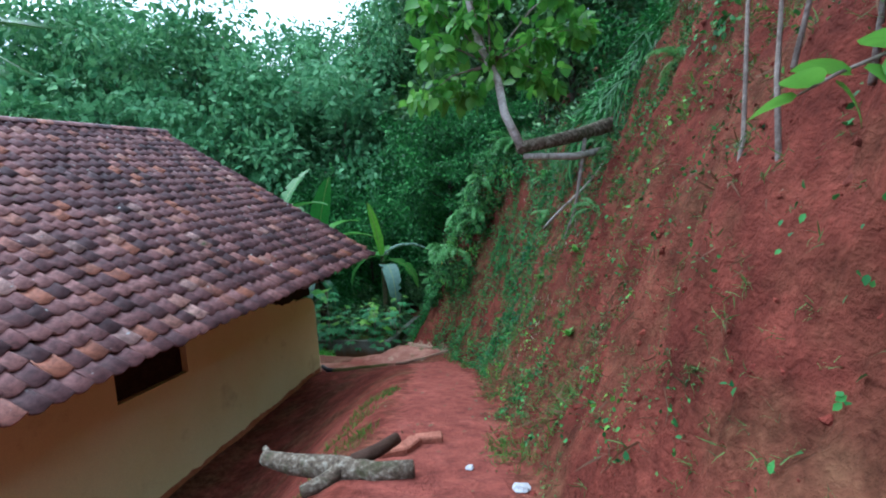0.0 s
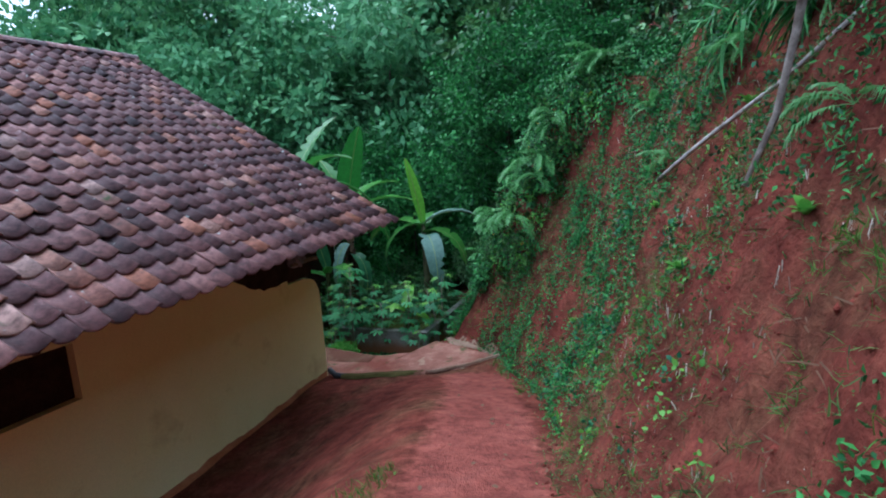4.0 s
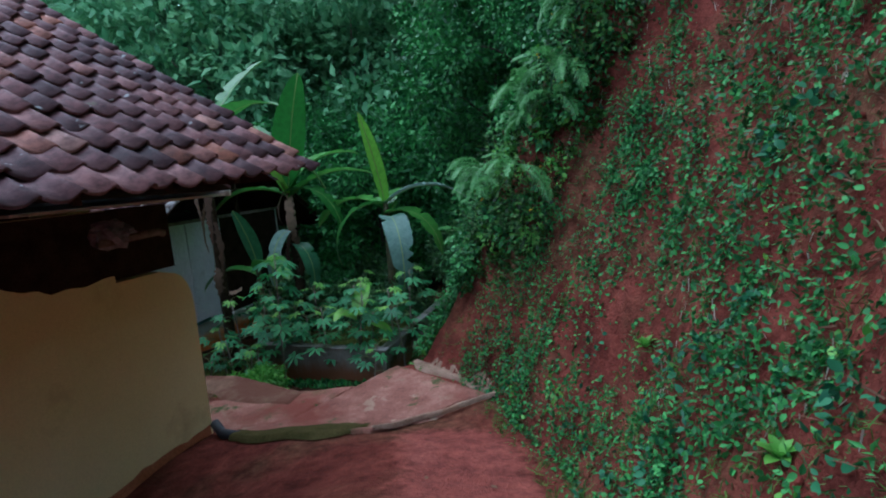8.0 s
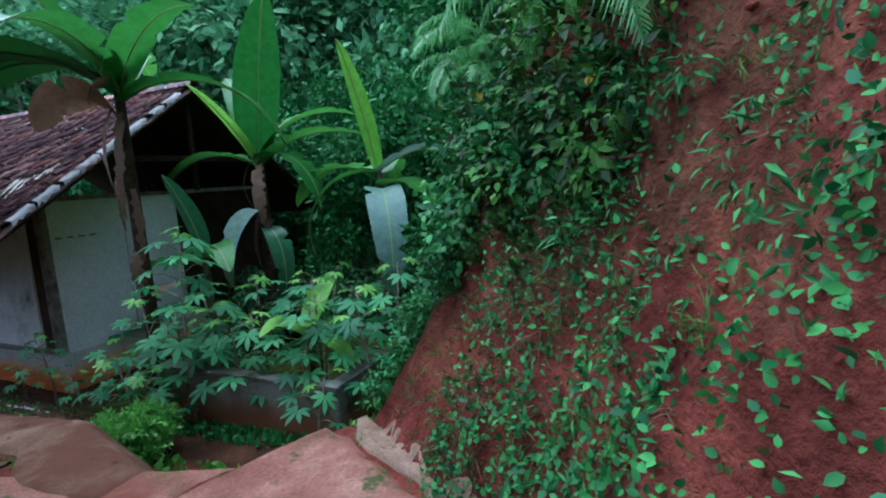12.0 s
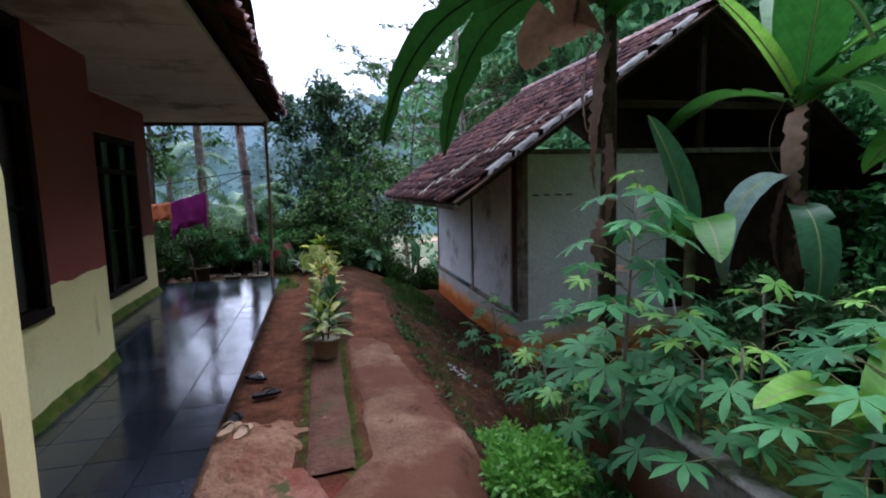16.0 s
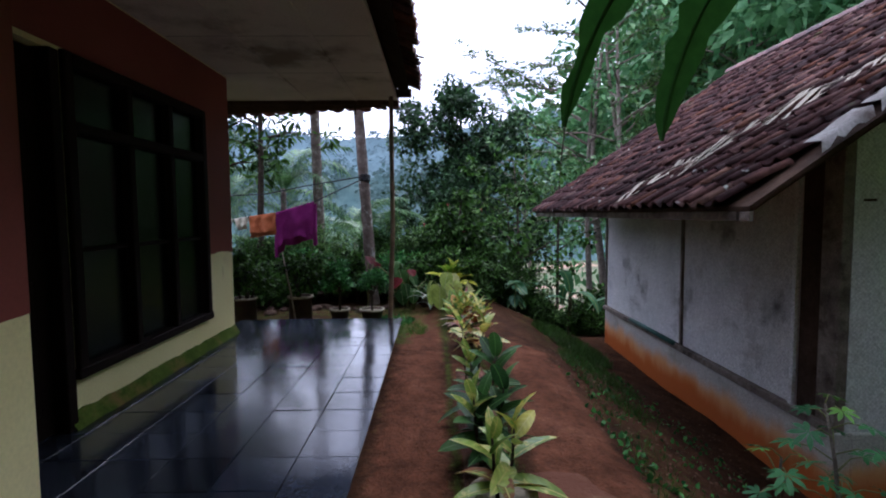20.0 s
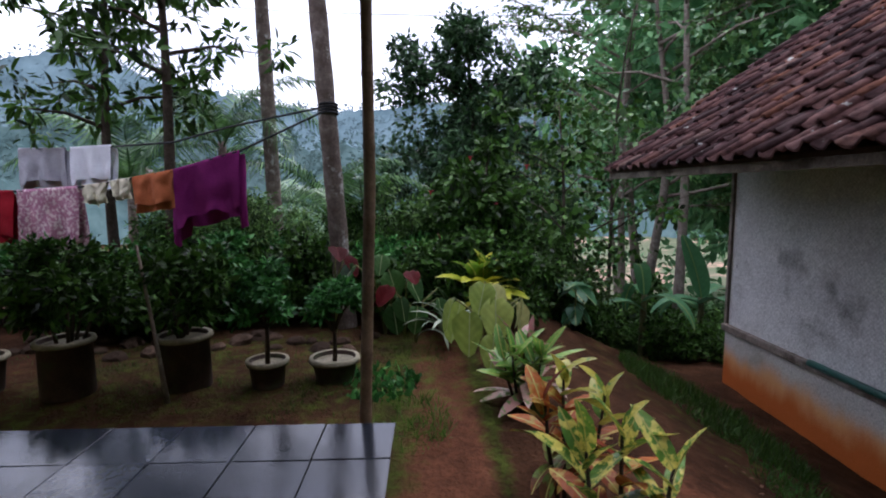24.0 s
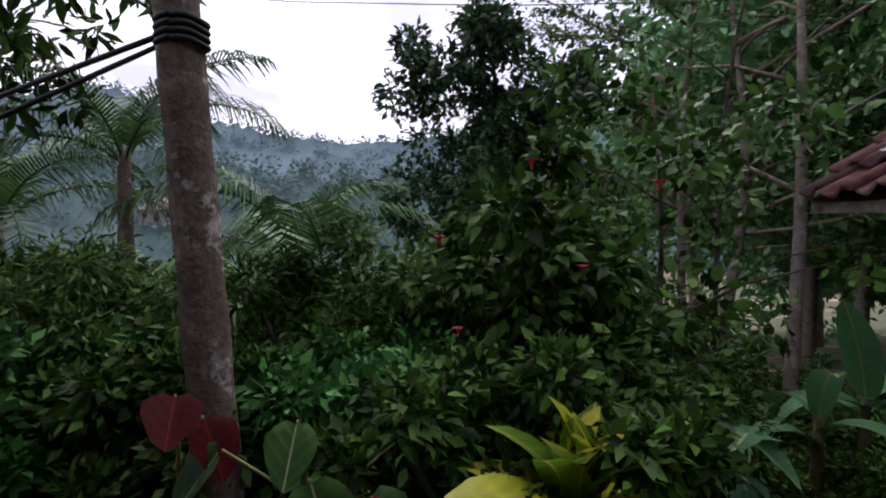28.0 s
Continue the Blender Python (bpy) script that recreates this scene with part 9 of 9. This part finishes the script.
garment("shirt", "white shirt hung on the back line", (-17.0, 7.05, 1.82), (-17.1, 6.5, 1.8), 0.5, M["cloth_white"], 7, 0.1)
garment("shirt", "grey shirt hung on the back line", (-17.15, 6.4, 1.8), (-17.2, 5.8, 1.8), 0.5, M["cloth_grey"], 8, 0.1)

# ---- trees round the place ----
def plant(proto, spots):
    """Sets copies of a tree at (x, y, scale, turn)."""
    for x, y, s, turn in spots:
        m = pose(x, y, height(x, y) - 0.1, 0, 0, turn) @ Matrix.Diagonal((s, s, s, 1))
        c = copy_thing(proto, m)
        c.matrix_basis = m


def move_to(ob, x, y, s=1.0, turn=0.0):
    ob.matrix_basis = pose(x, y, height(x, y) - 0.1, 0, 0, turn) @ Matrix.Diagonal((s, s, s, 1))


FOREST = "forest trees behind the house"
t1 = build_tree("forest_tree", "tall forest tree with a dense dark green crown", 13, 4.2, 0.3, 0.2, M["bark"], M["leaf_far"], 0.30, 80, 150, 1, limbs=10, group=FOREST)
t2 = build_tree("forest_tree", "tall forest tree with a dense dark green crown", 12, 3.6, 0.2, 0.17, M["bark_dark"], M["leaf"], 0.28, 80, 150, 2, limbs=11, group=FOREST)
t3 = build_tree("forest_tree", "broad forest tree, its leaf colour paled with haze", 10, 4.4, 0.25, 0.18, M["bark"], M["leaf_mist"], 0.32, 76, 150, 3, limbs=10, group=FOREST)
t4 = build_tree("understorey_tree", "low leafy tree of the understorey", 6.0, 2.6, 0.12, 0.1, M["bark_dark"], M["leaf_bush"], 0.19, 60, 190, 4, limbs=9, group=FOREST)
rt = random.Random(99)
move_to(t1, -4.5, 26.5, 1.0, 20)
move_to(t2, -1.2, 20.5, 1.0, 70)
move_to(t3, -17.0, 31.0, 1.1, 0)
move_to(t4, -10.0, 22.0, 0.9, 0)
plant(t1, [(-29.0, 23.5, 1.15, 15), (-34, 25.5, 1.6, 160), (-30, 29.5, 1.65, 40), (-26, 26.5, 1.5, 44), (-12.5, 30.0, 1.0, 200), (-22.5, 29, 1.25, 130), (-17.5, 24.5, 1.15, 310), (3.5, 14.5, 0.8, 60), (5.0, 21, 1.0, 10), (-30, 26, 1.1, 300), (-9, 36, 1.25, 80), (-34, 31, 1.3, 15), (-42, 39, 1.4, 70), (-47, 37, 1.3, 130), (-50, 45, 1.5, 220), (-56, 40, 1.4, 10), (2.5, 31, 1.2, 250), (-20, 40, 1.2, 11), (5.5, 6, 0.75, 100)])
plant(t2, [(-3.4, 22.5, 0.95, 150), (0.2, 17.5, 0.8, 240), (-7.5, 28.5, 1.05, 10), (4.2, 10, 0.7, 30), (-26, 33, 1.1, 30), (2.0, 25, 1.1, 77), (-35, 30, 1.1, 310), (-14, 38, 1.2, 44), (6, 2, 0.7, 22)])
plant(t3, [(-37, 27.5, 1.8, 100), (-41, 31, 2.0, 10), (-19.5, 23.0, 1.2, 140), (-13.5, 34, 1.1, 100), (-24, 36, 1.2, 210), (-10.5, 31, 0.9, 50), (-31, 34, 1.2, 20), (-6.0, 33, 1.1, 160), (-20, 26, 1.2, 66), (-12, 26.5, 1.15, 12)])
plant(t4, [(-6.2, 20.5, 0.8, 10), (-8.3, 20.2, 0.75, 90), (-12.2, 21.5, 0.9, 170), (-14.5, 22.5, 0.9, 250), (-17, 22, 0.85, 40), (-4.4, 18.6, 0.75, 320), (-3.2, 16.6, 0.6, 30), (-20.0, 20.5, 0.9, 130), (-2.0, 14.8, 0.45, 210), (2.2, 11.5, 0.6, 20), (2.6, 8.0, 0.55, 130), (3.0, 4.5, 0.5, 220), (3.4, 1.0, 0.5, 33),
           (-11.0, 25, 1.0, 70), (-15.5, 26, 1.0, 140), (-7.5, 24, 1.0, 300), (-5.2, 22.0, 0.9, 200)])
for k in range(24):
    x, y = rt.uniform(-11.5, -3.6), rt.uniform(16.8, 20.5)
    if x > float(foot_x(y)) + 0.5:
        continue
    shrub("wild_bush", "dense dark bush under the forest trees", on_ground(x, y), 0.9, rt.uniform(1.2, 2.3), M["leaf"] if k % 3 else M["leaf_bush"], 0.11, 16, 220, 700 + k, group="bushes under the forest")

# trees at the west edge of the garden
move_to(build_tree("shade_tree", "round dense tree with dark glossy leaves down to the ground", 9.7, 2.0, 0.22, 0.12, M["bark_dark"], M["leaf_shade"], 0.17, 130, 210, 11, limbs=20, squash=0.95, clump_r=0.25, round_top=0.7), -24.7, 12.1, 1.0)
move_to(build_tree("young_tree", "loose tree with grey-green leaves beside the dark tree", 4.2, 1.6, 0.12, 0.06, M["bark_dark"], M["leaf_grey"], 0.12, 30, 70, 12, limbs=12), -19.9, 13.0, 1.0)
move_to(build_tree("young_tree", "slender dark-stemmed tree with loose leaves", 6.8, 1.5, 0.4, 0.05, M["bark_dark"], M["leaf"], 0.12, 20, 46, 13, limbs=10, lean=(0.3, 0.3)), -19.7, 14.1, 1.0)
move_to(build_tree("young_tree", "leafy tree with broad glossy leaves at the end of the path", 4.0, 1.25, 0.15, 0.05, M["bark_dark"], M["leaf_dark"], 0.11, 30, 60, 17, BROAD, limbs=11), -18.4, 12.9, 1.0)
w1 = build_tree("tall_tree", "tall slim tree with a pale trunk", 13.0, 2.2, 0.42, 0.15, M["bark"], M["leaf"], 0.20, 26, 36, 14, limbs=10, group="slim trees beside the shed")
move_to(w1, -26.65, 17.07)
plant(w1, [(-21.5, 16.3, 0.85, 120), (-20.8, 19.3, 0.9, 220), (-25.5, 21.5, 1.0, 300)])
feath = spray_tree("feathery_tree", "tall open tree with thin feathery foliage", 14.0, 0.17, M["bark"], M["leaf_grey"], 15, "slim trees beside the shed")
move_to(feath, -28.2, 17.8)
plant(feath, [(-40, 17.0, 1.0, 20), (-46, 24, 1.1, 300), (-25.2, 17.4, 0.85, 150)])
big = build_tree("broadleaf_tree", "tree with large dark drooping leaves beside the clothesline", 7.5, 1.35, 0.48, 0.11, M["bark_dark"], M["leaf_dark"], 0.22, 40, 36, 16, OBLONG, limbs=11, clump_r=0.2, group="broad-leaved trees by the clothesline")
move_to(big, -16.9, 7.75, 0.8)
plant(big, [(-17.7, 6.6, 0.8, 120), (-19.0, 2.6, 0.95, 30)])
fronds = [arched_frond(2.0, ar, ri, M["leaf"], 90 + q, 46, 0.24) for q, (ar, ri) in enumerate(((1.6, 1.4), (1.9, 1.25), (2.2, 1.05), (2.4, 0.8)))]
for k, (x, y, s) in enumerate(((-18.0, 9.95, 1.1), (-20.6, 9.0, 1.3), (-19.0, 7.6, 1.2), (-22.6, 10.4, 1.2), (-19.4, 5.9, 1.2), (-23.5, 7.6, 1.4), (-22.0, 6.4, 1.4))):
    ob = thing("young_palm", "young coconut palm with feathered fronds", "palm", "young palms on the slope", at=on_ground(x, y))
    top = 0.75 if k == 0 else 1.9 + 0.5 * (k % 3)
    part("stem", tubes_mesh("stem", [([(0, 0, -0.2), (0.03, 0, top * 0.5), (0, 0, top + 0.15)], [0.12, 0.09, 0.06])], M["bark_palm"], 8), M["bark_palm"], ob)
    for q in range(10):
        sc = s * (0.8 + 0.3 * ((q * 7 + k) % 5) / 4)
        part("frond", fronds[min(3, q // 3)], None, ob, m=pose(0, 0, top, 0, 0, q * 137.5 + 40 * k) @ Matrix.Diagonal((sc, sc, sc, 1)))

# ---- the valley and its far hills ----
M["field"] = surface("field_grass", [(0.3, (0.075, 0.105, 0.05)), (0.6, (0.11, 0.12, 0.07)), (0.8, (0.20, 0.14, 0.10))], 0.09, 0.95, 0.1, 0.0, 2.0, stain=(0.32, 0.21, 0.15), stain_scale=0.08, stain_at=(0.55, 0.6))
vs, fs = [], []
nu, nv = 60, 40
for i in range(nu + 1):
    for j in range(nv + 1):
        x, y = -28 - 110 * (i / nu) ** 1.3, -50 + 120 * j / nv
        vs.append((x, y, float(ground_z(x, 11.0)) + 0.35 + 0.6 * noise.noise(Vector((x * 0.05, y * 0.05, 4)))))
for i in range(nu):
    for j in range(nv):
        k = i * (nv + 1) + j
        fs.append((k, k + nv + 1, k + nv + 2, k + 1))
tagged(new("field", mesh_of("field", vs, fs, M["field"], True)), "pale green field with bare earth plots", "field", kind="structure")


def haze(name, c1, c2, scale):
    """Far woods with the mist painted into their colour, which also glows faintly."""
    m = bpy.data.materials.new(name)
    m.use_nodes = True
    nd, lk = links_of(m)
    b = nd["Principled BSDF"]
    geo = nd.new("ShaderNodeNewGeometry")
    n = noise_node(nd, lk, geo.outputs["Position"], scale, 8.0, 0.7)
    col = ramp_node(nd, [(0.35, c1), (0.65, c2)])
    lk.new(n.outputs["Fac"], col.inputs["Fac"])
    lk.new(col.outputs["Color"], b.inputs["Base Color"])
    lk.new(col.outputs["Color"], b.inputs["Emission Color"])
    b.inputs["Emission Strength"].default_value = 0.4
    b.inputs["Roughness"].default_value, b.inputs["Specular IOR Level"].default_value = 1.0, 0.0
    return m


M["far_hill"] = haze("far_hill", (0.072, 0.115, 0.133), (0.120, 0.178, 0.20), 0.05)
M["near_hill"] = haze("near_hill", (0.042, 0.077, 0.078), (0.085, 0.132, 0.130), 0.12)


def ridge(name, dist, a0, a1, top, base_z, mat, seed, bump, label):
    """A wooded ridge round the west: a sheet of hillside whose crest is broken by tree crowns."""
    vs, fs = [], []
    n, rows = 420, 9
    for i in range(n + 1):
        a = radians(a0 + (a1 - a0) * i / n)
        h = top * float(np.interp(math.degrees(a), [95, 140, 167, 185, 193, 206, 214, 222, 240, 290], [0.75, 0.95, 1.05, 0.82, 0.80, 0.95, 1.18, 0.88, 1.0, 0.8])) * (0.97 + 0.10 * noise.noise(Vector((math.cos(a) * 5, math.sin(a) * 5, seed))))
        crown = bump * (abs(noise.noise(Vector((i * 0.31, seed, 1)))) + 0.6 * abs(noise.noise(Vector((i * 0.93, seed, 5)))))
        for j in range(rows + 1):
            t = j / rows
            d = dist + (1 - t) * dist * -0.25 + 3 * noise.noise(Vector((i * 0.2, j * 0.9, seed)))
            z = base_z + (h - base_z) * t ** 1.1 + (crown if j == rows else bump * 0.4 * noise.noise(Vector((i * 0.5, j, seed))))
            vs.append((-10 + d * math.cos(a), 11 + d * math.sin(a), z))
    for i in range(n):
        for j in range(rows):
            k = i * (rows + 1) + j
            fs.append((k, k + rows + 1, k + rows + 2, k + 1))
    tagged(new(name, mesh_of(name, vs, fs, mat, True)), label, "hills", kind="structure")
    # crowns of the trees that cover the hillside, thickest along its crest
    r = np.random.default_rng(seed * 11)
    V = np.array(vs).reshape(n + 1, rows + 1, 3)
    cs, rad = [], []
    for k in range(1500):
        i, j = int(r.integers(0, n + 1)), rows - int(min(rows - 2, abs(r.normal()) * 2.6))
        cs.append(V[i, j] + r.normal(size=3) * np.array([2, 2, 0.6]) + np.array([0, 0, bump * 0.25]))
        rad.append(bump * r.uniform(0.35, 0.95))
    P, D = clump_points(cs, rad, 16, r, 0.8, 0.5)
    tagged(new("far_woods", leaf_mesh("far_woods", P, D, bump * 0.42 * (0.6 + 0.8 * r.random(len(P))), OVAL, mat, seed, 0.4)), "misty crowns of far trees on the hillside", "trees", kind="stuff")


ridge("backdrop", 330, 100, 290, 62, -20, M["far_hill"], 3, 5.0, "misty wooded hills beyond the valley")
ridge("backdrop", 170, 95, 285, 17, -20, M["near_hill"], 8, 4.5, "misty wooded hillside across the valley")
wire = thing("power_line", "thin overhead wire across the yard", "wire")
part("cable", tubes_mesh("cable", [([(-24, 3, 5.95), (-24, 8, 5.62), (-24, 12, 5.55), (-24, 16, 5.62), (-24, 21, 5.95)], [0.011] * 5)], M["rope"], 5), M["rope"], wire)

# plaster and tiles greyed so that their colour carries the valley mist
M["far_wall"] = plain("hazy_plaster", (0.24, 0.25, 0.25), 0.9)
M["far_roof"] = surface("hazy_roof_tile", [(0.3, (0.17, 0.13, 0.125)), (0.7, (0.23, 0.17, 0.16))], 0.8, 0.9, 0.2, 0.2, 6.0)


def far_house(at, w, d, h, rz):
    """A small farmhouse across the valley: walls, a hipped tile roof, a door and two windows."""
    ob = thing("farmhouse", "small farmhouse with a red tile roof across the valley", "house", "farmhouses across the valley", at=at, rz=rz)
    part("wall", bm_box(-w / 2, w / 2, -d / 2, d / 2, -1.0, h), M["far_wall"], ob)
    e = 0.6
    vs = [(-w / 2 - e, -d / 2 - e, h), (w / 2 + e, -d / 2 - e, h), (w / 2 + e, d / 2 + e, h), (-w / 2 - e, d / 2 + e, h), (-w / 4, 0, h + d * 0.42), (w / 4, 0, h + d * 0.42)]
    part("roof", mesh_of("roof", vs, [(0, 1, 5, 4), (1, 2, 5), (2, 3, 4, 5), (3, 0, 4), (3, 2, 1, 0)], M["far_roof"]), M["far_roof"], ob)
    part("door", bm_box(w / 2, w / 2 + 0.05, -0.5, 0.5, 0, 2.0), M["wood_dark"], ob)
    for y in (-d * 0.33, d * 0.33):
        part("window", bm_box(w / 2, w / 2 + 0.05, y - 0.5, y + 0.5, 0.9, 2.0), M["wood_dark"], ob)


far_house((-146, -61, 1.0), 11, 8, 2.8, 15)
far_house((-136.4, 95.8, -2.5), 11, 8, 3.0, -30)

# ---- roof and floor tiles ----
su = Vector((RIDGE_X - EAVE_X, 0, RIDGE_Z - EAVE_Z)).normalized()
tiled_slope(house, (EAVE_X, BACK_Y, roof_z(EAVE_X, BACK_Y)), (EAVE_X, VERGE_Y, roof_z(EAVE_X, VERGE_Y)), su, 24,
            lambda p: p.x > -6.05 and 2.2 < p.y, (M["tile"], M["tile_far"]), seed=3)
tiled_slope(house, (WEST_EAVE_X, BACK_Y, roof_z(WEST_EAVE_X, BACK_Y)), (WEST_EAVE_X, VERGE_Y, roof_z(WEST_EAVE_X, VERGE_Y)),
            Vector((RIDGE_X - WEST_EAVE_X, 0, RIDGE_Z - EAVE_Z)), 24, lambda p: False, (M["tile"], M["tile_far"]), seed=5)
ridge_caps(house, (RIDGE_X, BACK_Y, roof_z(RIDGE_X, BACK_Y) + 0.06), (RIDGE_X, VERGE_Y, roof_z(RIDGE_X, VERGE_Y) + 0.06), M["tile"], 40)
tiled_slope(house, (-12.98, 10.86, 2.80), (-5.45, 10.86, 2.80), Vector((0, -0.36, 0.205)), 2, lambda p: True, (M["tile"], M["tile_far"]), seed=6)
tiled_slope(shed, (S_RX0, S_EAVE_Y, S_EAVE_Z), (S_RX1, S_EAVE_Y, S_EAVE_Z), Vector((0, S_APEX_Y - S_EAVE_Y, S_APEX_Z - S_EAVE_Z)), 18,
            lambda p: p.y < 14.9, (M["shed_tile"], M["shed_tile_far"]), 0.19, 0.245, seed=8)
tiled_slope(shed, (S_RX0, 2 * S_APEX_Y - S_EAVE_Y, S_EAVE_Z), (S_RX1, 2 * S_APEX_Y - S_EAVE_Y, S_EAVE_Z), Vector((0, S_EAVE_Y - S_APEX_Y, S_APEX_Z - S_EAVE_Z)), 18,
            lambda p: False, (M["shed_tile"], M["shed_tile_far"]), 0.19, 0.245, seed=9)
ridge_caps(shed, (S_RX0, S_APEX_Y, S_APEX_Z + 0.06), (S_RX1, S_APEX_Y, S_APEX_Z + 0.06), M["tile"], 22)

FT = 0.3
tme = bpy.data.meshes.new("floor_tile")
bm = bm_box(-FT / 2 + 0.0025, FT / 2 - 0.0025, -FT / 2 + 0.0025, FT / 2 - 0.0025, -0.012, 0.0, 0.0012)
bm.to_mesh(tme)
bm.free()
tme.materials.append(M["ftile"])
r = random.Random(2)
for i in range(24):
    for j in range(6):
        x, y = PORCH_X + 0.15 + i * FT, PORCH_Y - 0.05 - j * FT
        if x > SIDE_X - 0.3 or (x > -8.75 and y < FRONT_Y - 0.14) or y < RECESS_Y - 0.14:
            continue
        part("floor_tile", tme, M["ftile"], porch, m=pose(x, y, PORCH_Z + r.uniform(-0.0015, 0.0015), r.uniform(-0.35, 0.35), r.uniform(-0.35, 0.35), r.uniform(-0.4, 0.4)))
